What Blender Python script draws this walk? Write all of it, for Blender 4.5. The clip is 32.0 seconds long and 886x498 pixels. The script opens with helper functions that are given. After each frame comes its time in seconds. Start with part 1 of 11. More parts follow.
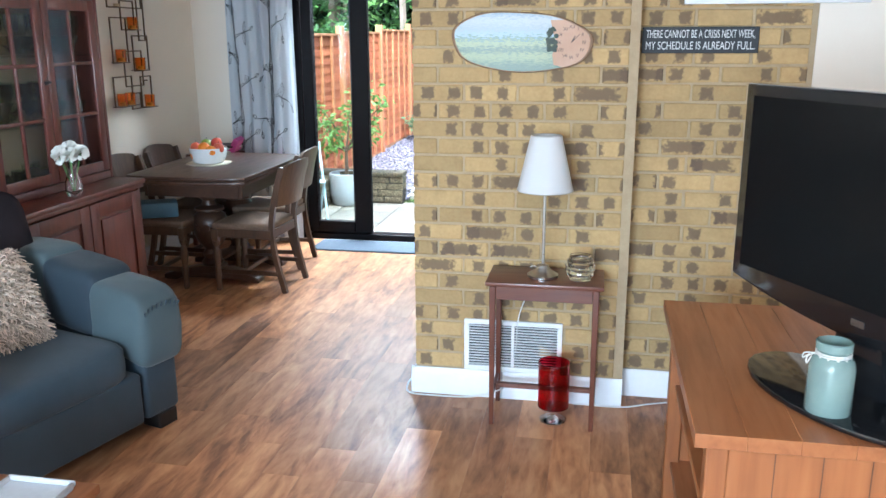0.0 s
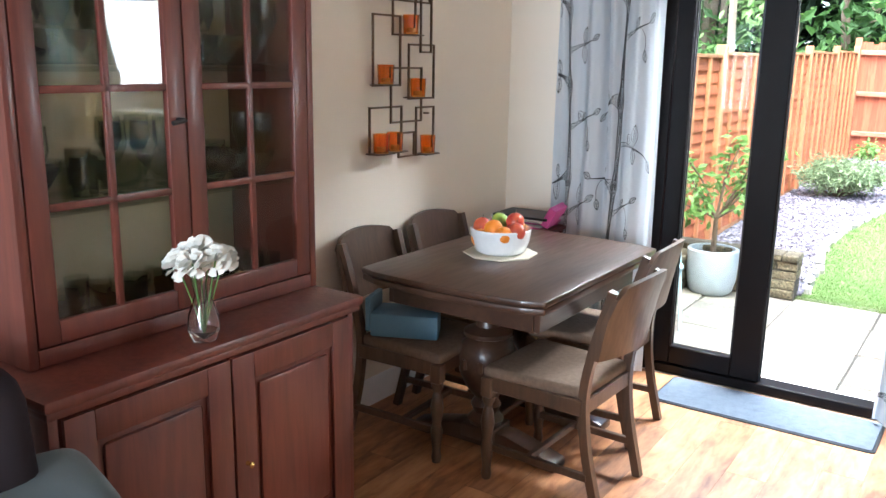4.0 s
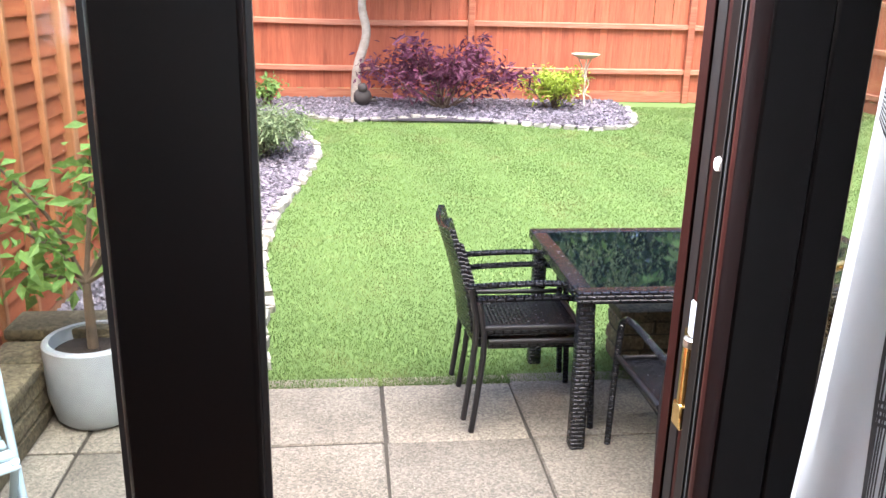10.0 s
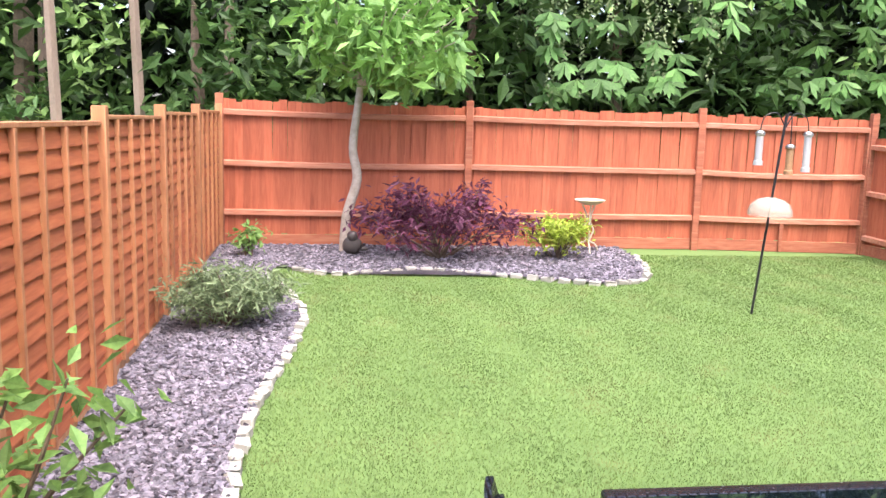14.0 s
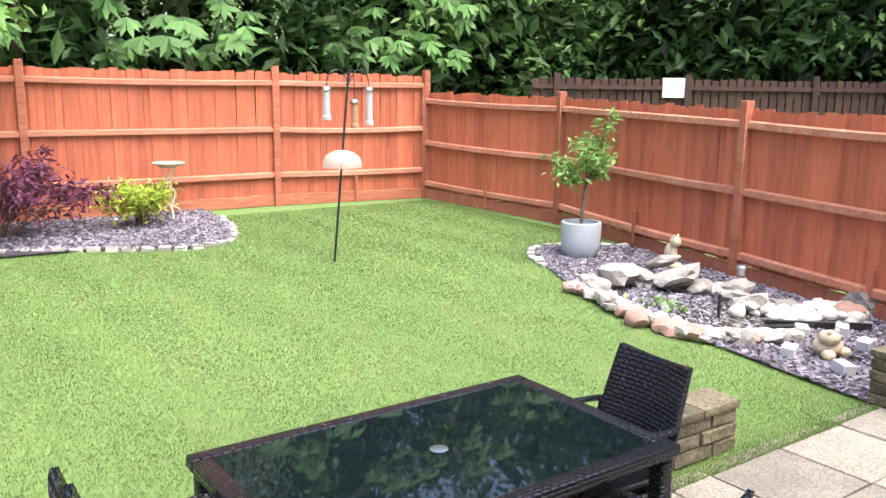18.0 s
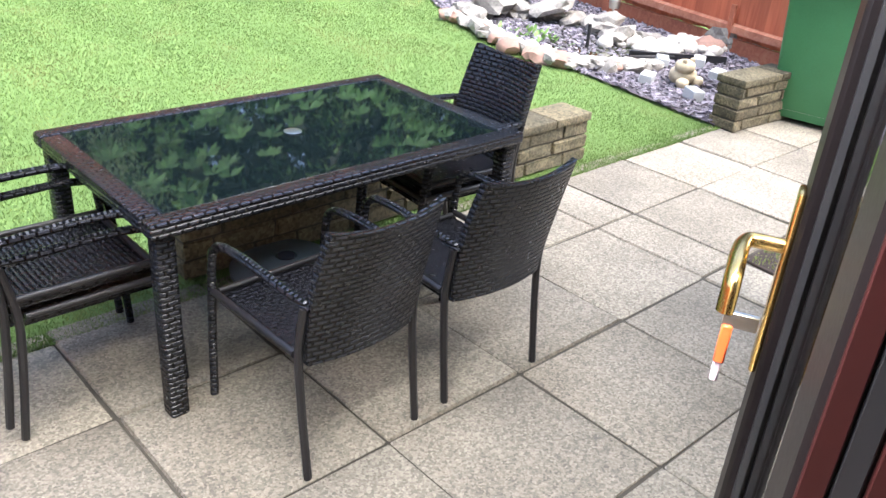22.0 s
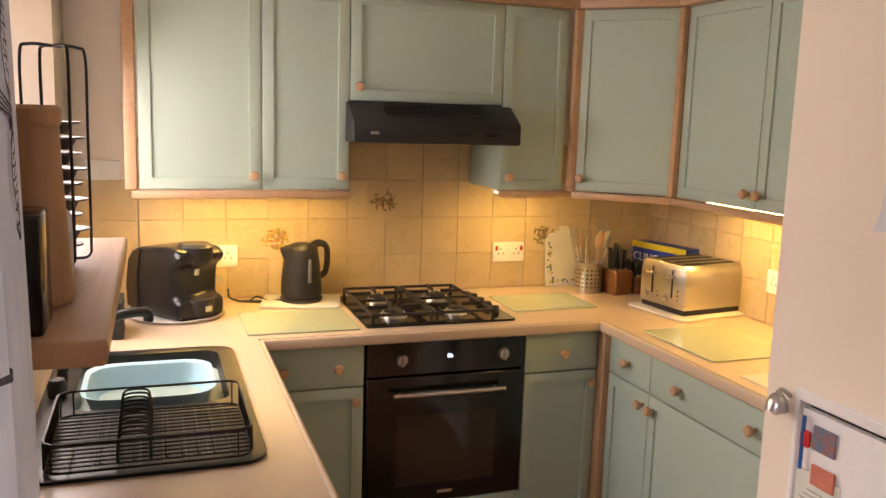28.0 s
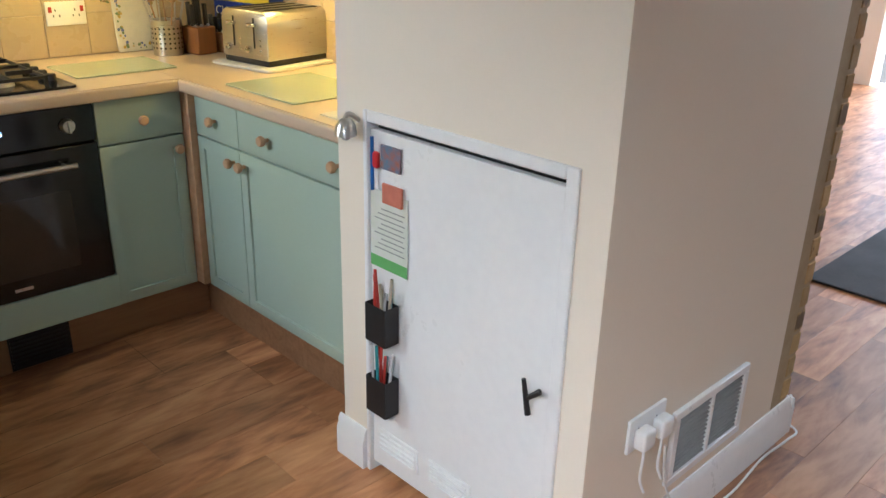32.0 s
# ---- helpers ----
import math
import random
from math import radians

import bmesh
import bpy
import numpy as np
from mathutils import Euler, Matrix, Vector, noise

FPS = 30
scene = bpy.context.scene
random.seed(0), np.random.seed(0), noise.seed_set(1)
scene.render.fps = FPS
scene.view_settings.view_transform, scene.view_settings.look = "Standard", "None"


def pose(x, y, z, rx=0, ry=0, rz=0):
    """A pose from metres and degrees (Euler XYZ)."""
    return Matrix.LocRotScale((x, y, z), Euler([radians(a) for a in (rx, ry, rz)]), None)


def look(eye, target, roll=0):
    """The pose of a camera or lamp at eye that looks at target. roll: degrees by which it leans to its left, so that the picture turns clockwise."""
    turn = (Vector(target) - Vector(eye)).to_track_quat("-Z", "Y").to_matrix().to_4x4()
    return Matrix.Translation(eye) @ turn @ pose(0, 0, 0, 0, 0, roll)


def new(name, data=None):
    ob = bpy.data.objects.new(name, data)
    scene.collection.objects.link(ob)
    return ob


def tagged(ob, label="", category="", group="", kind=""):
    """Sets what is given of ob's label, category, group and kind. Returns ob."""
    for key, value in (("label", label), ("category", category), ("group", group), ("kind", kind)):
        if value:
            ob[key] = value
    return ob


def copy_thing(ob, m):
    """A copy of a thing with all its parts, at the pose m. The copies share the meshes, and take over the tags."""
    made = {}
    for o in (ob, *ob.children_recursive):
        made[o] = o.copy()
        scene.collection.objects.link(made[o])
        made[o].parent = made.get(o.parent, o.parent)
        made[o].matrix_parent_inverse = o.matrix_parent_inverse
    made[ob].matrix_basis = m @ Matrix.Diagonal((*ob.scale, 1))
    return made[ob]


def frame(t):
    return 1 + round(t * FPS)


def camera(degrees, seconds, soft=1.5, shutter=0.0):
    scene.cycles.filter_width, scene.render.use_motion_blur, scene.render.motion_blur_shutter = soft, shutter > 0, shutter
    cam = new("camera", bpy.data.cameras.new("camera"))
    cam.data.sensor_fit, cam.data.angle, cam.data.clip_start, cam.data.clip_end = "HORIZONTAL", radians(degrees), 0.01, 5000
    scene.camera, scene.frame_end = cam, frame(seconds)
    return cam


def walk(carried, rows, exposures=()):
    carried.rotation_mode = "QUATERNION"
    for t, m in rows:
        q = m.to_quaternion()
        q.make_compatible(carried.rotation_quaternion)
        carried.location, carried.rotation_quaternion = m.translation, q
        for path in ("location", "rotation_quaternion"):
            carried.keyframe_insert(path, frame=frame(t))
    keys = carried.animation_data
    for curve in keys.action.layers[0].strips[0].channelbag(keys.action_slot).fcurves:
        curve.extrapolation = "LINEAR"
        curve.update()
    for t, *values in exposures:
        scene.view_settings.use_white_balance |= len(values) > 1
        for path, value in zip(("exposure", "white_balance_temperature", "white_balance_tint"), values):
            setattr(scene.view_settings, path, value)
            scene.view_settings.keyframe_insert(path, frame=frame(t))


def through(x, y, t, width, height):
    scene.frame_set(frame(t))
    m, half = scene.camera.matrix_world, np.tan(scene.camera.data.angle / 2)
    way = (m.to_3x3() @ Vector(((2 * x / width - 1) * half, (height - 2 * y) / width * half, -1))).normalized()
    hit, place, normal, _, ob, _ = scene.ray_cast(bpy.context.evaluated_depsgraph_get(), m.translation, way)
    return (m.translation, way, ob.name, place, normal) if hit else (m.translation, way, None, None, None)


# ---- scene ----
cam = camera(56.1, 32.0)
PATH = [
    (0, (0.51, 0.034, 1.594), (0.155, 1.939, 1.098), -0.2),
    (0.5, (0.448, 0.186, 1.57), (-0.1, 2.029, 1.018), -0.2),
    (1, (0.337, 0.432, 1.562), (-0.358, 2.217, 0.988), 0.0),
    (1.5, (0.277, 0.738, 1.533), (-0.58, 2.451, 0.958), 0.1),
    (2, (0.221, 1.087, 1.53), (-0.735, 2.746, 0.95), 0.7),
    (2.5, (0.072, 1.428, 1.504), (-0.919, 3.064, 0.92), 0.9),
    (3, (-0.06, 1.744, 1.502), (-1.067, 3.371, 0.92), 0.7),
    (3.5, (-0.206, 2.075, 1.514), (-1.292, 3.671, 0.992), 0.3),
    (5.5, (-1.069, 3.132, 1.634), (-2.046, 4.86, 1.39), 0.1),
    (6, (-1.24, 3.408, 1.641), (-2.027, 5.229, 1.386), -0.2),
    (6.5, (-1.338, 3.703, 1.613), (-1.929, 5.587, 1.29), -0.5),
    (7, (-1.356, 3.947, 1.553), (-1.65, 5.885, 1.155), -0.3),
    (7.5, (-1.351, 4.186, 1.569), (-1.288, 6.135, 1.124), -0.9),
    (8, (-1.298, 4.404, 1.57), (-0.979, 6.316, 1.079), -0.6),
    (8.5, (-1.229, 4.656, 1.579), (-0.883, 6.556, 1.058), 0.7),
    (9, (-1.206, 4.934, 1.556), (-0.933, 6.835, 0.995), 1.6),
    (9.5, (-1.191, 5.248, 1.553), (-0.95, 7.146, 0.971), 1.2),
    (10, (-1.153, 5.564, 1.532), (-0.935, 7.462, 0.941), 1.4),
    (10.3, (-1.125, 5.726, 1.532), (-0.933, 7.627, 0.941), 2.2),
    (10.5, (-1.12, 5.83, 1.532), (-0.938, 7.729, 0.933), 2.2),
    (11, (-1.145, 6.078, 1.525), (-0.877, 7.969, 0.93), 2.6),
    (11.5, (-1.162, 6.283, 1.533), (-0.768, 8.152, 0.941), 3.0),
    (12, (-1.164, 6.438, 1.548), (-0.765, 8.308, 0.964), 3.3),
    (12.5, (-1.188, 6.547, 1.591), (-0.874, 8.453, 1.071), 3.6),
    (13, (-1.225, 6.627, 1.648), (-0.959, 8.56, 1.209), 3.0),
    (13.5, (-1.253, 6.672, 1.692), (-1.017, 8.624, 1.329), 1.8),
    (16, (-1.186, 6.704, 1.746), (-0.491, 8.57, 1.555), 1.3),
    (16.5, (-1.171, 6.698, 1.754), (-0.335, 8.503, 1.543), 0.8),
    (17, (-1.165, 6.689, 1.747), (-0.209, 8.427, 1.49), 1.1),
    (17.5, (-1.151, 6.661, 1.721), (-0.086, 8.326, 1.412), 0.8),
    (18, (-1.141, 6.654, 1.703), (-0.002, 8.254, 1.327), 0.7),
    (18.5, (-1.132, 6.656, 1.69), (0.062, 8.2, 1.254), 1.4),
    (19, (-1.131, 6.651, 1.666), (0.088, 8.155, 1.165), 1.8),
    (19.5, (-1.141, 6.639, 1.648), (0.083, 8.112, 1.073), 1.9),
    (20, (-1.151, 6.632, 1.623), (0.076, 8.073, 0.975), 2.0),
    (20.5, (-1.142, 6.617, 1.579), (0.089, 8.014, 0.849), 1.8),
    (21, (-1.123, 6.584, 1.538), (0.115, 7.931, 0.731), 2.8),
    (21.5, (-1.125, 6.512, 1.516), (0.096, 7.836, 0.646), 4.1),
    (22, (-1.143, 6.447, 1.504), (0.102, 7.715, 0.587), 4.7),
    (22.2, (-1.153, 6.419, 1.496), (0.134, 7.644, 0.576), 4.5),
    (22.5, (-1.16, 6.389, 1.478), (0.215, 7.511, 0.556), 4.7),
    (23, (-1.162, 6.347, 1.469), (0.387, 7.213, 0.547), 4.0),
    (23.5, (-1.161, 6.302, 1.467), (0.529, 6.88, 0.566), 3.8),
    (24, (-1.171, 6.253, 1.466), (0.613, 6.55, 0.611), 3.4),
    (24.5, (-1.19, 6.198, 1.465), (0.621, 6.358, 0.632), 2.9),
    (25, (-1.2, 6.14, 1.472), (0.631, 6.103, 0.669), 1.7),
    (25.5, (-1.195, 6.098, 1.477), (0.634, 5.874, 0.7), 1.5),
    (26, (-1.167, 6.063, 1.509), (0.674, 5.697, 0.819), 1.6),
    (26.5, (-1.147, 6.045, 1.553), (0.712, 5.581, 0.979), 1.8),
    (28.5, (-1.084, 6.024, 1.636), (0.775, 5.343, 1.358), 1.4),
    (29, (-1.088, 6.017, 1.624), (0.757, 5.303, 1.333), 1.0),
    (30, (-1.107, 6.010, 1.576), (0.683, 5.208, 1.188), 0.9),
    (30.5, (-1.139, 6.013, 1.56), (0.603, 5.146, 1.094), 1.1),
    (31, (-1.16, 5.976, 1.527), (0.519, 5.041, 0.974), 1.5),
    (31.5, (-1.14, 5.9, 1.491), (0.392, 4.798, 0.826), 1.3),
    (32, (-1.07, 5.797, 1.461), (0.247, 4.497, 0.703), 1.4),
]
EXPOSURES = [(0, 3.1, 5100, 0), (2, 3.2, 5300, 2), (3.5, 3.4, 5400, 3), (6, 3.75, 6400, 14), (7, 3.0, 6300, 14), (8, 2.5, 6400, 17), (9, 2.45, 6400, 17), (10, 2.45, 6200, 14), (11, 2.3, 6200, 12), (13, 2.15, 6350, 18), (17, 2.15, 6500, 14), (20, 2.2, 6300, 12), (21, 2.3, 6300, 12), (22.5, 2.4, 5900, 8), (23.5, 2.7, 5700, 6), (24.4, 3.05, 6400, 15), (25, 2.9, 6900, 21), (26, 2.65, 7500, 30), (28.5, 2.45, 7100, 27), (30, 2.4, 6800, 24), (31, 2.5, 6300, 16), (32, 2.55, 5500, 6)]
walk(cam, [(t, look(eye, target, roll)) for t, eye, target, roll in PATH], EXPOSURES)

# ---- daylight and exposure ----
world = bpy.data.worlds.new("world")
scene.world = world
world.use_nodes = True
_nt = world.node_tree
_sky = _nt.nodes.new("ShaderNodeTexSky")
_sky.sky_type = "NISHITA"
_sky.sun_disc = False
_sky.sun_elevation = radians(66)
_sky.sun_rotation = radians(170)
_sky.air_density, _sky.dust_density, _sky.ozone_density = 1.0, 4.0, 1.0
_nt.links.new(_sky.outputs[0], _nt.nodes["Background"].inputs[0])
_nt.nodes["Background"].inputs[1].default_value = 0.15

sun = new("sun", bpy.data.lights.new("sun", "SUN"))
sun.data.energy, sun.data.angle, sun.data.color = 1.5, radians(60), (1.0, 0.97, 0.93)
# bright cloud: soft light from high above the garden
sun.matrix_world = look((0.6, -3.2, 9), (0, 0, 0))


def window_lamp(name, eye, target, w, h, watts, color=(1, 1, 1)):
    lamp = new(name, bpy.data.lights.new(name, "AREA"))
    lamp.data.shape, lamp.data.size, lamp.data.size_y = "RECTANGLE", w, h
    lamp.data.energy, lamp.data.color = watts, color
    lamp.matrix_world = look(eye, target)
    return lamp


# front and kitchen windows are unseen; area lamps stand in for their daylight
window_lamp("front_window_daylight", (-0.6, -2.72, 1.5), (-1.3, 3, 1.1), 1.8, 1.3, 36, (0.86, 0.93, 1.0))
# fill lamp added outside above the garden door, for the sky: tilted into the room
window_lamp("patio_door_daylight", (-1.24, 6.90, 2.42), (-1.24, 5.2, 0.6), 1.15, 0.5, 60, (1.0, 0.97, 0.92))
window_lamp("kitchen_window_daylight", (1.4, 6.5, 1.6), (0.5, 5, 0.8), 0.8, 0.7, 5.0, (1.0, 0.98, 0.95))

# ---- mesh helpers ----
def finish(name, bm, material, smooth=True):
    me = bpy.data.meshes.new(name)
    bm.normal_update()
    bm.to_mesh(me)
    bm.free()
    me.materials.append(material)
    if smooth:
        me.shade_smooth()
        me.set_sharp_from_angle(angle=radians(38))
    return me


def thing(name, x=0, y=0, z=0, rz=0, label="", category="", group=""):
    """An empty at the base of a thing, which carries its parts."""
    ob = new(name)
    ob.empty_display_size = 0.05
    ob.matrix_basis = pose(x, y, z, 0, 0, rz)
    return tagged(ob, label, category, group)


def part(name, bm, material, parent, label="", smooth=True):
    ob = new(name, finish(name, bm, material, smooth))
    ob.parent = parent
    if label:
        tagged(ob, label)
    return ob


def solid(name, bm, material, label="", category="", group="", kind="", at=None, smooth=True):
    """A thing or a piece of the setting that is one mesh."""
    ob = new(name, finish(name, bm, material, smooth))
    if at is not None:
        ob.matrix_basis = at
    return tagged(ob, label, category, group, kind)


def B():
    return bmesh.new()


def box(bm, x0, y0, z0, x1, y1, z1, bev=0.0, seg=1, m=None):
    """A box between two corners, with bevelled edges."""
    t = Matrix.Translation(((x0 + x1) / 2, (y0 + y1) / 2, (z0 + z1) / 2)) @ Matrix.Diagonal((abs(x1 - x0), abs(y1 - y0), abs(z1 - z0), 1))
    if m is not None:
        t = m @ t
    out = bmesh.ops.create_cube(bm, size=1, matrix=t)
    if bev:
        edges = list({e for v in out["verts"] for e in v.link_edges})
        bmesh.ops.bevel(bm, geom=edges, offset=bev, segments=seg, affect="EDGES", profile=0.5)
    return bm


def rod(bm, p, q, r0, r1=None, seg=10):
    """A straight round bar from p to q."""
    p, q = Vector(p), Vector(q)
    r1 = r0 if r1 is None else r1
    m = Matrix.Translation((p + q) / 2) @ (q - p).to_track_quat("Z", "Y").to_matrix().to_4x4()
    bmesh.ops.create_cone(bm, cap_ends=True, segments=seg, radius1=r0, radius2=r1, depth=(q - p).length, matrix=m)
    return bm


def tube(bm, pts, r, seg=8, closed=False, rs=None, flat=1.0):
    """A round bar that follows a line of points; rs: a radius for each; flat squeezes it in its second direction."""
    pts = [Vector(p) for p in pts]
    n, rings, side = len(pts), [], None
    for i, p in enumerate(pts):
        a = pts[i - 1] if i or closed else p
        b = pts[(i + 1) % n] if i < n - 1 or closed else p
        d = (b - a).normalized()
        if side is None:
            side = d.orthogonal().normalized()
        side = (side - d * side.dot(d)).normalized()
        up = d.cross(side)
        rr = rs[i] if rs else r
        rings.append([bm.verts.new(p + (side * math.cos(k) + up * math.sin(k) * flat) * rr) for k in (2 * math.pi * j / seg for j in range(seg))])
    for i in range(n if closed else n - 1):
        a, b = rings[i], rings[(i + 1) % n]
        for j in range(seg):
            bm.faces.new((a[j], a[(j + 1) % seg], b[(j + 1) % seg], b[j]))
    if not closed:
        bm.faces.new(rings[0][::-1])
        bm.faces.new(rings[-1])
    return bm


def curve(pts, n=8):
    """A smooth line through points (Catmull-Rom)."""
    pts = [Vector(p) for p in pts]
    full = [2 * pts[0] - pts[1], *pts, 2 * pts[-1] - pts[-2]]
    out = []
    for i in range(1, len(full) - 2):
        a, b, c, d = full[i - 1 : i + 3]
        for k in range(n):
            t = k / n
            out.append(0.5 * (2 * b + (c - a) * t + (2 * a - 5 * b + 4 * c - d) * t * t + (3 * b - a - 3 * c + d) * t**3))
    return [*out, pts[-1]]


def lathe(bm, profile, seg=20, at=(0, 0, 0), cap=True):
    """A turned solid from (radius, height) pairs round the z axis."""
    at, rings = Vector(at), []
    for r, z in profile:
        rings.append([bm.verts.new(at + Vector((r * math.cos(k), r * math.sin(k), z))) for k in (2 * math.pi * j / seg for j in range(seg))])
    for a, b in zip(rings, rings[1:]):
        for j in range(seg):
            bm.faces.new((a[j], a[(j + 1) % seg], b[(j + 1) % seg], b[j]))
    if cap:
        bm.faces.new(rings[0][::-1])
        bm.faces.new(rings[-1])
    return bm


def prism(bm, outline, z0, z1, bev=0.0, seg=1, m=None):
    """An outline in x and y, raised from z0 to z1."""
    low = [bm.verts.new((x, y, z0)) for x, y in outline]
    top = [bm.verts.new((x, y, z1)) for x, y in outline]
    n = len(outline)
    faces = [bm.faces.new(low[::-1]), bm.faces.new(top)] + [bm.faces.new((low[i], low[(i + 1) % n], top[(i + 1) % n], top[i])) for i in range(n)]
    bmesh.ops.recalc_face_normals(bm, faces=faces)
    if bev:
        edges = list({e for f in faces for e in f.edges})
        bmesh.ops.bevel(bm, geom=edges, offset=bev, segments=seg, affect="EDGES", profile=0.5)
        low, top = [v for v in bm.verts], []
    if m is not None:
        bmesh.ops.transform(bm, matrix=m, verts=[v for v in low + top if v.is_valid])
    return bm


def grid(bm, nu, nv, f, closed_u=False):
    """A sheet of nu by nv cells; f(u, v) gives its places."""
    rows = [[bm.verts.new(f(i / nu, j / nv)) for i in range(nu + (0 if closed_u else 1))] for j in range(nv + 1)]
    w = len(rows[0])
    for j in range(nv):
        for i in range(nu):
            bm.faces.new((rows[j][i], rows[j][(i + 1) % w], rows[j + 1][(i + 1) % w], rows[j + 1][i]))
    return rows


def moved(bm, m):
    bmesh.ops.transform(bm, matrix=m, verts=bm.verts)
    return bm


def mesh_of(name, verts, faces, material, smooth=False):
    me = bpy.data.meshes.new(name)
    me.from_pydata(verts, [], faces)
    me.materials.append(material)
    if smooth:
        me.shade_smooth()
    me.update()
    return me


def pieces(name, mesh, parent, poses):
    """Alike pieces on one mesh, each an object of its own under its parent."""
    for m in poses:
        ob = new(name, mesh)
        ob.parent = parent
        ob.matrix_basis = m


def rounded(x0, y0, x1, y1, r, n=4):
    """The outline of a rectangle with round corners."""
    out = []
    for cx, cy, a in ((x1 - r, y1 - r, 0), (x0 + r, y1 - r, 90), (x0 + r, y0 + r, 180), (x1 - r, y0 + r, 270)):
        out += [(cx + r * math.cos(radians(a + 90 * k / n)), cy + r * math.sin(radians(a + 90 * k / n))) for k in range(n + 1)]
    return out


def letters(name, text, size, m, material, parent=None, thick=0.001, spread=1.0):
    """Raised writing, turned into a mesh."""
    cu = bpy.data.curves.new(name, "FONT")
    cu.body, cu.size, cu.extrude, cu.align_x, cu.align_y, cu.space_character = text, size, thick, "CENTER", "CENTER", spread
    tmp = bpy.data.objects.new(name, cu)
    me = bpy.data.meshes.new_from_object(tmp)
    bpy.data.objects.remove(tmp)
    me.materials.clear()
    me.materials.append(material)
    ob = new(name, me)
    ob.matrix_basis = m
    ob.parent = parent
    return ob


# ---- materials ----
def mat(name, c1, c2=None, scale=8.0, rough=0.5, metal=0.0, bump=0.0, bscale=60.0, stretch=(1, 1, 1), rand=0.0, coat=0.0, fine=0.35, spec=0.5, trans=0.0, ior=1.45, rvar=0.1, alpha=1.0, sheen=0.0):
    """A surface whose colour wanders between two at a coarse and a fine scale, with grain in its relief and gloss."""
    m = bpy.data.materials.new(name)
    m.use_nodes = True
    nt = m.node_tree
    p = nt.nodes["Principled BSDF"]
    N, L = nt.nodes.new, nt.links.new
    c2 = c2 or tuple(v * 0.85 for v in c1)
    tc, info = N("ShaderNodeTexCoord"), N("ShaderNodeObjectInfo")
    off = N("ShaderNodeVectorMath")
    off.operation = "MULTIPLY_ADD"
    L(info.outputs["Random"], off.inputs[0])
    off.inputs[1].default_value = (13.7, 7.3, 5.1)
    L(tc.outputs["Object"], off.inputs[2])
    mp = N("ShaderNodeMapping")
    mp.inputs["Scale"].default_value = stretch
    L(off.outputs[0], mp.inputs[0])
    big, small = N("ShaderNodeTexNoise"), N("ShaderNodeTexNoise")
    for t, s, d in ((big, scale, 4), (small, bscale, 3)):
        t.inputs["Scale"].default_value = s
        t.inputs["Detail"].default_value = d
        L(mp.outputs[0], t.inputs["Vector"])
    mixf = N("ShaderNodeMix")
    mixf.data_type = "FLOAT"
    mixf.inputs[0].default_value = fine
    L(big.outputs[0], mixf.inputs[2])
    L(small.outputs[0], mixf.inputs[3])
    ramp = N("ShaderNodeMapRange")
    ramp.inputs[1].default_value, ramp.inputs[2].default_value = 0.3, 0.7
    L(mixf.outputs[0], ramp.inputs[0])
    mix = N("ShaderNodeMix")
    mix.data_type = "RGBA"
    L(ramp.outputs[0], mix.inputs[0])
    mix.inputs[6].default_value, mix.inputs[7].default_value = (*c1, 1), (*c2, 1)
    col = mix.outputs[2]
    if rand:
        hs = N("ShaderNodeHueSaturation")
        mr = N("ShaderNodeMapRange")
        mr.inputs[3].default_value, mr.inputs[4].default_value = 1 - rand, 1 + rand
        L(info.outputs["Random"], mr.inputs[0])
        L(mr.outputs[0], hs.inputs["Value"])
        L(col, hs.inputs["Color"])
        col = hs.outputs[0]
    L(col, p.inputs["Base Color"])
    rr = N("ShaderNodeMapRange")
    rr.inputs[3].default_value, rr.inputs[4].default_value = max(0.02, rough - rvar), min(1, rough + rvar)
    L(mixf.outputs[0], rr.inputs[0])
    L(rr.outputs[0], p.inputs["Roughness"])
    p.inputs["Metallic"].default_value = metal
    p.inputs["Specular IOR Level"].default_value = spec
    p.inputs["Coat Weight"].default_value = coat
    p.inputs["Coat Roughness"].default_value = 0.12
    p.inputs["Transmission Weight"].default_value = trans
    p.inputs["IOR"].default_value = ior
    p.inputs["Alpha"].default_value = alpha
    p.inputs["Sheen Weight"].default_value = sheen
    if bump:
        bp = N("ShaderNodeBump")
        bp.inputs["Strength"].default_value = bump
        bp.inputs["Distance"].default_value = 0.004
        L(mixf.outputs[0], bp.inputs["Height"])
        L(bp.outputs[0], p.inputs["Normal"])
    return m


def speckle(m, scale, share):
    """Fine aggregate: small grains, each a little lighter or darker than the rest."""
    nt = m.node_tree
    N, L = nt.nodes.new, nt.links.new
    p = nt.nodes["Principled BSDF"]
    tc, vo, sep = N("ShaderNodeTexCoord"), N("ShaderNodeTexVoronoi"), N("ShaderNodeSeparateColor")
    L(tc.outputs["Object"], vo.inputs["Vector"])
    vo.inputs["Scale"].default_value = scale
    L(vo.outputs["Color"], sep.inputs[0])
    mr, hs = N("ShaderNodeMapRange"), N("ShaderNodeHueSaturation")
    mr.inputs[3].default_value, mr.inputs[4].default_value = 1 - share, 1 + share
    L(sep.outputs[0], mr.inputs[0])
    L(mr.outputs[0], hs.inputs["Value"])
    L(p.inputs["Base Color"].links[0].from_socket, hs.inputs["Color"])
    L(hs.outputs[0], p.inputs["Base Color"])


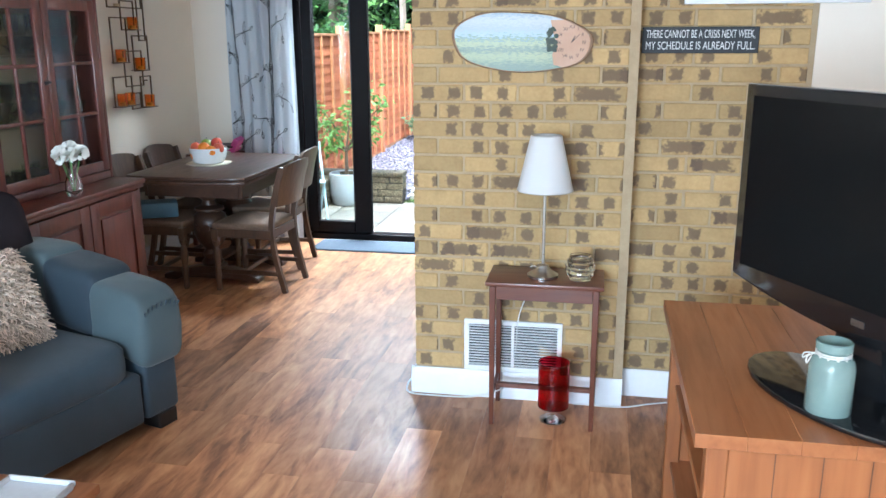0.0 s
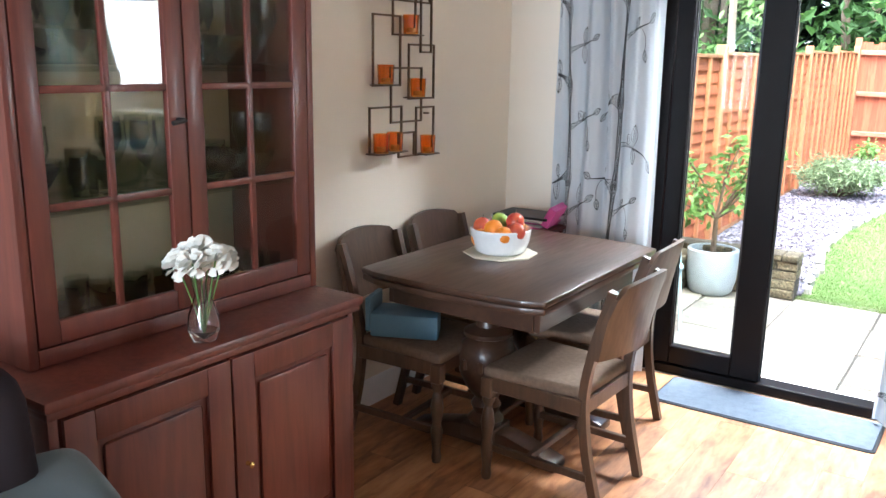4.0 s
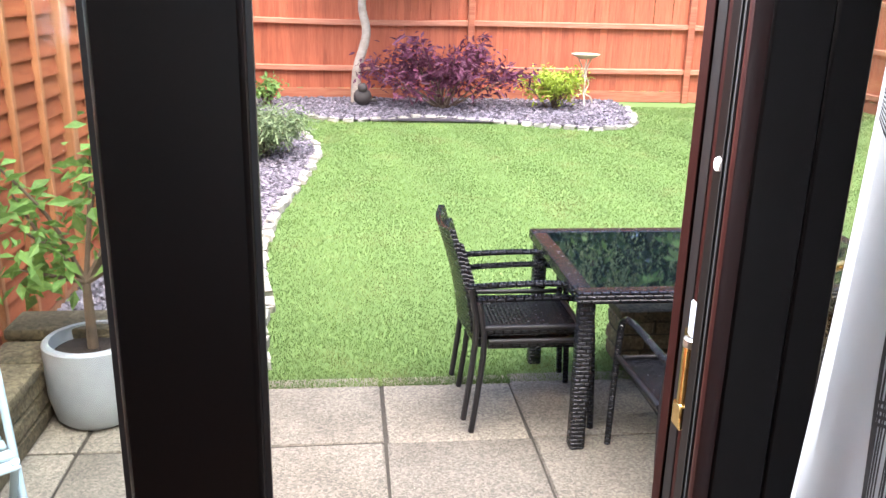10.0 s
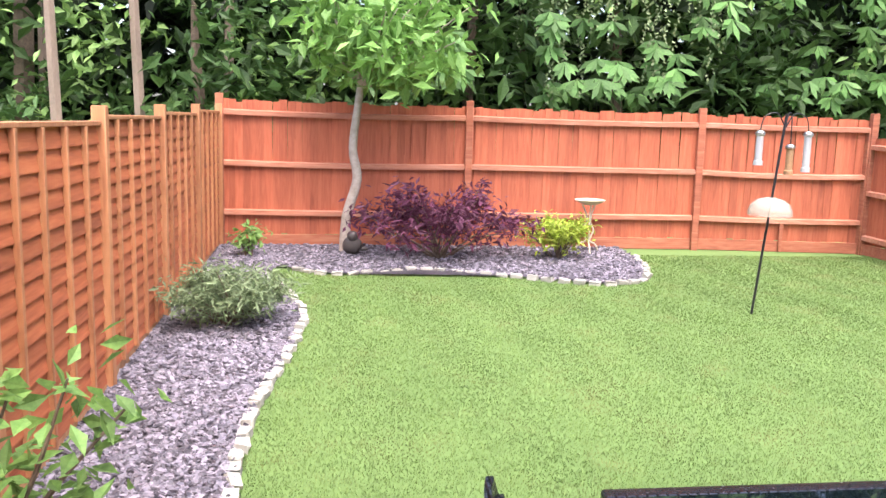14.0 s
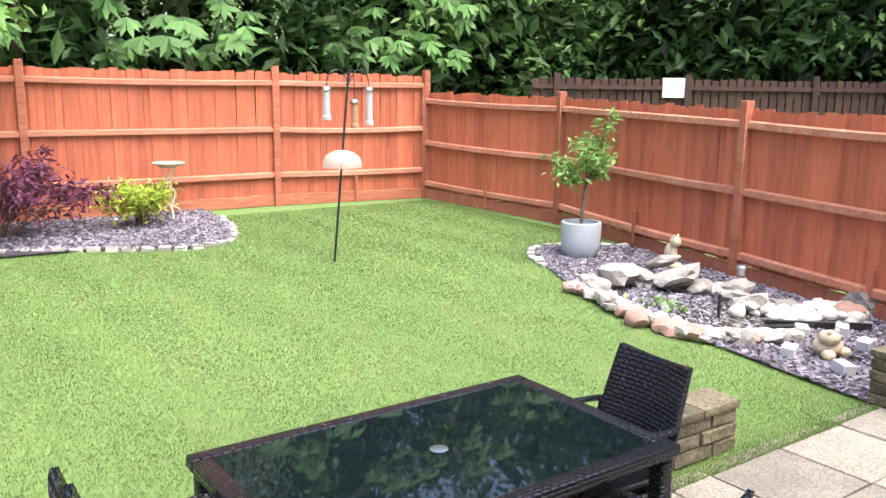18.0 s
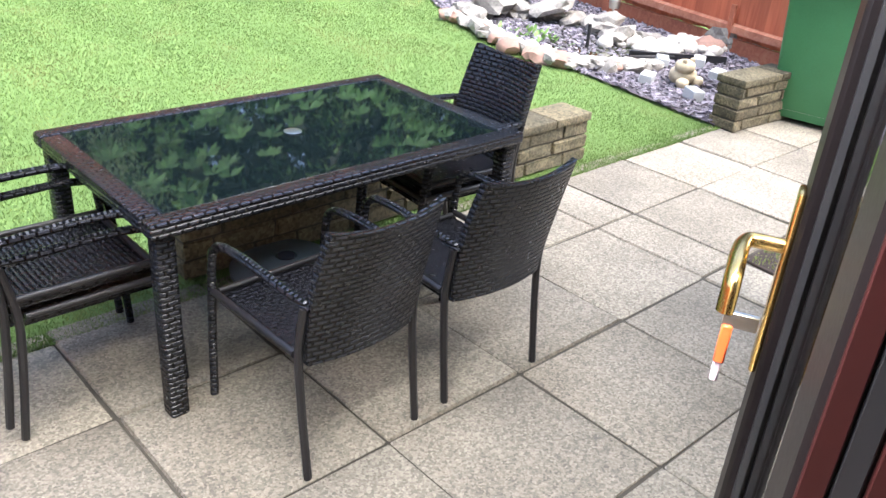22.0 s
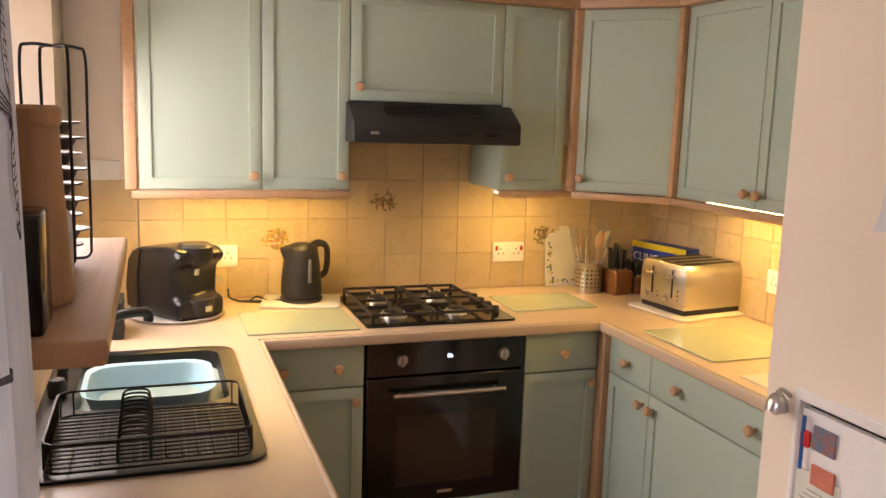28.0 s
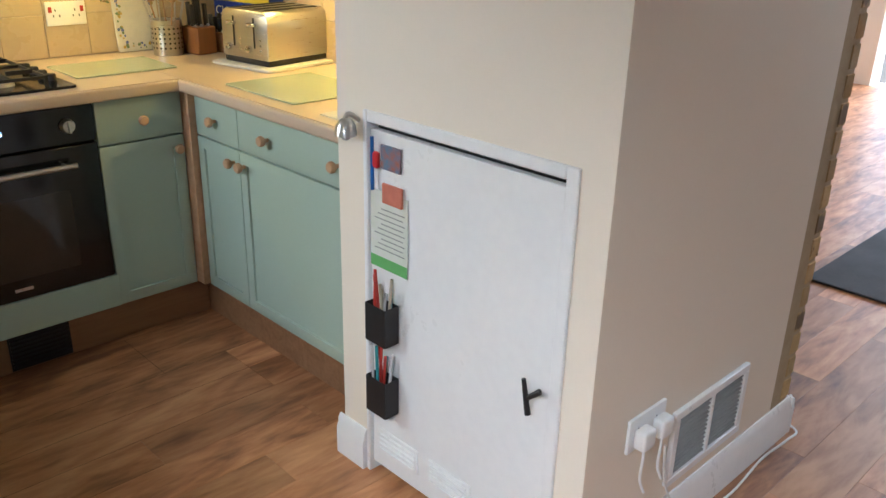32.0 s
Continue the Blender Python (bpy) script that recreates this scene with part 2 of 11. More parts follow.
def wood(name, c1, c2, c3, axis=0, rough=0.4, coat=0.0, scale=1.0, rand=0.25, bump=0.15, span=0.18, along=1.3):
    """Grained timber, with its grain along one axis and its tone by the piece."""
    m = bpy.data.materials.new(name)
    m.use_nodes = True
    nt = m.node_tree
    p = nt.nodes["Principled BSDF"]
    N, L = nt.nodes.new, nt.links.new
    tc, info = N("ShaderNodeTexCoord"), N("ShaderNodeObjectInfo")
    off = N("ShaderNodeVectorMath")
    off.operation = "MULTIPLY_ADD"
    L(info.outputs["Random"], off.inputs[0])
    off.inputs[1].default_value = (31.0, 17.0, 9.0)
    L(tc.outputs["Object"], off.inputs[2])
    mp = N("ShaderNodeMapping")
    s = [14.0 * scale] * 3
    s[axis] = along * scale
    mp.inputs["Scale"].default_value = s
    L(off.outputs[0], mp.inputs[0])
    n1, n2, n3 = (N("ShaderNodeTexNoise") for _ in range(3))
    for t, sc, d, w in ((n1, 1.0, 6, 1.6), (n2, 5.0, 4, 0.4), (n3, 0.25, 2, 0.5)):
        t.inputs["Scale"].default_value, t.inputs["Detail"].default_value, t.inputs["Distortion"].default_value = sc, d, w
        L(mp.outputs[0], t.inputs["Vector"])
    r = N("ShaderNodeValToRGB")
    e = r.color_ramp.elements
    e[0].position, e[0].color = 0.5 - span, (*c3, 1)
    e[1].position, e[1].color = 0.5 + span, (*c1, 1)
    mid = e.new(0.5)
    mid.color = (*c2, 1)
    a = N("ShaderNodeMix")
    a.data_type = "FLOAT"
    a.inputs[0].default_value = 0.35
    L(n1.outputs[0], a.inputs[2])
    L(n2.outputs[0], a.inputs[3])
    b = N("ShaderNodeMix")
    b.data_type = "FLOAT"
    b.inputs[0].default_value = 0.3
    L(a.outputs[0], b.inputs[2])
    L(n3.outputs[0], b.inputs[3])
    L(b.outputs[0], r.inputs[0])
    hs = N("ShaderNodeHueSaturation")
    mr = N("ShaderNodeMapRange")
    mr.inputs[3].default_value, mr.inputs[4].default_value = 1 - rand, 1 + rand
    L(info.outputs["Random"], mr.inputs[0])
    L(mr.outputs[0], hs.inputs["Value"])
    L(r.outputs[0], hs.inputs["Color"])
    L(hs.outputs[0], p.inputs["Base Color"])
    rr = N("ShaderNodeMapRange")
    rr.inputs[3].default_value, rr.inputs[4].default_value = rough + 0.1, max(0.05, rough - 0.1)
    L(n2.outputs[0], rr.inputs[0])
    L(rr.outputs[0], p.inputs["Roughness"])
    p.inputs["Coat Weight"].default_value = coat
    p.inputs["Coat Roughness"].default_value = 0.15
    bp = N("ShaderNodeBump")
    bp.inputs["Strength"].default_value, bp.inputs["Distance"].default_value = bump, 0.002
    L(a.outputs[0], bp.inputs["Height"])
    L(bp.outputs[0], p.inputs["Normal"])
    return m


def weave(name, c1, c2, across=90.0, rough=0.35):
    """Flat synthetic wicker: woven strands in relief."""
    m = mat(name, c1, c2, scale=40, rough=rough, bump=0)
    nt = m.node_tree
    p = nt.nodes["Principled BSDF"]
    N, L = nt.nodes.new, nt.links.new
    tc = N("ShaderNodeTexCoord")
    sep, com, br = N("ShaderNodeSeparateXYZ"), N("ShaderNodeCombineXYZ"), N("ShaderNodeTexBrick")
    L(tc.outputs["Object"], sep.inputs[0])
    # the strands run along each face: x or y across, z or y up, by the way the face looks
    nor = N("ShaderNodeSeparateXYZ")
    L(tc.outputs["Normal"], nor.inputs[0])
    for k, (axis, plain) in enumerate(((0, sep.outputs[0]), (2, sep.outputs[2]))):
        size, turn, pick = N("ShaderNodeMath"), N("ShaderNodeMath"), N("ShaderNodeMix")
        size.operation, turn.operation = "ABSOLUTE", "GREATER_THAN"
        L(nor.outputs[axis], size.inputs[0])
        L(size.outputs[0], turn.inputs[0])
        turn.inputs[1].default_value = 0.66
        L(turn.outputs[0], pick.inputs[0])
        L(plain, pick.inputs[2])
        L(sep.outputs[1], pick.inputs[3])
        L(pick.outputs[0], com.inputs[k])
    L(com.outputs[0], br.inputs["Vector"])
    br.inputs["Scale"].default_value = 1.0
    br.inputs["Brick Width"].default_value = 2.1 / across
    br.inputs["Row Height"].default_value = 1.0 / across
    br.inputs["Mortar Size"].default_value = 0.30 / across
    br.inputs["Mortar Smooth"].default_value = 1.0
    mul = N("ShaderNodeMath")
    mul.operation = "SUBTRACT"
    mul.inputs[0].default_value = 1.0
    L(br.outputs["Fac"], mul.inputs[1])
    bp = N("ShaderNodeBump")
    bp.inputs["Strength"].default_value, bp.inputs["Distance"].default_value = 1.0, 0.011
    L(mul.outputs[0], bp.inputs["Height"])
    L(bp.outputs[0], p.inputs["Normal"])
    # gaps darkened: shade between the strands, put into the base colour
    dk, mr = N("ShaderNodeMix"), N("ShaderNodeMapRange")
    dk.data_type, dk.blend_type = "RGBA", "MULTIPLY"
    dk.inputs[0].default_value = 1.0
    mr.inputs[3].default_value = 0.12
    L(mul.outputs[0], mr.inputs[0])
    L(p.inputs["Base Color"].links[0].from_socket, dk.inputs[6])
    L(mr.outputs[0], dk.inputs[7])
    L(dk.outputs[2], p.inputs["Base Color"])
    return m


def glass(name, tint=(1, 1, 1), rough=0.0, ior=1.45):
    m = bpy.data.materials.new(name)
    m.use_nodes = True
    p = m.node_tree.nodes["Principled BSDF"]
    p.inputs["Base Color"].default_value = (*tint, 1)
    p.inputs["Transmission Weight"].default_value = 1
    p.inputs["Roughness"].default_value = rough
    p.inputs["IOR"].default_value = ior
    return m


def pane_glass(name):
    """Thin clear glazing: seen through straight, with a mirror's share of reflection."""
    m = bpy.data.materials.new(name)
    m.use_nodes = True
    nt = m.node_tree
    nt.nodes.clear()
    N, L = nt.nodes.new, nt.links.new
    out, mix, tr, gl, fr = N("ShaderNodeOutputMaterial"), N("ShaderNodeMixShader"), N("ShaderNodeBsdfTransparent"), N("ShaderNodeBsdfGlossy"), N("ShaderNodeLayerWeight")
    steep, share = N("ShaderNodeMath"), N("ShaderNodeMath")
    steep.operation, share.operation = "POWER", "MULTIPLY_ADD"
    steep.inputs[1].default_value, share.inputs[1].default_value, share.inputs[2].default_value = 5.0, 0.95, 0.035
    tr.inputs[0].default_value = (0.93, 0.96, 0.95, 1)
    gl.inputs["Roughness"].default_value = 0.02
    L(fr.outputs["Facing"], steep.inputs[0])
    L(steep.outputs[0], share.inputs[0])
    L(share.outputs[0], mix.inputs[0])
    L(tr.outputs[0], mix.inputs[1])
    L(gl.outputs[0], mix.inputs[2])
    L(mix.outputs[0], out.inputs[0])
    return m


def cloth(name, c, through=0.45):
    """Thin fabric that lets daylight through."""
    m = mat(name, c, tuple(v * 0.93 for v in c), scale=6, rough=0.9, bump=0.25, bscale=900, fine=0.5, spec=0.15)
    nt = m.node_tree
    N, L = nt.nodes.new, nt.links.new
    out = nt.nodes["Material Output"]
    p = nt.nodes["Principled BSDF"]
    mix, tl = N("ShaderNodeMixShader"), N("ShaderNodeBsdfTranslucent")
    tl.inputs[0].default_value = (*c, 1)
    mix.inputs[0].default_value = through
    L(p.outputs[0], mix.inputs[1])
    L(tl.outputs[0], mix.inputs[2])
    L(mix.outputs[0], out.inputs[0])
    return m


def leafy(name, c1, c2, rand=0.3, through=0.3, scale=30):
    """Leaves, with their tone by the leaf."""
    m = mat(name, c1, c2, scale=scale, rough=0.5, fine=0.4 if scale > 5 else 0.15, spec=0.35)
    nt = m.node_tree
    N, L = nt.nodes.new, nt.links.new
    p, out = nt.nodes["Principled BSDF"], nt.nodes["Material Output"]
    geo, hs, mr = N("ShaderNodeNewGeometry"), N("ShaderNodeHueSaturation"), N("ShaderNodeMapRange")
    mr.inputs[3].default_value, mr.inputs[4].default_value = 1 - rand, 1 + rand * 1.3
    L(geo.outputs["Random Per Island"], mr.inputs[0])
    L(mr.outputs[0], hs.inputs["Value"])
    L(p.inputs["Base Color"].links[0].from_socket, hs.inputs["Color"])
    L(hs.outputs[0], p.inputs["Base Color"])
    mix, tl = N("ShaderNodeMixShader"), N("ShaderNodeBsdfTranslucent")
    L(hs.outputs[0], tl.inputs[0])
    mix.inputs[0].default_value = through
    L(p.outputs[0], mix.inputs[1])
    L(tl.outputs[0], mix.inputs[2])
    L(mix.outputs[0], out.inputs[0])
    return m


def glow(name, color, strength):
    m = bpy.data.materials.new(name)
    m.use_nodes = True
    p = m.node_tree.nodes["Principled BSDF"]
    p.inputs["Emission Color"].default_value = (*color, 1)
    p.inputs["Emission Strength"].default_value = strength
    return m


CREAM = mat("cream_wall_paint", (0.80, 0.725, 0.62), (0.78, 0.70, 0.595), scale=1.5, rough=0.75, bump=0.12, bscale=120, spec=0.25)
PINKWALL = mat("magnolia_wall_paint", (0.80, 0.71, 0.65), (0.77, 0.68, 0.62), scale=1.5, rough=0.75, bump=0.12, bscale=120, spec=0.25)
CEIL = mat("white_ceiling_paint", (0.82, 0.81, 0.78), scale=2, rough=0.9, bump=0.1, bscale=90)
WHITE = mat("white_gloss_paint", (0.82, 0.82, 0.82), (0.76, 0.76, 0.77), scale=5, rough=0.3, bump=0.05, bscale=40)
MAHOG = wood("mahogany_stain", (0.15, 0.036, 0.021), (0.108, 0.025, 0.016), (0.066, 0.016, 0.011), axis=2, rough=0.42, coat=0.15, rand=0.08)
DARKOAK = wood("dark_oak_stain", (0.085, 0.044, 0.026), (0.058, 0.028, 0.016), (0.032, 0.016, 0.010), axis=1, rough=0.34, coat=0.15, rand=0.12)
CHAIRWOOD = wood("brown_oak_stain", (0.112, 0.061, 0.034), (0.075, 0.040, 0.022), (0.042, 0.023, 0.014), axis=2, rough=0.4, coat=0.2, rand=0.12)
PINE = wood("antique_pine", (0.37, 0.145, 0.048), (0.31, 0.112, 0.035), (0.20, 0.066, 0.019), axis=1, rough=0.42, coat=0.15, scale=0.7, rand=0.07)
TEAK = wood("red_brown_teak", (0.17, 0.062, 0.036), (0.125, 0.043, 0.026), (0.08, 0.027, 0.017), axis=0, rough=0.35, coat=0.25, rand=0.08)
VINYL = wood("oak_vinyl_plank", (0.58, 0.305, 0.145), (0.41, 0.185, 0.08), (0.17, 0.068, 0.031), axis=1, rough=0.43, coat=0.07, scale=0.55, rand=0.3, bump=0.1, span=0.12, along=3.2)
VINYLJ = mat("plank_joint", (0.13, 0.065, 0.035), rough=0.6)
UPVC = mat("dark_brown_upvc", (0.0062, 0.0045, 0.0048), (0.0045, 0.0034, 0.0038), scale=3, rough=0.4, spec=0.16, bump=0.03, bscale=200)
REDUPVC = mat("red_brown_upvc", (0.026, 0.0065, 0.006), (0.02, 0.005, 0.005), scale=3, rough=0.4, spec=0.25)
# black rubber; the same black paints the shade inside holes, slots and vents
RUBBERSHADE = mat("black_rubber_seal", (0.012, 0.012, 0.014), rough=0.45)
PANE = pane_glass("window_glass")
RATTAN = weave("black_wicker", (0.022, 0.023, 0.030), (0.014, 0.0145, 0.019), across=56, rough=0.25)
BLACKMETAL = mat("black_painted_metal", (0.016, 0.015, 0.017), rough=0.4, rvar=0.08)
TINTED = mat("black_tinted_glass", (0.006, 0.011, 0.012), (0.005, 0.009, 0.010), rough=0.02, rvar=0.01, spec=0.5)
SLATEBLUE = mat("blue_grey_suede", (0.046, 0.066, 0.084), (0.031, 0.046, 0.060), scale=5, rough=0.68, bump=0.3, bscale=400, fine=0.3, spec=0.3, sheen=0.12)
# paler and darker tones of the suede: sheen of its nap put into colour
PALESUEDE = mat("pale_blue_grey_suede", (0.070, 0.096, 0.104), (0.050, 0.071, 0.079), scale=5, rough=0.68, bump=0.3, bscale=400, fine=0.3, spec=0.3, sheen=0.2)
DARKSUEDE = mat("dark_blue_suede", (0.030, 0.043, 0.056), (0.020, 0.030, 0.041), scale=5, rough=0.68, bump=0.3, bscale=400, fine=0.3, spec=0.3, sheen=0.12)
BLACKCLOTH = mat("charcoal_fabric", (0.026, 0.020, 0.023), (0.017, 0.013, 0.015), scale=9, rough=0.95, bump=0.4, bscale=700, spec=0.15)
CURTAIN = cloth("white_curtain_cotton", (0.60, 0.635, 0.68), 0.33)
INK = mat("dark_grey_print", (0.035, 0.036, 0.04), (0.07, 0.07, 0.075), scale=60, rough=0.9)
SAGE = mat("sage_green_paint", (0.40, 0.50, 0.43), (0.375, 0.475, 0.405), scale=3, rough=0.42, bump=0.06, bscale=120)
LAMINATE = mat("cream_worktop_laminate", (0.58, 0.455, 0.335), (0.545, 0.42, 0.305), scale=20, rough=0.32, bump=0.03, bscale=300, fine=0.6)
BEECH = wood("pale_beech", (0.56, 0.36, 0.22), (0.50, 0.31, 0.18), (0.42, 0.24, 0.13), axis=0, rough=0.4, rand=0.08)
PLINTH = wood("oak_plinth", (0.34, 0.19, 0.10), (0.28, 0.15, 0.075), (0.2, 0.1, 0.05), axis=1, rough=0.4, rand=0.05)
ENAMEL = mat("black_enamel", (0.008, 0.008, 0.009), rough=0.12, rvar=0.04)
MATTBLACK = mat("matt_black_plastic", (0.018, 0.018, 0.019), rough=0.5)
STEEL = mat("brushed_steel", (0.55, 0.54, 0.51), (0.5, 0.48, 0.46), scale=6, rough=0.3, metal=1.0, stretch=(1, 1, 30))
BRASS = mat("polished_brass", (0.72, 0.50, 0.19), (0.62, 0.42, 0.15), scale=30, rough=0.22, metal=1.0)
CHROME = mat("chrome", (0.75, 0.75, 0.76), rough=0.1, metal=1.0, rvar=0.04)
FENCE = wood("red_cedar_fence_stain", (0.48, 0.145, 0.07), (0.40, 0.107, 0.05), (0.27, 0.068, 0.033), axis=2, rough=0.8, scale=0.8, rand=0.14, bump=0.4)
FENCEPOST = wood("pale_fence_timber", (0.46, 0.245, 0.12), (0.38, 0.19, 0.09), (0.25, 0.12, 0.06), axis=2, rough=0.8, scale=0.8, rand=0.14, bump=0.4)
STONE = mat("buff_walling_stone", (0.150, 0.122, 0.072), (0.058, 0.053, 0.034), scale=7, rough=0.9, bump=0.8, bscale=45, rand=0.28)
SLAB = mat("concrete_paving", (0.275, 0.245, 0.195), (0.135, 0.118, 0.092), scale=2.6, rough=0.85, bump=0.6, bscale=150, rand=0.14, fine=0.5)
speckle(SLAB, 120, 0.36)
speckle(STONE, 80, 0.4)
JOINT = mat("dark_paving_joint", (0.07, 0.06, 0.045), (0.04, 0.036, 0.028), scale=12, rough=0.95)
POT = mat("pale_grey_glazed_pot", (0.40, 0.44, 0.47), (0.30, 0.335, 0.36), scale=3, rough=0.5, bump=0.1, bscale=25)
SOIL = mat("dark_soil", (0.045, 0.032, 0.024), (0.02, 0.015, 0.012), scale=40, rough=1.0, bump=0.8, bscale=90)
BARK = mat("pale_bark", (0.46, 0.40, 0.33), (0.28, 0.23, 0.18), scale=14, rough=0.9, bump=0.5, bscale=40)
DARKBARK = mat("brown_bark", (0.17, 0.125, 0.085), (0.08, 0.058, 0.042), scale=14, rough=0.9, bump=0.6, bscale=40)

# ---- the setting: rooms ----
XL, XR, YF, YB, ZC = -2.66, 2.20, -2.6, 6.32, 2.40       # side walls, front wall, garden wall, ceiling
YO = 6.60                                                 # outer face of the garden wall
BX, BY = -0.27, 3.53                                      # near corner of the brick pier
CY, CX = 4.577, 0.545                                      # face and end of the under-stairs cupboard wall
KY = 3.87                                                 # kitchen wall behind the toaster run
GZ = -0.24                                                # patio level
DW = -0.485                                               # plastered reveal beside the garden door
DX0, DX1, DZ1 = -1.84, -0.64, 2.07                        # garden door opening


def wall(name, boxes, material, label):
    bm = B()
    for b in boxes:
        box(bm, *b)
    return solid(name, bm, material, label, "wall", kind="structure", smooth=False)


floor = solid("floor", box(B(), XL - 0.2, YF - 0.2, -0.2, XR + 0.2, YO - 0.02, -0.006), VINYLJ, "dark joints under wood-look vinyl planks", "floor", kind="structure")
wall("wall_west", [(XL - 0.25, YF - 0.25, -0.3, XL, YO, ZC + 0.1)], CREAM, "cream painted wall beside the dining table")
wall("wall_east", [(XR, YF - 0.25, -0.3, XR + 0.25, YO, ZC + 0.1)], PINKWALL, "magnolia painted kitchen and living room wall")
wall("wall_south", [(XL, YF - 0.25, -0.3, -1.95, YF, ZC), (0.65, YF - 0.25, -0.3, 0.85, YF, ZC), (1.75, YF - 0.25, -0.3, XR, YF, ZC), (-1.95, YF - 0.25, -0.3, 0.65, YF, 0.85), (-1.95, YF - 0.25, 2.15, 0.65, YF, ZC), (0.85, YF - 0.25, 2.05, 1.75, YF, ZC), (0.85, YF - 0.25, -0.3, 1.75, YF, 0.0)], CREAM, "cream front wall with a window and a glazed door")
KW = (1.0, 1.85, 1.12, 2.05)
wall("wall_north", [(XL, YB, -0.3, DX0, YO, ZC), (DX0, YB, DZ1, DW, YO, ZC), (-0.40, YB, -0.3, -0.12, YB + 0.036, ZC), (-0.12, YB, -0.3, KW[0], YO, ZC), (KW[1], YB, -0.3, XR, YO, ZC), (KW[0], YB, -0.3, KW[1], YO, KW[2]), (KW[0], YB, KW[3], KW[1], YO, ZC), (DX0, YB, -0.3, DW, YO, 0.0)], CREAM, "cream garden wall with the patio door opening")
solid("door_reveal", box(B(), DW, 6.268, 0, -0.402, YB + 0.034, ZC, 0.004), mat("pale_reveal_paint", (0.60, 0.62, 0.55), (0.57, 0.59, 0.52), scale=2, rough=0.6, bump=0.08, bscale=90), "pale painted reveal beside the garden door", "wall", kind="structure")
HX = -0.12                                                # end of the projecting brick pier outside
ceiling = solid("ceiling", box(B(), XL - 0.2, YF - 0.2, ZC, XR + 0.2, YO, ZC + 0.12), CEIL, "plain white ceiling", "ceiling", kind="structure")
# the storey above and the roof: unseen, added to shade the patio
wall("wall_upper_storey", [(XL - 0.25, YF - 0.25, ZC + 0.12, XR + 0.25, YO, 5.1)], mat("pale_buff_brickwork", (0.40, 0.33, 0.21), (0.32, 0.26, 0.17), scale=9, rough=0.9, bump=0.4, bscale=60), "plain unseen buff brick upper storey, added to shade the patio")
bm = prism(B(), [(YF - 0.6, 0.0), (YO + 0.35, 0.0), ((YF + YO) / 2, 2.3)], XL - 0.4, XR + 0.4)
solid("roof", moved(bm, Matrix(((0, 0, 1, 0), (1, 0, 0, 0), (0, 1, 0, 5.102), (0, 0, 0, 1)))), mat("brown_roof_tile", (0.16, 0.09, 0.06), (0.11, 0.06, 0.045), scale=12, rough=0.9, bump=0.5, bscale=30), "plain unseen brown pitched roof, added to shade the patio", "roof", kind="structure", smooth=False)
wall("wall_hall_side", [(BX, BY + 0.12, 0, BX + 0.1, CY - 0.1, ZC)], CREAM, "cream wall beside the brick pier, with a vent and a socket")
wall("wall_cupboard", [(BX, CY - 0.1, 0, -0.195, CY, ZC), (-0.195, CY - 0.1, 1.022, 0.44, CY, ZC), (0.44, CY - 0.1, 0, CX, CY, ZC), (CX - 0.1, KY, 0, CX, CY - 0.1, ZC)], CREAM, "cream wall round the under-stairs cupboard door")
wall("wall_kitchen_south", [(CX - 0.1, KY - 0.1, 0, XR, KY, ZC)], PINKWALL, "magnolia kitchen wall behind the toaster")
wall("wall_lounge_back", [(BX + 1.62, BY + 0.13, 0, XR, BY + 0.25, ZC)], CREAM, "cream living room wall beside the brickwork")


# ---- floor planks ----
def planks(parent):
    """Wood-look vinyl planks, laid in broken rows along the house."""
    r = random.Random(5)
    w, l = 0.152, 0.92
    meshes = {}

    def plank(length):
        key = round(length, 3)
        if key not in meshes:
            bm = B()
            box(bm, 0.0002, 0.0002, -0.005, w - 0.0002, length - 0.0002, 0.0, 0.0006)
            meshes[key] = finish("plank", bm, VINYL)
        return meshes[key]

    rest_v, rest_f = [], []
    near = 0
    x = XL
    while x < XR:
        y = YF - r.choice((0.0, 0.23, 0.46, 0.69))
        while y < YB:
            a, b = max(y, YF), min(y + l, YB)
            if b - a > 0.05 and not (BX + 0.2 < x and x < CX - 0.25 and BY + 0.3 < a and b < CY - 0.1):
                dist = abs(x + 0.6) + abs((a + b) / 2 - 3.2) * 0.62
                if dist < 2.5 and near < 300:
                    near += 1
                    pieces("plank", plank(b - a), parent, [pose(x, a, 0)])
                else:
                    k = len(rest_v)
                    rest_v += [(x + 0.001, a + 0.001, 0), (x + w - 0.001, a + 0.001, 0), (x + w - 0.001, b - 0.001, 0), (x + 0.001, b - 0.001, 0)]
                    rest_f.append((k, k + 1, k + 2, k + 3))
            y += l
        x += w
    ob = tagged(new("far_planks", mesh_of("far_planks", rest_v, rest_f, VINYL)), kind="stuff")
    ob.parent = parent


# ---- brick pier ----
BRICK = None


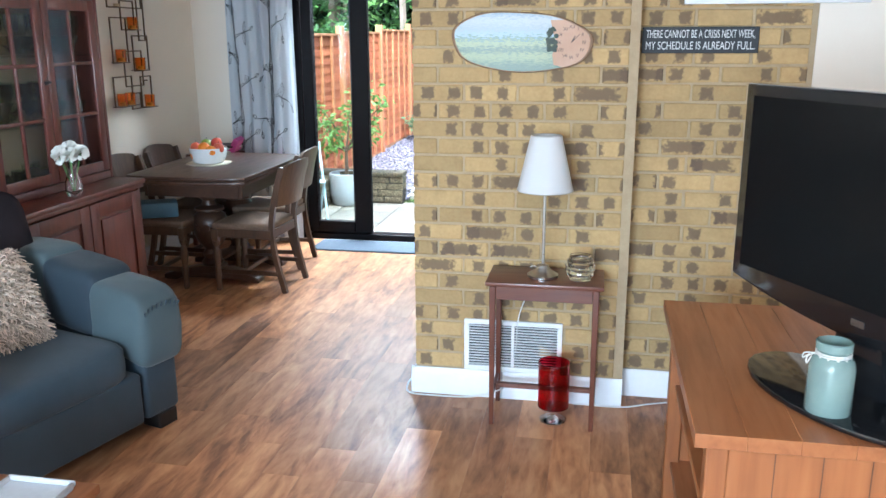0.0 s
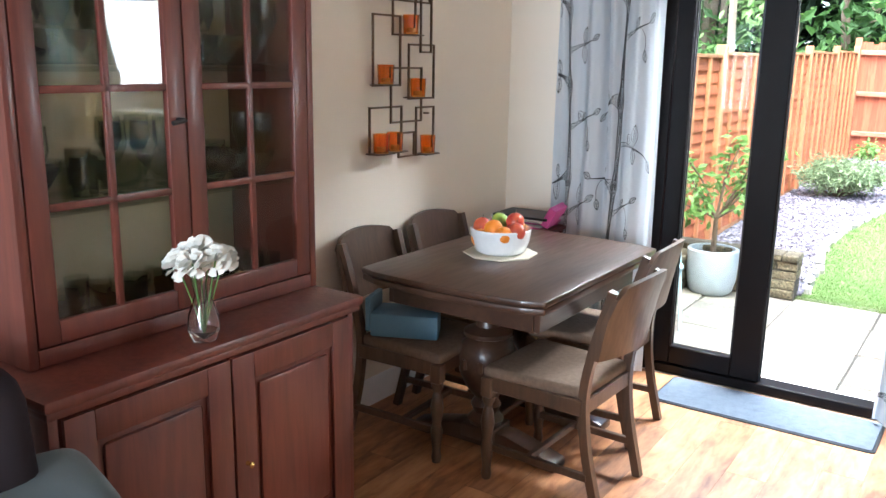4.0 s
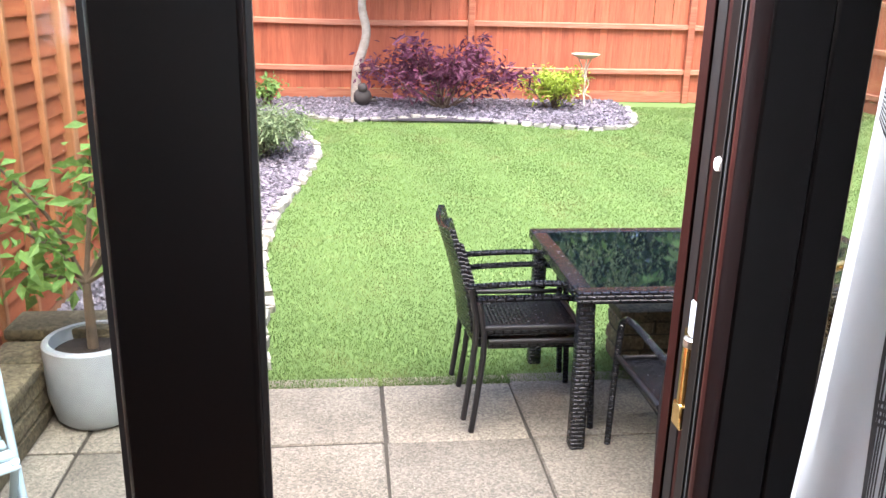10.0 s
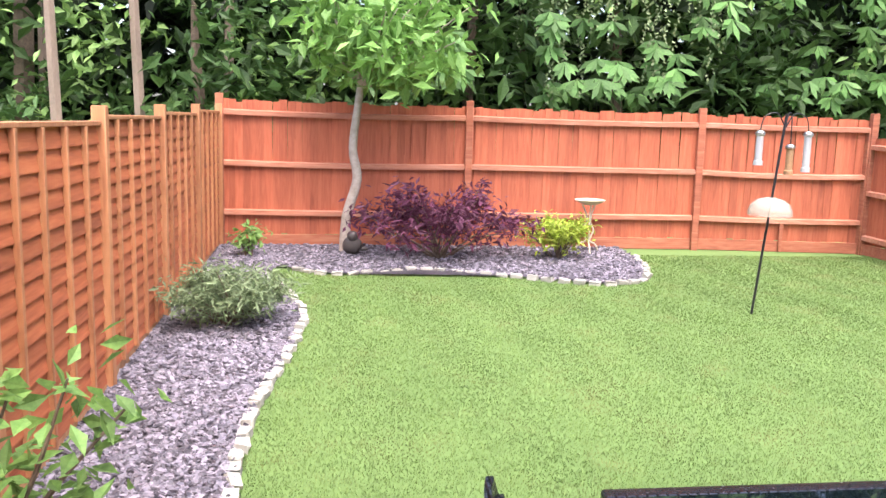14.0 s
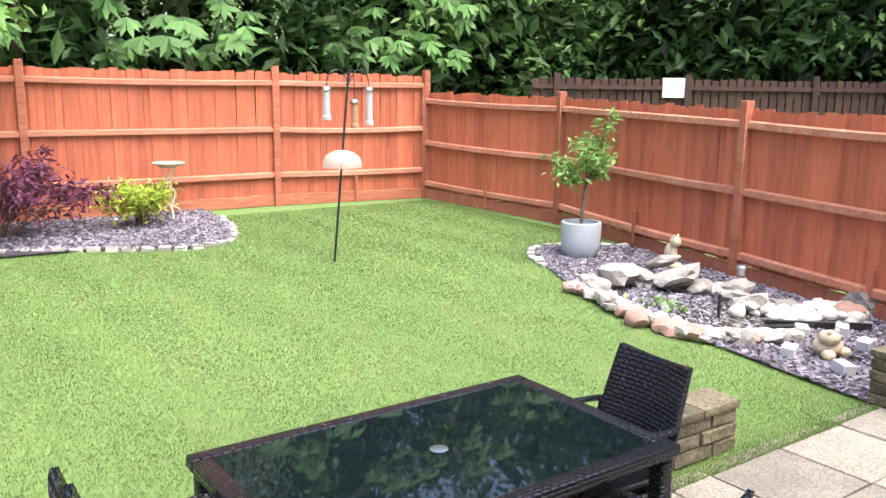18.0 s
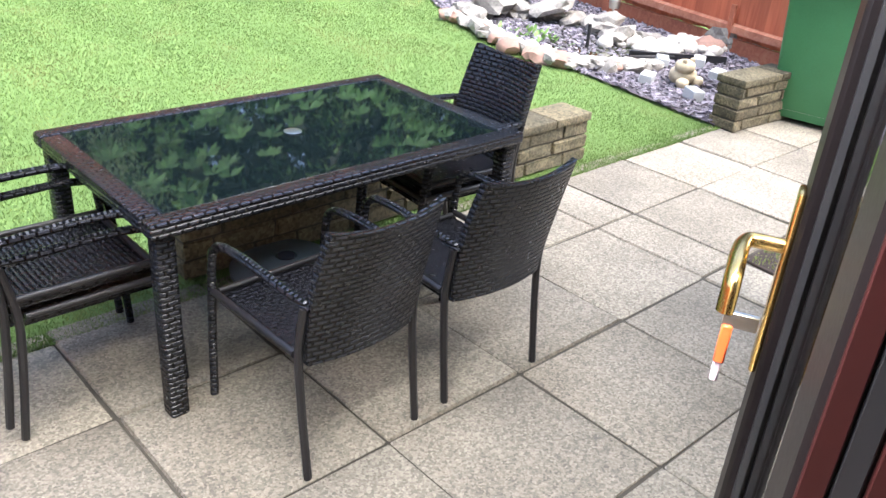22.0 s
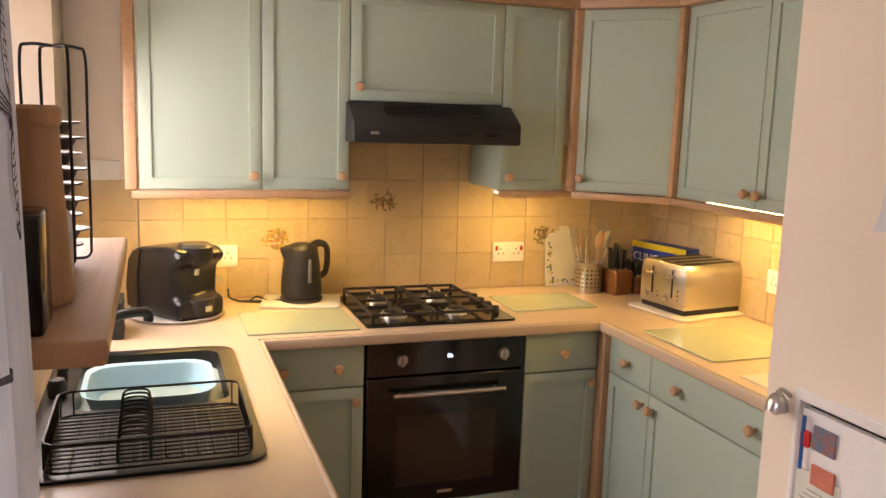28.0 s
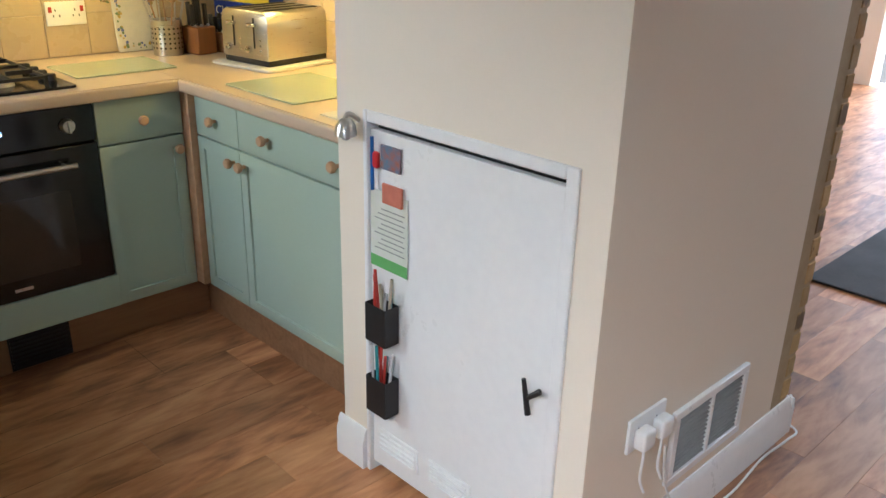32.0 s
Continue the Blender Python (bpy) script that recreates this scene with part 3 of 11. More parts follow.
def brick_material():
    """Yellow stock brick with two dark kiss marks on most faces."""
    m = mat("yellow_stock_brick", (0.48, 0.335, 0.15), (0.37, 0.25, 0.11), scale=14, rough=0.85, bump=0.55, bscale=70, rand=0.2, fine=0.45)
    nt = m.node_tree
    N, L = nt.nodes.new, nt.links.new
    p = nt.nodes["Principled BSDF"]
    col = p.inputs["Base Color"].links[0].from_socket

    def calc(op, a, b=None, c=None):
        n = N("ShaderNodeMath")
        n.operation = op
        for k, v in enumerate((a, b, c)):
            if v is None:
                continue
            if isinstance(v, (int, float)):
                n.inputs[k].default_value = v
            else:
                L(v, n.inputs[k])
        return n.outputs[0]

    tc, info, sep = N("ShaderNodeTexCoord"), N("ShaderNodeObjectInfo"), N("ShaderNodeSeparateXYZ")
    L(tc.outputs["Object"], sep.inputs[0])
    wn, rgb = N("ShaderNodeTexWhiteNoise"), N("ShaderNodeSeparateXYZ")
    wn.noise_dimensions = "1D"
    L(info.outputs["Random"], wn.inputs["W"])
    L(wn.outputs["Color"], rgb.inputs[0])
    no, off = N("ShaderNodeTexNoise"), N("ShaderNodeVectorMath")
    off.operation = "MULTIPLY_ADD"
    L(info.outputs["Random"], off.inputs[0])
    off.inputs[1].default_value = (9.1, 4.3, 6.7)
    L(tc.outputs["Object"], off.inputs[2])
    L(off.outputs[0], no.inputs["Vector"])
    no.inputs["Scale"].default_value = 55
    no.inputs["Detail"].default_value = 4
    wob = calc("MULTIPLY", calc("SUBTRACT", no.outputs[0], 0.5), 1.5)
    for cx, share, wide, gate in ((-0.056, rgb.outputs[0], 0.026, 0.32), (0.056, rgb.outputs[1], 0.023, 0.38), (0.0, rgb.outputs[2], 0.085, 0.88)):
        jig = calc("MULTIPLY_ADD", calc("SUBTRACT", rgb.outputs[2], 0.5), 0.03, -cx)
        dx = calc("DIVIDE", calc("ABSOLUTE", calc("ADD", sep.outputs[0], jig)), wide)
        dz = calc("DIVIDE", calc("ABSOLUTE", sep.outputs[2]), 0.025)
        d = calc("ADD", calc("MAXIMUM", dx, dz), wob)
        mr = N("ShaderNodeMapRange")
        mr.interpolation_type = "SMOOTHSTEP"
        mr.inputs[1].default_value, mr.inputs[2].default_value = 0.72, 1.2
        mr.inputs[3].default_value, mr.inputs[4].default_value = 0.82, 0.0
        L(d, mr.inputs[0])
        on = calc("MULTIPLY", mr.outputs[0], calc("GREATER_THAN", share, gate))
        mix = N("ShaderNodeMix")
        mix.data_type = "RGBA"
        L(on, mix.inputs[0])
        L(col, mix.inputs[6])
        mix.inputs[7].default_value = (0.125, 0.085, 0.056, 1)
        col = mix.outputs[2]
    L(col, p.inputs["Base Color"])
    return m


def brickwork(parent, x0, x1, yface, z0, z1, seed, limit, flip=False):
    """Stretcher-bond bricks, proud of their mortar."""
    r = random.Random(seed)
    bl, bh, j = 0.215, 0.065, 0.010
    meshes = []
    for k in range(5):
        bm = B()
        box(bm, -bl / 2, -0.05 if flip else 0, -bh / 2, bl / 2, 0 if flip else 0.05, bh / 2, 0.004)
        for v in bm.verts:
            v.co += Vector((r.gauss(0, 0.0012), r.gauss(0, 0.001), r.gauss(0, 0.0012)))
        meshes.append(finish("brick", bm, BRICK, False))
    halves = []
    for k in range(3):
        bm = B()
        box(bm, -0.0515, -0.05 if flip else 0, -bh / 2, 0.0515, 0 if flip else 0.05, bh / 2, 0.004)
        halves.append(finish("brick", bm, BRICK, False))
    z, row = z0, 0
    while z + bh / 2 < z1:
        x = x0 + (0.1125 if row % 2 else 0.0)
        if row % 2:
            pieces("brick", r.choice(halves), parent, [pose(x0 + 0.0515, yface + r.gauss(0, 0.0012), z + bh / 2)])
        while x + 0.11 < x1:
            if x + bl <= x1 + 0.02:
                pieces("brick", r.choice(meshes), parent, [pose(x + bl / 2, yface + r.gauss(0, 0.0015), z + bh / 2, r.gauss(0, 0.2), r.gauss(0, 0.2), 0)])
            else:
                pieces("brick", r.choice(halves), parent, [pose(x + 0.0515, yface, z + bh / 2)])
            x += bl + j
        z += bh + j
        row += 1
    return row


def brick_pier():
    global BRICK
    BRICK = brick_material()
    mortar = mat("sandy_mortar", (0.44, 0.345, 0.215), (0.36, 0.27, 0.16), scale=20, rough=0.95, bump=0.5, bscale=150)
    bm = B()
    box(bm, BX + 0.003, BY + 0.006, 0, BX + 0.93, BY + 0.125, ZC)
    box(bm, BX + 0.93, BY + 0.136, 0, BX + 1.62, BY + 0.25, ZC)
    pier = solid("wall_brick_pier", bm, mortar, "yellow brick pier with dark kiss marks and a set-back panel", "wall", kind="structure")
    brickwork(pier, BX, BX + 0.93, BY, 0.13, ZC, 61, 0)
    brickwork(pier, BX + 0.932, BX + 1.62, BY + 0.13, 0.13, ZC, 62, 0)
    # brick outer skin of the house beside the garden door
    bed = box(B(), HX + 0.004, YO + 0.002, -0.3, 1.35, YO + 0.03, 2.4)
    box(bed, HX - 0.006, YB + 0.066, -0.3, HX - 0.001, YO + 0.03, 2.4)
    skin = solid("wall_house_brick", bed, mortar, "pale yellow brick outer wall beside the garden door", "wall", kind="structure")
    brickwork(skin, HX, 0.75, YO + 0.075, -0.24, 2.1, 63, 0, flip=True)
    me = finish("brick", box(B(), -0.004, -0.05, -0.0325, 0.004, 0.05, 0.0325, 0.0015), mat("pale_buff_brick", (0.27, 0.235, 0.165), (0.20, 0.17, 0.115), scale=25, rough=0.9, bump=0.5, bscale=90, rand=0.15), False)
    for k in range(33):
        pieces("brick", me, skin, [pose(HX - 0.0045, YO + o - (0.05 if k % 2 else 0.0), -0.2 + 0.075 * k) for o in (-0.108, 0.0)])


def skirting(name, x0, y0, x1, y1, side, label="white painted skirting board"):
    """A moulded board along the foot of a wall; side: the way that it faces, to the left of its run being 1."""
    d = Vector((x1 - x0, y1 - y0, 0))
    bm = B()
    prism(bm, [(0, 0), (0.018 * side, 0), (0.018 * side, 0.085), (0.012 * side, 0.1), (0.012 * side, 0.112), (0.004 * side, 0.125), (0, 0.125)], 0, d.length)
    # profile x goes across the run
    n = Vector((-d.y, d.x, 0)).normalized()
    m = Matrix(((n.x, 0, d.x / d.length, x0), (n.y, 0, d.y / d.length, y0), (0, 1, 0, 0), (0, 0, 0, 1)))
    moved(bm, m)
    bmesh.ops.recalc_face_normals(bm, faces=bm.faces)
    return solid(name, bm, WHITE, label, "skirting", kind="structure")


skirting("baseboard", BX - 0.018, BY, BX + 0.93, BY, -1)
skirting("baseboard", BX + 0.93, BY + 0.13, BX + 1.62, BY + 0.13, -1)
skirting("baseboard", BX, BY - 0.016, BX, CY + 0.018, 1)
skirting("baseboard", 0.445, CY, CX + 0.018, CY, 1)
skirting("baseboard", XL, YF, XL, YB, -1)
skirting("baseboard", XL, YB, DX0, YB, -1)


# ---- patio door ----
def patio_door():
    th = thing("door_frame", DX0, YB, 0, label="dark brown plastic frame of the garden door", category="door frame")
    th["kind"] = "structure"
    y0, y1 = 0.02, 0.09
    w = DW - DX0
    x = lambda v: v - DX0  # noqa: E731
    top = DZ1 - 0.06
    part("frame_head", box(B(), 0, y0, top, w, y1, DZ1, 0.004), UPVC, th)
    part("frame_jamb", box(B(), 0, y0, 0, 0.06, y1, top, 0.004), UPVC, th)
    # right-hand jamb: the inner frame against the plaster, ribbed for its seals
    part("inner_jamb", box(B(), x(-0.535), 0.0375, 0, w + 0.05, 0.112, top, 0.004), UPVC, th)
    for k in range(3):
        part("jamb_rib", box(B(), x(-0.5385), 0.049 + 0.022 * k, 0, x(-0.5345), 0.056 + 0.022 * k, top, 0.001), UPVC, th)
    part("jamb_bead", box(B(), x(-0.5395), 0.038, 0, x(-0.5345), 0.046, top, 0.001), REDUPVC, th)
    # the hinge post: two flat dark profiles with a joint, a rounded red-brown bead and a grooved edge
    part("post_face", box(B(), x(-0.714), 0.100, 0, x(-0.6445), 0.150, top, 0.003), UPVC, th)
    part("post_face", box(B(), x(-0.6425), 0.102, 0, x(-0.594), 0.150, top, 0.003), UPVC, th)
    part("post_bead", box(B(), x(-0.739), 0.095, 0, x(-0.716), 0.110, top, 0.005, 2), REDUPVC, th, "red-brown plastic bead")
    part("post_edge", box(B(), x(-0.737), 0.111, 0, x(-0.716), 0.153, top, 0.003), UPVC, th)
    part("post_groove", box(B(), x(-0.7390), 0.113, 0, x(-0.7365), 0.117, top, 0.0008), mat("grey_seal", (0.035, 0.038, 0.042), rough=0.5), th, "grey rubber seal")
    part("post_groove", box(B(), x(-0.7395), 0.123, 0, x(-0.7365), 0.126, top, 0.0008), RUBBERSHADE, th)
    part("threshold", box(B(), 0, y0 - 0.01, 0, w, y1 + 0.03, 0.05, 0.006), UPVC, th)


def door_leaf(name, x, y, rz, width, label, handles, lock=0.085):
    """A glazed leaf; its hinge is at the origin and it runs along +x."""
    th = thing(name, x, y, 0.05, rz, label=label, category="glazed door")
    h, st, d = DZ1 - 0.06 - 0.05, 0.085, 0.06
    part("hinge_stile", box(B(), 0, 0, 0, st, d, h, 0.005), UPVC, th)
    part("lock_stile", box(B(), width - lock, 0, 0, width, d, h, 0.005), UPVC, th)
    part("top_rail", box(B(), st, 0, h - st, width - lock, d, h, 0.005), UPVC, th)
    part("bottom_rail", box(B(), st, 0, 0, width - lock, d, st + 0.01, 0.005), UPVC, th)
    g = part("pane", box(B(), st - 0.005, d / 2 - 0.006, st, width - lock + 0.005, d / 2 + 0.006, h - st), PANE, th)
    g.visible_shadow = False
    bm = B()
    for a in (d * 0.28, d * 0.72):
        for x0, x1, z0, z1 in ((st - 0.002, st + 0.008, st, h - st), (width - lock - 0.008, width - lock + 0.002, st, h - st)):
            box(bm, x0, a - 0.004, z0, x1, a + 0.004, z1)
    part("glazing_seal", bm, RUBBERSHADE, th)
    part("edge_seal", box(B(), width, d * 0.4, 0.01, width + 0.006, d * 0.55, h - 0.01), RUBBERSHADE, th)
    part("stile_edge", box(B(), -0.006, 0.004, 0.0, 0.0, d * 0.36, h, 0.001), REDUPVC, th)
    part("stile_edge", box(B(), -0.006, d * 0.68, 0.0, 0.0, d - 0.004, h, 0.001), REDUPVC, th)
    part("stile_gasket", box(B(), -0.004, d * 0.40, 0.0, 0.0, d * 0.64, h, 0.001), RUBBERSHADE, th)
    if handles:
        for s, yy in ((-1, 0.0), (1, d)):
            hd = part("door_handle", box(B(), width - 0.065, yy, 0.9, width - 0.03, yy + s * 0.008, 1.13, 0.003, 2), BRASS, th, "polished brass lever handle on a long plate")
            bm = B()
            tube(bm, curve([(width - 0.048, yy + s * 0.005, 1.06), (width - 0.048, yy + s * 0.036, 1.06), (width - 0.056, yy + s * 0.048, 1.06), (width - 0.09, yy + s * 0.052, 1.06), (width - 0.125, yy + s * 0.052, 1.056), (width - 0.142, yy + s * 0.052, 1.045), (width - 0.146, yy + s * 0.052, 1.015)], 6), 0.0085, 12, flat=1.25)
            part("lever", bm, BRASS, hd)
            if s > 0:
                key = part("key", box(B(), width - 0.052, yy + 0.01, 0.945, width - 0.044, yy + 0.05, 0.965, 0.001), STEEL, hd, "steel key with an orange tag")
                tag = mat("orange_tag", (0.85, 0.13, 0.03), rough=0.4)
                part("tag", box(B(), width - 0.056, yy + 0.036, 0.895, width - 0.045, yy + 0.049, 0.948, 0.002), tag, key)
                part("tag_label", box(B(), width - 0.0505, yy + 0.038, 0.865, width - 0.0455, yy + 0.048, 0.895, 0.002), mat("pink_white_tag", (0.75, 0.6, 0.65), rough=0.4), key)
    return th


def hinge_details():
    th = thing("door_hinge", -0.722, YB + 0.168, 1.0, label="brass flag hinge with a steel barrel between door leaf and post", category="hinge")
    part("hinge_block", box(B(), -0.017, -0.012, 0, 0.017, 0.014, 0.034, 0.002), BRASS, th, "square brass hinge block")
    part("barrel", rod(B(), (-0.004, 0.002, 0.034), (-0.004, 0.002, 0.112), 0.0125, seg=20), BRASS, th)
    part("barrel_cap", lathe(B(), [(0.0128, 0.112), (0.0128, 0.122), (0.008, 0.124), (0.006, 0.122), (0.001, 0.1225)], 20, (-0.004, 0.002, 0)), STEEL, th, "steel barrel cap")
    part("flag_plate", box(B(), -0.010, -0.012, 0.126, -0.006, 0.010, 0.172, 0.001), mat("protective_film", (0.45, 0.52, 0.60), rough=0.25), th, "hinge plate under pale protective film")
    for z in (0.095, 0.118):
        part("hinge_leaf", box(B(), -0.004, 0.014, z - 0.008, 0.004, 0.032, z + 0.008, 0.001), BRASS, th)
    cap = thing("screw_cap", -0.7372, YB + 0.136, 1.352, label="white round cap on the door post", category="cap")
    bm = lathe(B(), [(0.0085, 0), (0.0078, 0.003), (0.001, 0.004)], 16)
    part("cap_disc", moved(bm, pose(0, 0, 0, 0, -90, 0)), WHITE, cap)
    for x, dx, name in ((-0.543, 0.0, "black_cable"), (-0.532, 0.012, "black_cable")):
        bm = B()
        tube(bm, curve([(x, YB + 0.045, 1.9), (x - 0.004, YB + 0.05, 1.55), (x - 0.002 - dx, YB + 0.058, 1.25), (x - 0.004, YB + 0.075 - dx, 0.95), (x - 0.012, YB + 0.09, 0.7), (x - 0.012, YB + 0.1 - dx, 0.3), (x - 0.01, YB + 0.1, 0.06)], 6), 0.0022, 6)
        solid(name, bm, RUBBERSHADE, "thin black cable hanging by the door frame", "cable")
    pl = thing("cable_plug", -0.556, YB + 0.060, 1.105, label="small black cable plug with a steel tip hanging by the frame", category="plug")
    part("plug_body", box(B(), -0.006, -0.008, 0.012, 0.006, 0.008, 0.040, 0.002), RUBBERSHADE, pl)
    part("plug_tip", box(B(), -0.004, -0.006, 0, 0.004, 0.006, 0.012, 0.001), STEEL, pl, "steel plug tip")


hinge_details()
patio_door()
# closed leaf, hinged at the left jamb
door_leaf("closed_door_leaf", DX0 + 0.062, YB + 0.025, 0, 0.53, "closed dark brown glazed garden door leaf", False, 0.137)
# open leaf, folded back outwards
door_leaf("open_door_leaf", -0.70, YB + 0.193, 25, 0.535, "dark brown glazed garden door leaf folded back open", True)


# ---- living room things ----
def pillow(bm, c, half, e=0.45, m=None, nu=28, nv=14):
    """A plump cushion: a ball squared off by e (1: round, 0: a box)."""
    f = lambda w: math.copysign(abs(w) ** e, w)  # noqa: E731

    def at(u, v):
        a, b = 6.28318 * u, -1.5708 + 3.14159 * min(0.999, max(0.001, v))
        p = Vector((c[0] + half[0] * f(math.cos(b)) * f(math.cos(a)), c[1] + half[1] * f(math.cos(b)) * f(math.sin(a)), c[2] + half[2] * f(math.sin(b))))
        return m @ p if m is not None else p

    rows = grid(bm, nu, nv, at, closed_u=True)
    bm.faces.new(rows[0][::-1])
    bm.faces.new(rows[-1])
    return bm


def armchair():
    """Faces +x before it is turned; its origin is below the middle of the seat's front."""
    th = thing("armchair", -1.343, 2.528, 0, -16, label="blue-grey suede armchair with a charcoal back cushion", category="armchair")
    part("base", box(B(), -0.86, -0.36, 0.065, -0.012, 0.36, 0.285, 0.018, 3), SLATEBLUE, th)
    part("seat_cushion", pillow(B(), (-0.40, 0, 0.345), (0.40, 0.345, 0.085), 0.3), SLATEBLUE, th, "soft blue-grey seat cushion")
    part("back_frame", box(B(), -0.95, -0.44, 0.065, -0.80, 0.44, 0.86, 0.05, 4), SLATEBLUE, th)
    lean = pose(-0.72, 0, 0.42, 0, -13, 0)
    part("back_cushion", pillow(B(), (0, 0, 0.265), (0.13, 0.47, 0.29), 0.3, lean), BLACKCLOTH, th, "dark charcoal fabric back cushion")
    for s in (-1, 1):
        arm = part("arm_panel", box(B(), -0.80, s * 0.375, 0.065, -0.015, s * 0.56, 0.56, 0.025, 3), SLATEBLUE, th)
        # three padded rolls, with drawn seams between them; the front one folds down over the end
        for x0, x1, z0, z1 in ((-0.83, -0.50, 0.44, 0.735), (-0.53, -0.235, 0.42, 0.715), (-0.27, 0.015, 0.38, 0.68)):
            bm = pillow(B(), ((x0 + x1) / 2, s * 0.462, (z0 + z1) / 2), ((x1 - x0) / 2 + 0.015, 0.122, (z1 - z0) / 2), 0.36)
            for v in bm.verts:
                k = max(0.0, v.co.x + 0.12) if x1 > 0 else 0.0
                v.co.z -= 1.6 * k * k + 0.12 * max(0.0, v.co.x + 0.55)
                v.co.y += s * 0.010 * math.sin(31 * v.co.x + 17 * v.co.z) * max(0.0, v.co.x + 0.3) * 2
            # outer rolls paler, middle one darker: the nap's sheen as base colour
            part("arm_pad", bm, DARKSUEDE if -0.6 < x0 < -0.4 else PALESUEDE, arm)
        bm = B()
        for k in range(9):
            a = -0.9 + 1.8 * k / 8
            tube(bm, [(0.012, s * (0.462 + 0.10 * math.sin(a)), 0.47 + 0.045 * math.cos(a)), (0.028, s * (0.462 + 0.118 * math.sin(a)), 0.505 + 0.06 * math.cos(a))], 0.004, 5)
        part("gathered_seam", bm, SLATEBLUE, arm)
    for x in (-0.07, -0.82):
        for y in (-0.49, 0.49):
            part("foot", box(B(), x - 0.05, y - 0.05, 0, x + 0.05, y + 0.05, 0.066, 0.004), MATTBLACK, th, "black block foot")
    return th


armchair()


def shaggy_cushion():
    r = random.Random(44)
    th = thing("shaggy_cushion", -1.78, 2.70, 0.43, -16, label="beige shaggy ribbon cushion leaning in the armchair", category="cushion")
    m = pose(-0.02, 0, 0.165, -7, -34, 0)
    base = mat("beige_cushion_cloth", (0.30, 0.235, 0.18), rough=0.9)
    part("pad", pillow(B(), (0, 0, 0), (0.075, 0.205, 0.205), 0.55, m), base, th)
    shag = leafy("beige_ribbon", (0.68, 0.56, 0.45), (0.49, 0.385, 0.295), rand=0.4, through=0.15)
    vs, fs = [], []
    for _ in range(2600):
        y, z = r.uniform(-1, 1), r.uniform(-1, 1)
        bulge = (max(0.0, 1 - abs(y) ** 3) * max(0.0, 1 - abs(z) ** 3)) ** 0.4
        p = Vector((0.012 + 0.066 * bulge, 0.2 * y, 0.2 * z))
        d = Vector((0.5, 0.5 * y + r.gauss(0, 0.55), 0.5 * z - 0.25 + r.gauss(0, 0.55))).normalized()
        side = d.cross(Vector((1, r.gauss(0, 0.4), r.gauss(0, 0.4)))).normalized() * 0.0032
        l = r.uniform(0.022, 0.042)
        mid, end = p + d * l * 0.55, p + d * l + Vector((-0.005, r.gauss(0, 0.006), -0.008))
        k = len(vs)
        vs += [m @ q for q in (p - side, p + side, mid + side, mid - side, end + side * 0.6, end - side * 0.6)]
        fs += [(k, k + 1, k + 2, k + 3), (k + 3, k + 2, k + 4, k + 5)]
    ob = new("shag", mesh_of("shag", vs, fs, shag))
    ob.parent = th
    tagged(ob, "curled beige and brown ribbons", kind="stuff")


shaggy_cushion()


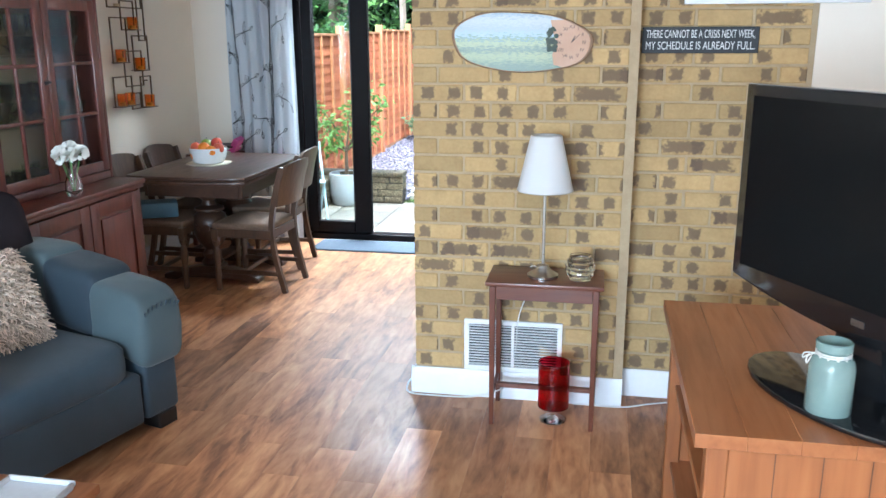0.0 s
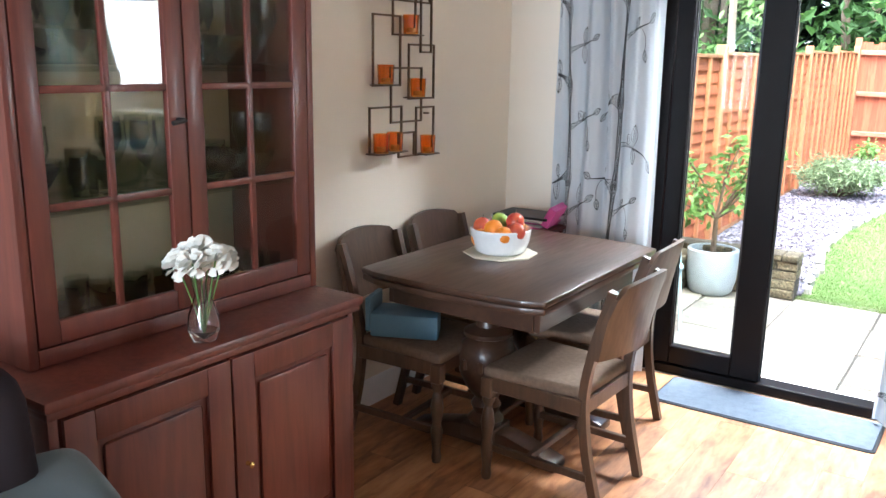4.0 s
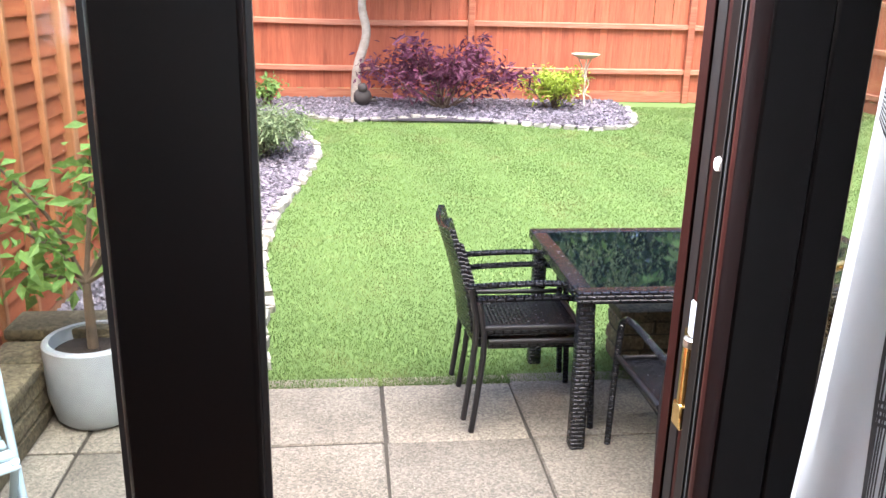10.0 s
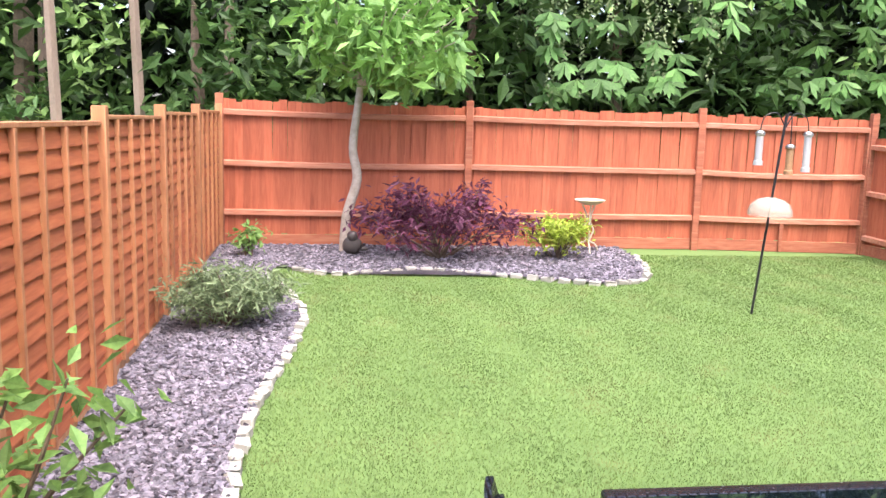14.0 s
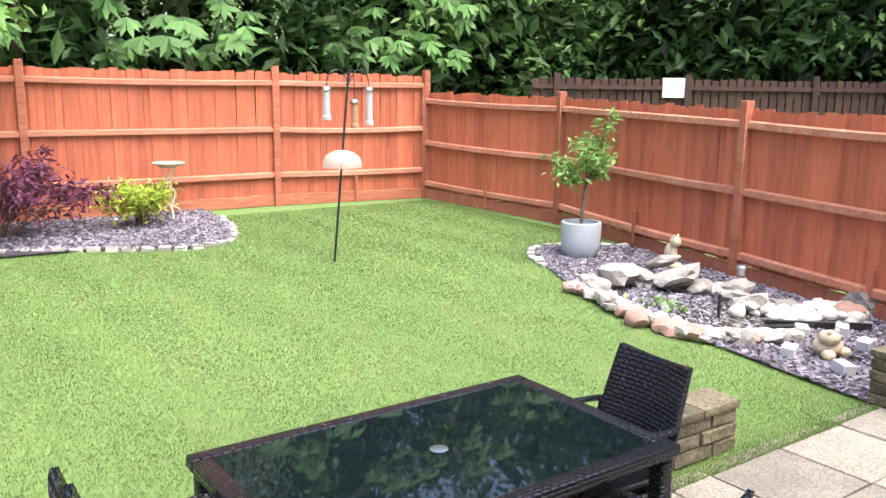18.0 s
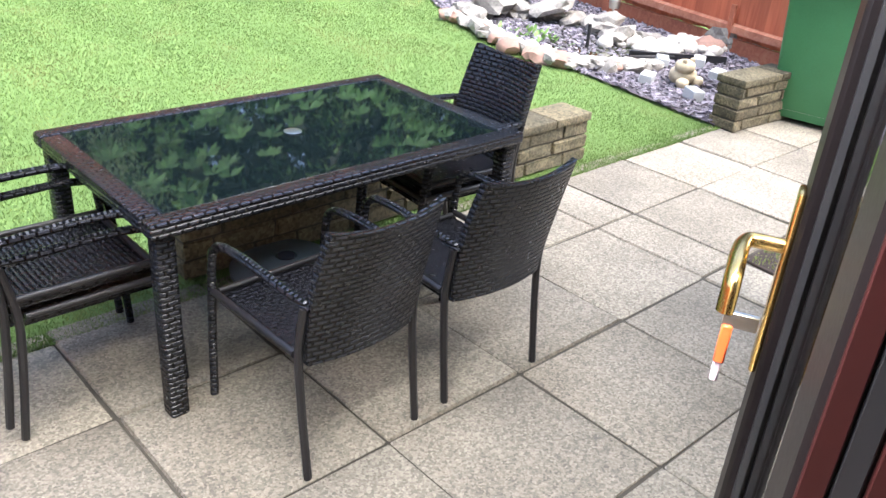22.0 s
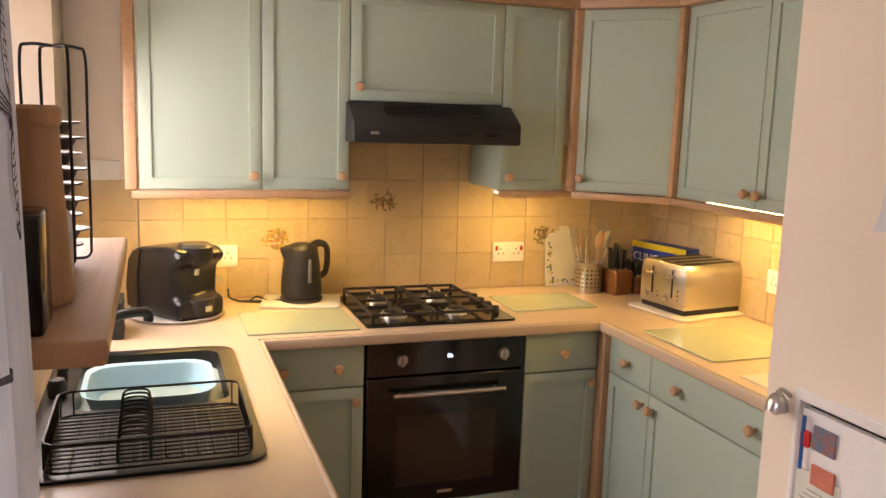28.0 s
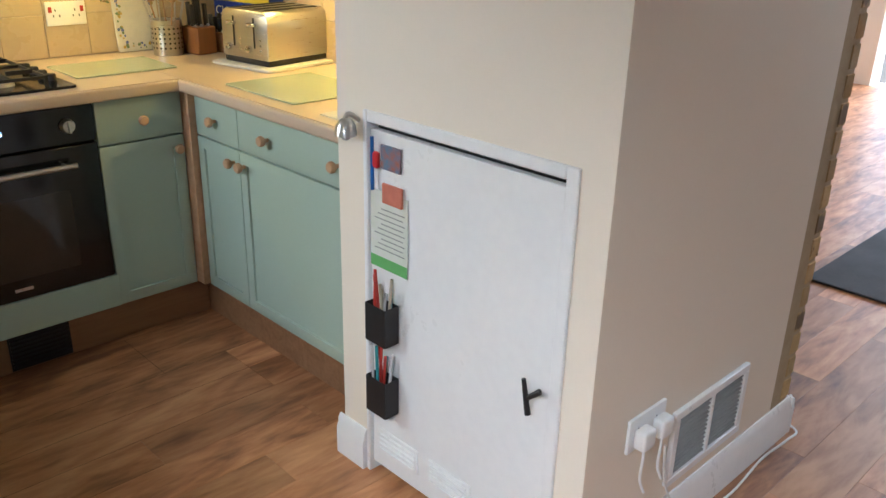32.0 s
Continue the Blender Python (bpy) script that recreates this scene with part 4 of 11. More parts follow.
def coffee_table():
    th = thing("coffee_table", -1.08, 1.42, 0, label="antique pine coffee table with a grey tray edge", category="table")
    for k in range(4):
        x = -0.30 + 0.15 * k
        part("top_board", box(B(), x + 0.001, -0.45, 0.392, x + 0.149, 0.44, 0.42, 0.004, 2), PINE, th)
    for sx in (-1, 1):
        for sy in (-1, 1):
            part("leg", box(B(), sx * 0.25 - 0.03, sy * 0.39 - 0.03, 0, sx * 0.25 + 0.03, sy * 0.39 + 0.03, 0.39, 0.004), PINE, th)
        part("side_rail", box(B(), sx * 0.25 - 0.012, -0.36, 0.31, sx * 0.25 + 0.012, 0.36, 0.39, 0.002), PINE, th)
        part("end_rail", box(B(), -0.22, sx * 0.39 - 0.012, 0.31, 0.22, sx * 0.39 + 0.012, 0.39, 0.002), PINE, th)
    grey = mat("pale_grey_tray", (0.52, 0.52, 0.53), rough=0.4)
    tr = thing("tray", -0.93, 1.68, 0.42, label="pale grey tray on the coffee table", category="tray")
    part("tray_base", prism(B(), rounded(-0.10, -0.13, 0.10, 0.15, 0.02), 0.001, 0.006, 0.001), grey, tr)
    for b in ((-0.10, -0.13, 0.10, -0.12), (-0.10, 0.14, 0.10, 0.15), (-0.10, -0.12, -0.09, 0.14), (0.09, -0.12, 0.10, 0.14)):
        part("tray_rim", box(B(), b[0], b[1], 0.006, b[2], b[3], 0.022, 0.003), grey, tr)
    fl = thing("flower_bowl", -1.21, 1.66, 0.42, label="bowl of cream silk roses on the coffee table", category="flowers")
    part("bowl", lathe(B(), [(0.01, 0.003), (0.05, 0), (0.08, 0.03), (0.075, 0.065), (0.07, 0.065), (0.07, 0.035), (0.01, 0.012)], 24, cap=False), mat("white_pot", (0.76, 0.76, 0.74), rough=0.25), fl)
    petal = mat("cream_petals", (0.80, 0.74, 0.58), (0.80, 0.78, 0.72), scale=18, rough=0.7)
    green = mat("rose_leaf", (0.10, 0.24, 0.04), (0.06, 0.15, 0.03), scale=30, rough=0.5)
    r = random.Random(8)
    for k in range(8):
        a, rad = 0.8 * k * 1.9, 0.0 if k == 0 else 0.085 + 0.02 * (k % 2)
        c = Vector((rad * math.cos(a), rad * math.sin(a), 0.13 - 0.035 * (rad > 0) + r.uniform(-0.01, 0.01)))
        bm = B()
        for ring, (rr, hh, n) in enumerate(((0.012, 0.03, 3), (0.024, 0.03, 5), (0.036, 0.024, 6), (0.046, 0.014, 7))):
            for j in range(n):
                t0 = 6.283 * j / n + ring * 0.7
                grid(bm, 4, 3, lambda u, v: c + Vector((math.cos(t0 + (u - 0.5) * 7.5 / n) * rr * (0.55 + 0.5 * v), math.sin(t0 + (u - 0.5) * 7.5 / n) * rr * (0.55 + 0.5 * v), hh * (v ** 0.7) * (1.15 - abs(u - 0.5)) - 0.008 * ring)))
        part("rose", bm, petal, fl)
        tube(bm := B(), [c + Vector((0, 0, -0.005)), Vector((c.x * 0.4, c.y * 0.4, 0.04))], 0.003, 6)
        st = part("stalk", bm, green, fl)
        for j in range(3):
            bm = B()
            d = Vector((math.cos(a + j), math.sin(a + j), 0.5 - 0.4 * j)).normalized()
            s = d.orthogonal().normalized() * 0.014
            q = c + d * 0.03
            bm.faces.new([bm.verts.new(v) for v in (q, q + d * 0.022 + s, q + d * 0.05, q + d * 0.022 - s)])
            part("leaf", bm, green, st)


coffee_table()


def tv_stand():
    x0, x1, y0, y1, top = 0.755, 1.33, 1.83, 2.83, 0.72
    th = thing("television_stand", x0, y0, 0, label="antique pine television stand with square legs", category="television stand")
    w, l = x1 - x0, y1 - y0
    n = 5
    for k in range(n):
        part("top_board", box(B(), w * k / n + 0.0001, 0, top - 0.035, w * (k + 1) / n - 0.0001, l, top, 0.0012), PINE, th)
    up = wood("antique_pine_upright", (0.37, 0.145, 0.048), (0.31, 0.112, 0.035), (0.20, 0.066, 0.019), axis=2, rough=0.42, coat=0.15, scale=0.7, rand=0.07)
    for x in (0.03, w - 0.08):
        for y in (0.02, l - 0.07):
            part("leg", box(B(), x, y, 0, x + 0.05, y + 0.05, top - 0.035, 0.004), up, th)
    part("side_panel", box(B(), 0.08, 0.03, 0.10, w - 0.08, 0.05, top - 0.035, 0.002), up, th, "plain pine end panel")
    for j in range(1, 4):
        part("panel_groove", box(B(), 0.08 + (w - 0.16) * j / 4 - 0.001, 0.0285, 0.10, 0.08 + (w - 0.16) * j / 4 + 0.001, 0.03, top - 0.036), VINYLJ, th)
    part("side_panel", box(B(), 0.08, l - 0.05, 0.10, w - 0.08, l - 0.03, top - 0.035, 0.002), up, th)
    part("back_panel", box(B(), w - 0.05, 0.07, 0.10, w - 0.035, l - 0.07, top - 0.035), up, th)
    for z in (0.13, 0.42):
        part("shelf", box(B(), 0.05, 0.05, z, w - 0.05, l - 0.05, z + 0.022, 0.003), PINE, th)
    bm = B()
    for z in (0.28, 0.31):
        rod(bm, (0.028, 0.045, z), (0.018, 0.045, z), 0.006)
    part("catch", bm, STEEL, th)


tv_stand()


def television():
    th = thing("television", 1.165, 2.10, 0.72, -60.5, label="black flat-screen television on an oval gloss foot", category="television")
    gloss = mat("gloss_black_plastic", (0.010, 0.010, 0.011), rough=0.08, rvar=0.03, coat=0.4)
    dark = mat("dark_screen", (0.008, 0.008, 0.008), rough=0.2, rvar=0.03, spec=0.3)
    n = 28
    foot = [(0.30 * math.cos(6.2832 * k / n), -0.03 + 0.17 * math.sin(6.2832 * k / n)) for k in range(n)]
    part("foot", prism(B(), foot, 0.001, 0.016, 0.005, 2), gloss, th)
    part("neck", box(B(), -0.09, 0.0, 0.012, 0.09, 0.05, 0.24, 0.012, 2), gloss, th)
    # bezel, with a lower edge that bows down
    w, z0, z1 = 0.475, 0.20, 0.745
    low = [(-w + 2 * w * k / 12, z0 - 0.05 * (1 - (2 * k / 12 - 1) ** 2)) for k in range(13)]
    bm = prism(B(), low + [(w, z1), (-w, z1)], 0.0, 0.05, 0.006, 2)
    moved(bm, Matrix(((1, 0, 0, 0), (0, 0, 1, -0.02), (0, 1, 0, 0), (0, 0, 0, 1))))
    bmesh.ops.recalc_face_normals(bm, faces=bm.faces)
    part("bezel", bm, gloss, th)
    part("back_shell", box(B(), -0.33, 0.03, 0.26, 0.33, 0.085, 0.68, 0.02, 2), MATTBLACK, th)
    part("screen", box(B(), -w + 0.035, -0.023, z0 + 0.035, w - 0.035, -0.0202, z1 - 0.032), dark, th, "dark matt screen, switched off")
    part("badge", box(B(), -0.02, -0.022, z0 - 0.012, 0.02, -0.0202, z0 + 0.004), STEEL, th)


television()


def string_jar():
    th = thing("glass_jar", 1.07, 1.98, 0.721, label="grey-green glass jar with a string round its neck", category="jar")
    part("jar", lathe(B(), [(0.002, 0.004), (0.046, 0.0), (0.052, 0.01), (0.052, 0.125), (0.046, 0.145), (0.036, 0.155), (0.036, 0.163), (0.041, 0.168), (0.041, 0.185), (0.037, 0.187), (0.034, 0.165), (0.033, 0.152), (0.046, 0.135), (0.047, 0.012), (0.002, 0.009)], 28, cap=False), mat("green_grey_glass", (0.42, 0.55, 0.50), (0.36, 0.49, 0.45), scale=8, rough=0.16, trans=0.55), th)
    cord = mat("white_string", (0.72, 0.70, 0.64), rough=0.9)
    bm = B()
    for z in (0.150, 0.155, 0.160):
        tube(bm, [(0.039 * math.cos(k * 0.524), 0.039 * math.sin(k * 0.524), z) for k in range(12)], 0.0022, 5, closed=True)
    for s in (-1, 1):
        tube(bm, curve([(-0.039, 0.0, 0.155), (-0.06, s * 0.012, 0.15), (-0.062, s * 0.018, 0.135), (-0.05, s * 0.008, 0.15)], 4), 0.0016, 5)
    part("string", bm, cord, th)


string_jar()


def side_table():
    th = thing("side_table", 0.09, 3.24, 0, label="small red-brown teak side table against the brickwork", category="side table")
    w, d, top = 0.465, 0.265, 0.63
    part("tabletop", box(B(), -0.005, -0.005, top - 0.018, w + 0.005, d, top, 0.005, 2), TEAK, th)
    up = wood("red_brown_teak_upright", (0.17, 0.062, 0.036), (0.125, 0.043, 0.026), (0.08, 0.027, 0.017), axis=2, rough=0.35, coat=0.25, rand=0.08)
    for x in (0.012, w - 0.038):
        for y in (0.002, d - 0.03):
            bm = box(B(), x, y, 0, x + 0.026, y + 0.026, top - 0.018, 0.003)
            for v in bm.verts:
                if v.co.z < 0.1:
                    v.co.x += (x + 0.013 - v.co.x) * 0.3
                    v.co.y += (y + 0.013 - v.co.y) * 0.3
            part("leg", bm, up, th)
    for y in (0.006, d - 0.026):
        part("apron", box(B(), 0.038, y, top - 0.075, w - 0.038, y + 0.018, top - 0.018, 0.002), TEAK, th)
    for x in (0.016, w - 0.034):
        part("apron", box(B(), x, 0.028, top - 0.075, x + 0.018, d - 0.03, top - 0.018, 0.002), TEAK, th)
        part("low_rail", box(B(), x, 0.028, 0.12, x + 0.016, d - 0.03, 0.14, 0.002), TEAK, th)
    part("low_rail", box(B(), 0.03, d / 2 - 0.012, 0.12, w - 0.03, d / 2 + 0.012, 0.14, 0.002), TEAK, th)
    lamp = thing("table_lamp", 0.31, 3.355, 0.63, label="brushed steel table lamp with a white conical shade", category="lamp")
    part("lamp_base", lathe(B(), [(0.002, 0.001), (0.062, 0.001), (0.064, 0.012), (0.05, 0.02), (0.03, 0.032), (0.022, 0.05), (0.008, 0.056)], 32), STEEL, lamp)
    rod(bm := B(), (0, 0, 0.05), (0, 0, 0.50), 0.006, seg=12)
    part("stem", bm, STEEL, lamp)
    shade = cloth("white_lamp_shade", (0.82, 0.81, 0.80), 0.3)
    part("shade", lathe(B(), [(0.113, 0.362), (0.062, 0.582), (0.060, 0.582), (0.111, 0.362), (0.113, 0.362)], 40, cap=False), shade, lamp, "white fabric cone shade")
    for z, rr in ((0.362, 0.112), (0.582, 0.061)):
        bm = B()
        tube(bm, [(rr * math.cos(k * 0.1745), rr * math.sin(k * 0.1745), z) for k in range(36)], 0.0016, 5, closed=True)
        part("shade_ring", bm, STEEL, lamp)
    for k in range(3):
        bm = rod(B(), (0, 0, 0.56), (0.06 * math.cos(2.09 * k), 0.06 * math.sin(2.09 * k), 0.575), 0.0015, seg=5)
        part("shade_spoke", bm, STEEL, lamp)
    tube(bm := B(), curve([(0.06, 0.0, 0.006), (0.0, 0.07, 0.004), (-0.06, 0.135, 0.002), (-0.075, 0.15, -0.12), (-0.11, 0.15, -0.24), (-0.12, 0.155, -0.4)], 6), 0.0025, 6)
    part("flex", bm, mat("white_flex", (0.75, 0.75, 0.74), rough=0.4), lamp)
    prof = []
    for k in range(15):
        t = k / 14
        rr = 0.042 + 0.018 * math.sin(3.1416 * t) + 0.0025 * math.cos(6.2832 * 5 * t)
        prof.append((rr, 0.002 + 0.10 * t))
    solid("glass_orb", lathe(B(), [(0.002, 0.002), *prof, (0.036, 0.102), (0.038, 0.06), (0.034, 0.01), (0.002, 0.007)], 28, cap=False), glass("ribbed_clear_glass", (0.95, 0.98, 0.96)), "ribbed clear glass candle pot on the side table", "glass pot", at=pose(0.462, 3.335, 0.631))
    gob = thing("red_goblet", 0.37, 3.335, 0, label="red glass candle goblet on a clear foot on the floor", category="candle holder")
    clear = glass("goblet_clear_glass", (0.97, 0.98, 0.98))
    part("foot", lathe(B(), [(0.001, 0.001), (0.055, 0.001), (0.056, 0.005), (0.02, 0.012), (0.009, 0.022), (0.009, 0.04), (0.02, 0.05), (0.001, 0.052)], 28), clear, gob, "clear glass foot")
    part("cup", lathe(B(), [(0.001, 0.053), (0.045, 0.054), (0.066, 0.066), (0.067, 0.265), (0.063, 0.265), (0.062, 0.070), (0.042, 0.06), (0.001, 0.059)], 32, cap=False), glass("red_glass", (0.62, 0.01, 0.03)), gob, "deep red glass cup")


side_table()


def wall_grille(name, m, w, h, louvres, label, parts=2, paint=None):
    """A white louvred air grille in the x-z plane, facing -y before m."""
    th = new(name)
    th.matrix_basis = m
    tagged(th, label, "air vent")
    bm = B()
    for b in ((0, -0.014, 0, w, 0, 0.022), (0, -0.014, h - 0.022, w, 0, h), (0, -0.014, 0.022, 0.022, 0, h - 0.022), (w - 0.022, -0.014, 0.022, w, 0, h - 0.022)):
        box(bm, *b, 0.002)
    for k in range(1, parts):
        x = w * k / parts
        box(bm, x - 0.007, -0.013, 0.022, x + 0.007, 0, h - 0.022, 0.001)
    part("frame", bm, WHITE, th)
    # black sheet painted in for the shade behind the louvres
    part("dark_back", box(B(), 0.01, -0.002, 0.01, w - 0.01, 0, h - 0.01), RUBBERSHADE, th)
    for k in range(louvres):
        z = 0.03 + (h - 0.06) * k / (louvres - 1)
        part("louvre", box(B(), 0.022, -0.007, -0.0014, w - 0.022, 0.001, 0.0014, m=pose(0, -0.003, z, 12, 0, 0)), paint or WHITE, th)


wall_grille("air_grille", pose(-0.043, BY - 0.001, 0.13), 0.436, 0.24, 15, "white louvred air grille set in the brickwork")


def floor_cable():
    white = mat("white_cable", (0.74, 0.74, 0.72), rough=0.45)
    bm = B()
    tube(bm, curve([(0.18, 3.46, 0.09), (0.02, 3.49, 0.012), (-0.18, 3.48, 0.006), (-0.30, 3.50, 0.006), (-0.315, 3.60, 0.02), (-0.30, 3.72, 0.006), (-0.315, 3.95, 0.006), (-0.30, 4.15, 0.05), (-0.296, 4.27, 0.2), (-0.296, 4.30, 0.33)], 8), 0.0035, 6)
    tube(bm, curve([(0.45, 3.50, 0.006), (0.66, 3.50, 0.006), (0.8, 3.56, 0.006), (1.0, 3.62, 0.006), (1.3, 3.61, 0.006)], 8), 0.0035, 6)
    solid("cable", bm, white, "white flex lying along the skirting board", "cable")


floor_cable()


def oval_clock():
    th = thing("wall_clock", 0.185, BY - 0.003, 1.57, label="oval wood-slice clock with a painted landscape", category="clock")
    bark = mat("clock_bark_edge", (0.30, 0.19, 0.11), (0.2, 0.12, 0.07), scale=30, rough=0.9, bump=0.6, bscale=90)
    r = random.Random(15)

    def rim(k, s=1.0):
        a = 6.28318 * k / 48
        w = 1 + 0.018 * math.sin(3 * a + 1) + 0.012 * math.sin(7 * a)
        c, d = math.cos(a), math.sin(a)
        return (0.287 * s * w * math.copysign(abs(c) ** 0.92, c), 0.120 * s * w * math.copysign(abs(d) ** 0.85, d) - 0.012 * c)

    up = Matrix(((1, 0, 0, 0), (0, 0, -1, 0), (0, 1, 0, 0), (0, 0, 0, 1)))
    part("wood_slice", moved(prism(B(), [rim(k) for k in range(48)], 0.001, 0.018, 0.003), up), bark, th)
    # the painted scene: sky, hills and meadows
    m = bpy.data.materials.new("painted_landscape")
    m.use_nodes = True
    nt = m.node_tree
    N, L = nt.nodes.new, nt.links.new
    p = nt.nodes["Principled BSDF"]
    p.inputs["Roughness"].default_value = 0.35
    tc, sep, n1 = N("ShaderNodeTexCoord"), N("ShaderNodeSeparateXYZ"), N("ShaderNodeTexNoise")
    L(tc.outputs["Object"], sep.inputs[0])
    mp = N("ShaderNodeMapping")
    mp.inputs["Scale"].default_value = (11, 11, 30)
    L(tc.outputs["Object"], mp.inputs[0])
    L(mp.outputs[0], n1.inputs["Vector"])
    n1.inputs["Detail"].default_value = 6
    add = N("ShaderNodeMath")
    add.operation = "MULTIPLY_ADD"
    L(n1.outputs[0], add.inputs[0])
    add.inputs[1].default_value = 0.09
    L(sep.outputs[2], add.inputs[2])
    mr = N("ShaderNodeMapRange")
    mr.inputs[1].default_value, mr.inputs[2].default_value = -0.05, 0.20
    L(add.outputs[0], mr.inputs[0])
    rp = N("ShaderNodeValToRGB")
    e = rp.color_ramp.elements
    e[0].position, e[0].color = 0.0, (0.07, 0.10, 0.025, 1)
    e[1].position, e[1].color = 1.0, (0.20, 0.25, 0.30, 1)
    for pos, c in ((0.16, (0.24, 0.26, 0.07)), (0.26, (0.07, 0.10, 0.035)), (0.36, (0.28, 0.30, 0.10)), (0.43, (0.12, 0.17, 0.10)), (0.50, (0.26, 0.33, 0.34)), (0.58, (0.27, 0.30, 0.30)), (0.72, (0.36, 0.36, 0.34)), (0.84, (0.22, 0.26, 0.29))):
        q = e.new(pos)
        q.color = (*c, 1)
    L(mr.outputs[0], rp.inputs[0])
    L(rp.outputs[0], p.inputs["Base Color"])
    part("painting", moved(prism(B(), [rim(k, 0.955) for k in range(48)], 0.018, 0.0195), up), m, th, "painted landscape of fields and sky")
    pale = mat("pale_clock_wood", (0.46, 0.25, 0.125), (0.40, 0.21, 0.10), scale=12, rough=0.4)
    bm = B()
    right = [q for q in (rim(k, 0.955) for k in range(-9, 10)) if q[0] > 0.15]
    prism(bm, [(0.135, -0.09)] + right + [(0.12, 0.085), (0.13, 0.04), (0.145, 0.0), (0.13, -0.05)], 0.0196, 0.0208)
    part("dial", moved(bm, up), pale, th, "bare pale wood round the dial")
    ink = mat("clock_ink", (0.06, 0.045, 0.03), rough=0.6)
    cx, cz = 0.205, -0.002
    tree = B()
    for k in range(40):
        a, q = r.uniform(0, 6.28), r.uniform(0, 1) ** 0.5
        lathe(tree, [(0.001, 0.0), (r.uniform(0.006, 0.011), 0.0), (0.001, 0.0008)], 7, (0.127 + 0.02 * q * math.cos(a), 0.0 + 0.055 * q * math.sin(a), 0.0209))
    part("painted_tree", moved(tree, up), mat("painted_tree_green", (0.02, 0.032, 0.015), (0.04, 0.05, 0.02), scale=60, rough=0.5), th)
    for h, s in enumerate("I II III IV V VI VII VIII IX X XI XII".split(), 1):
        a = radians(90 - 30 * h)
        letters("numeral", s, 0.019, Matrix.Translation((cx + 0.05 * math.cos(a), -0.0212, cz + 0.06 * math.sin(a))) @ Matrix.Rotation(radians(90), 4, "X"), ink, th, 0.0002)
    for a, l, w in ((62, 0.03, 0.0016), (45, 0.046, 0.0011)):
        bm = box(B(), 0, -w, 0.0215, l, w, 0.0222, m=pose(cx, cz, 0, 0, 0, a))
        part("clock_hand", moved(bm, up), ink, th)


oval_clock()


def worded_sign():
    th = thing("wall_sign", 0.90, BY + 0.125, 1.575, label="black wooden sign with white lettering on the brickwork", category="sign")
    part("board", box(B(), -0.228, -0.018, -0.052, 0.228, 0.0, 0.052, 0.002), mat("black_sign_paint", (0.022, 0.024, 0.026), (0.035, 0.037, 0.04), scale=20, rough=0.6), th)
    white = mat("sign_white", (0.72, 0.72, 0.70), rough=0.6)
    for z, s in ((0.023, "THERE CANNOT BE A CRISIS NEXT WEEK,"), (-0.023, "MY SCHEDULE IS ALREADY FULL.")):
        ob = letters("lettering", s, 0.043, Matrix.Translation((0, -0.0185, z)) @ Matrix.Rotation(radians(90), 4, "X"), white, th, 0.0006)
        ob.matrix_basis = ob.matrix_basis @ Matrix.Diagonal((0.425 / max(0.01, ob.dimensions.x), 1.05, 1, 1))


worded_sign()
wf = thing("picture_frame", 1.18, BY + 0.125, 1.715, label="wide white picture frame hung above the television", category="picture frame")
for b in ((-0.35, -0.02, 0, 0.35, 0, 0.04), (-0.35, -0.02, 0.41, 0.35, 0, 0.45), (-0.35, -0.02, 0.04, -0.31, 0, 0.41), (0.31, -0.02, 0.04, 0.35, 0, 0.41)):
    part("frame_side", box(B(), *b, 0.003), WHITE, wf)
part("picture", box(B(), -0.31, -0.008, 0.04, 0.31, -0.002, 0.41), mat("muted_print", (0.42, 0.42, 0.40), (0.55, 0.53, 0.5), scale=4, rough=0.5), wf)

solid("rug", prism(B(), rounded(-0.32, -1.0, 0.18, 2.34 - 1.5 + 0.0, 0.02), 0.001, 0.012, 0.003), mat("dark_grey_rug", (0.075, 0.078, 0.085), (0.045, 0.047, 0.052), scale=5, rough=0.95, bump=0.6, bscale=160), "dark grey patterned rug on the living room floor", "rug", at=pose(0, 1.5, 0.0))


def blue_bag():
    th = thing("blue_bag", -2.33, 4.97, 0.45, 20, label="blue card gift bag lying on a dining chair", category="bag")
    blue = mat("blue_card", (0.12, 0.24, 0.33), (0.10, 0.21, 0.30), scale=6, rough=0.5)
    part("bag_body", prism(B(), [(-0.13, -0.09), (0.15, -0.07), (0.12, 0.09), (-0.13, 0.08)], 0.001, 0.10, 0.012, 2), blue, th)
    part("bag_top", box(B(), -0.15, -0.085, 0.02, -0.128, 0.075, 0.16, 0.004), blue, th)
    part("bag_tag", box(B(), -0.16, -0.05, 0.06, -0.153, 0.03, 0.15, 0.001), mat("cream_tag", (0.6, 0.55, 0.45), rough=0.6), th)


blue_bag()


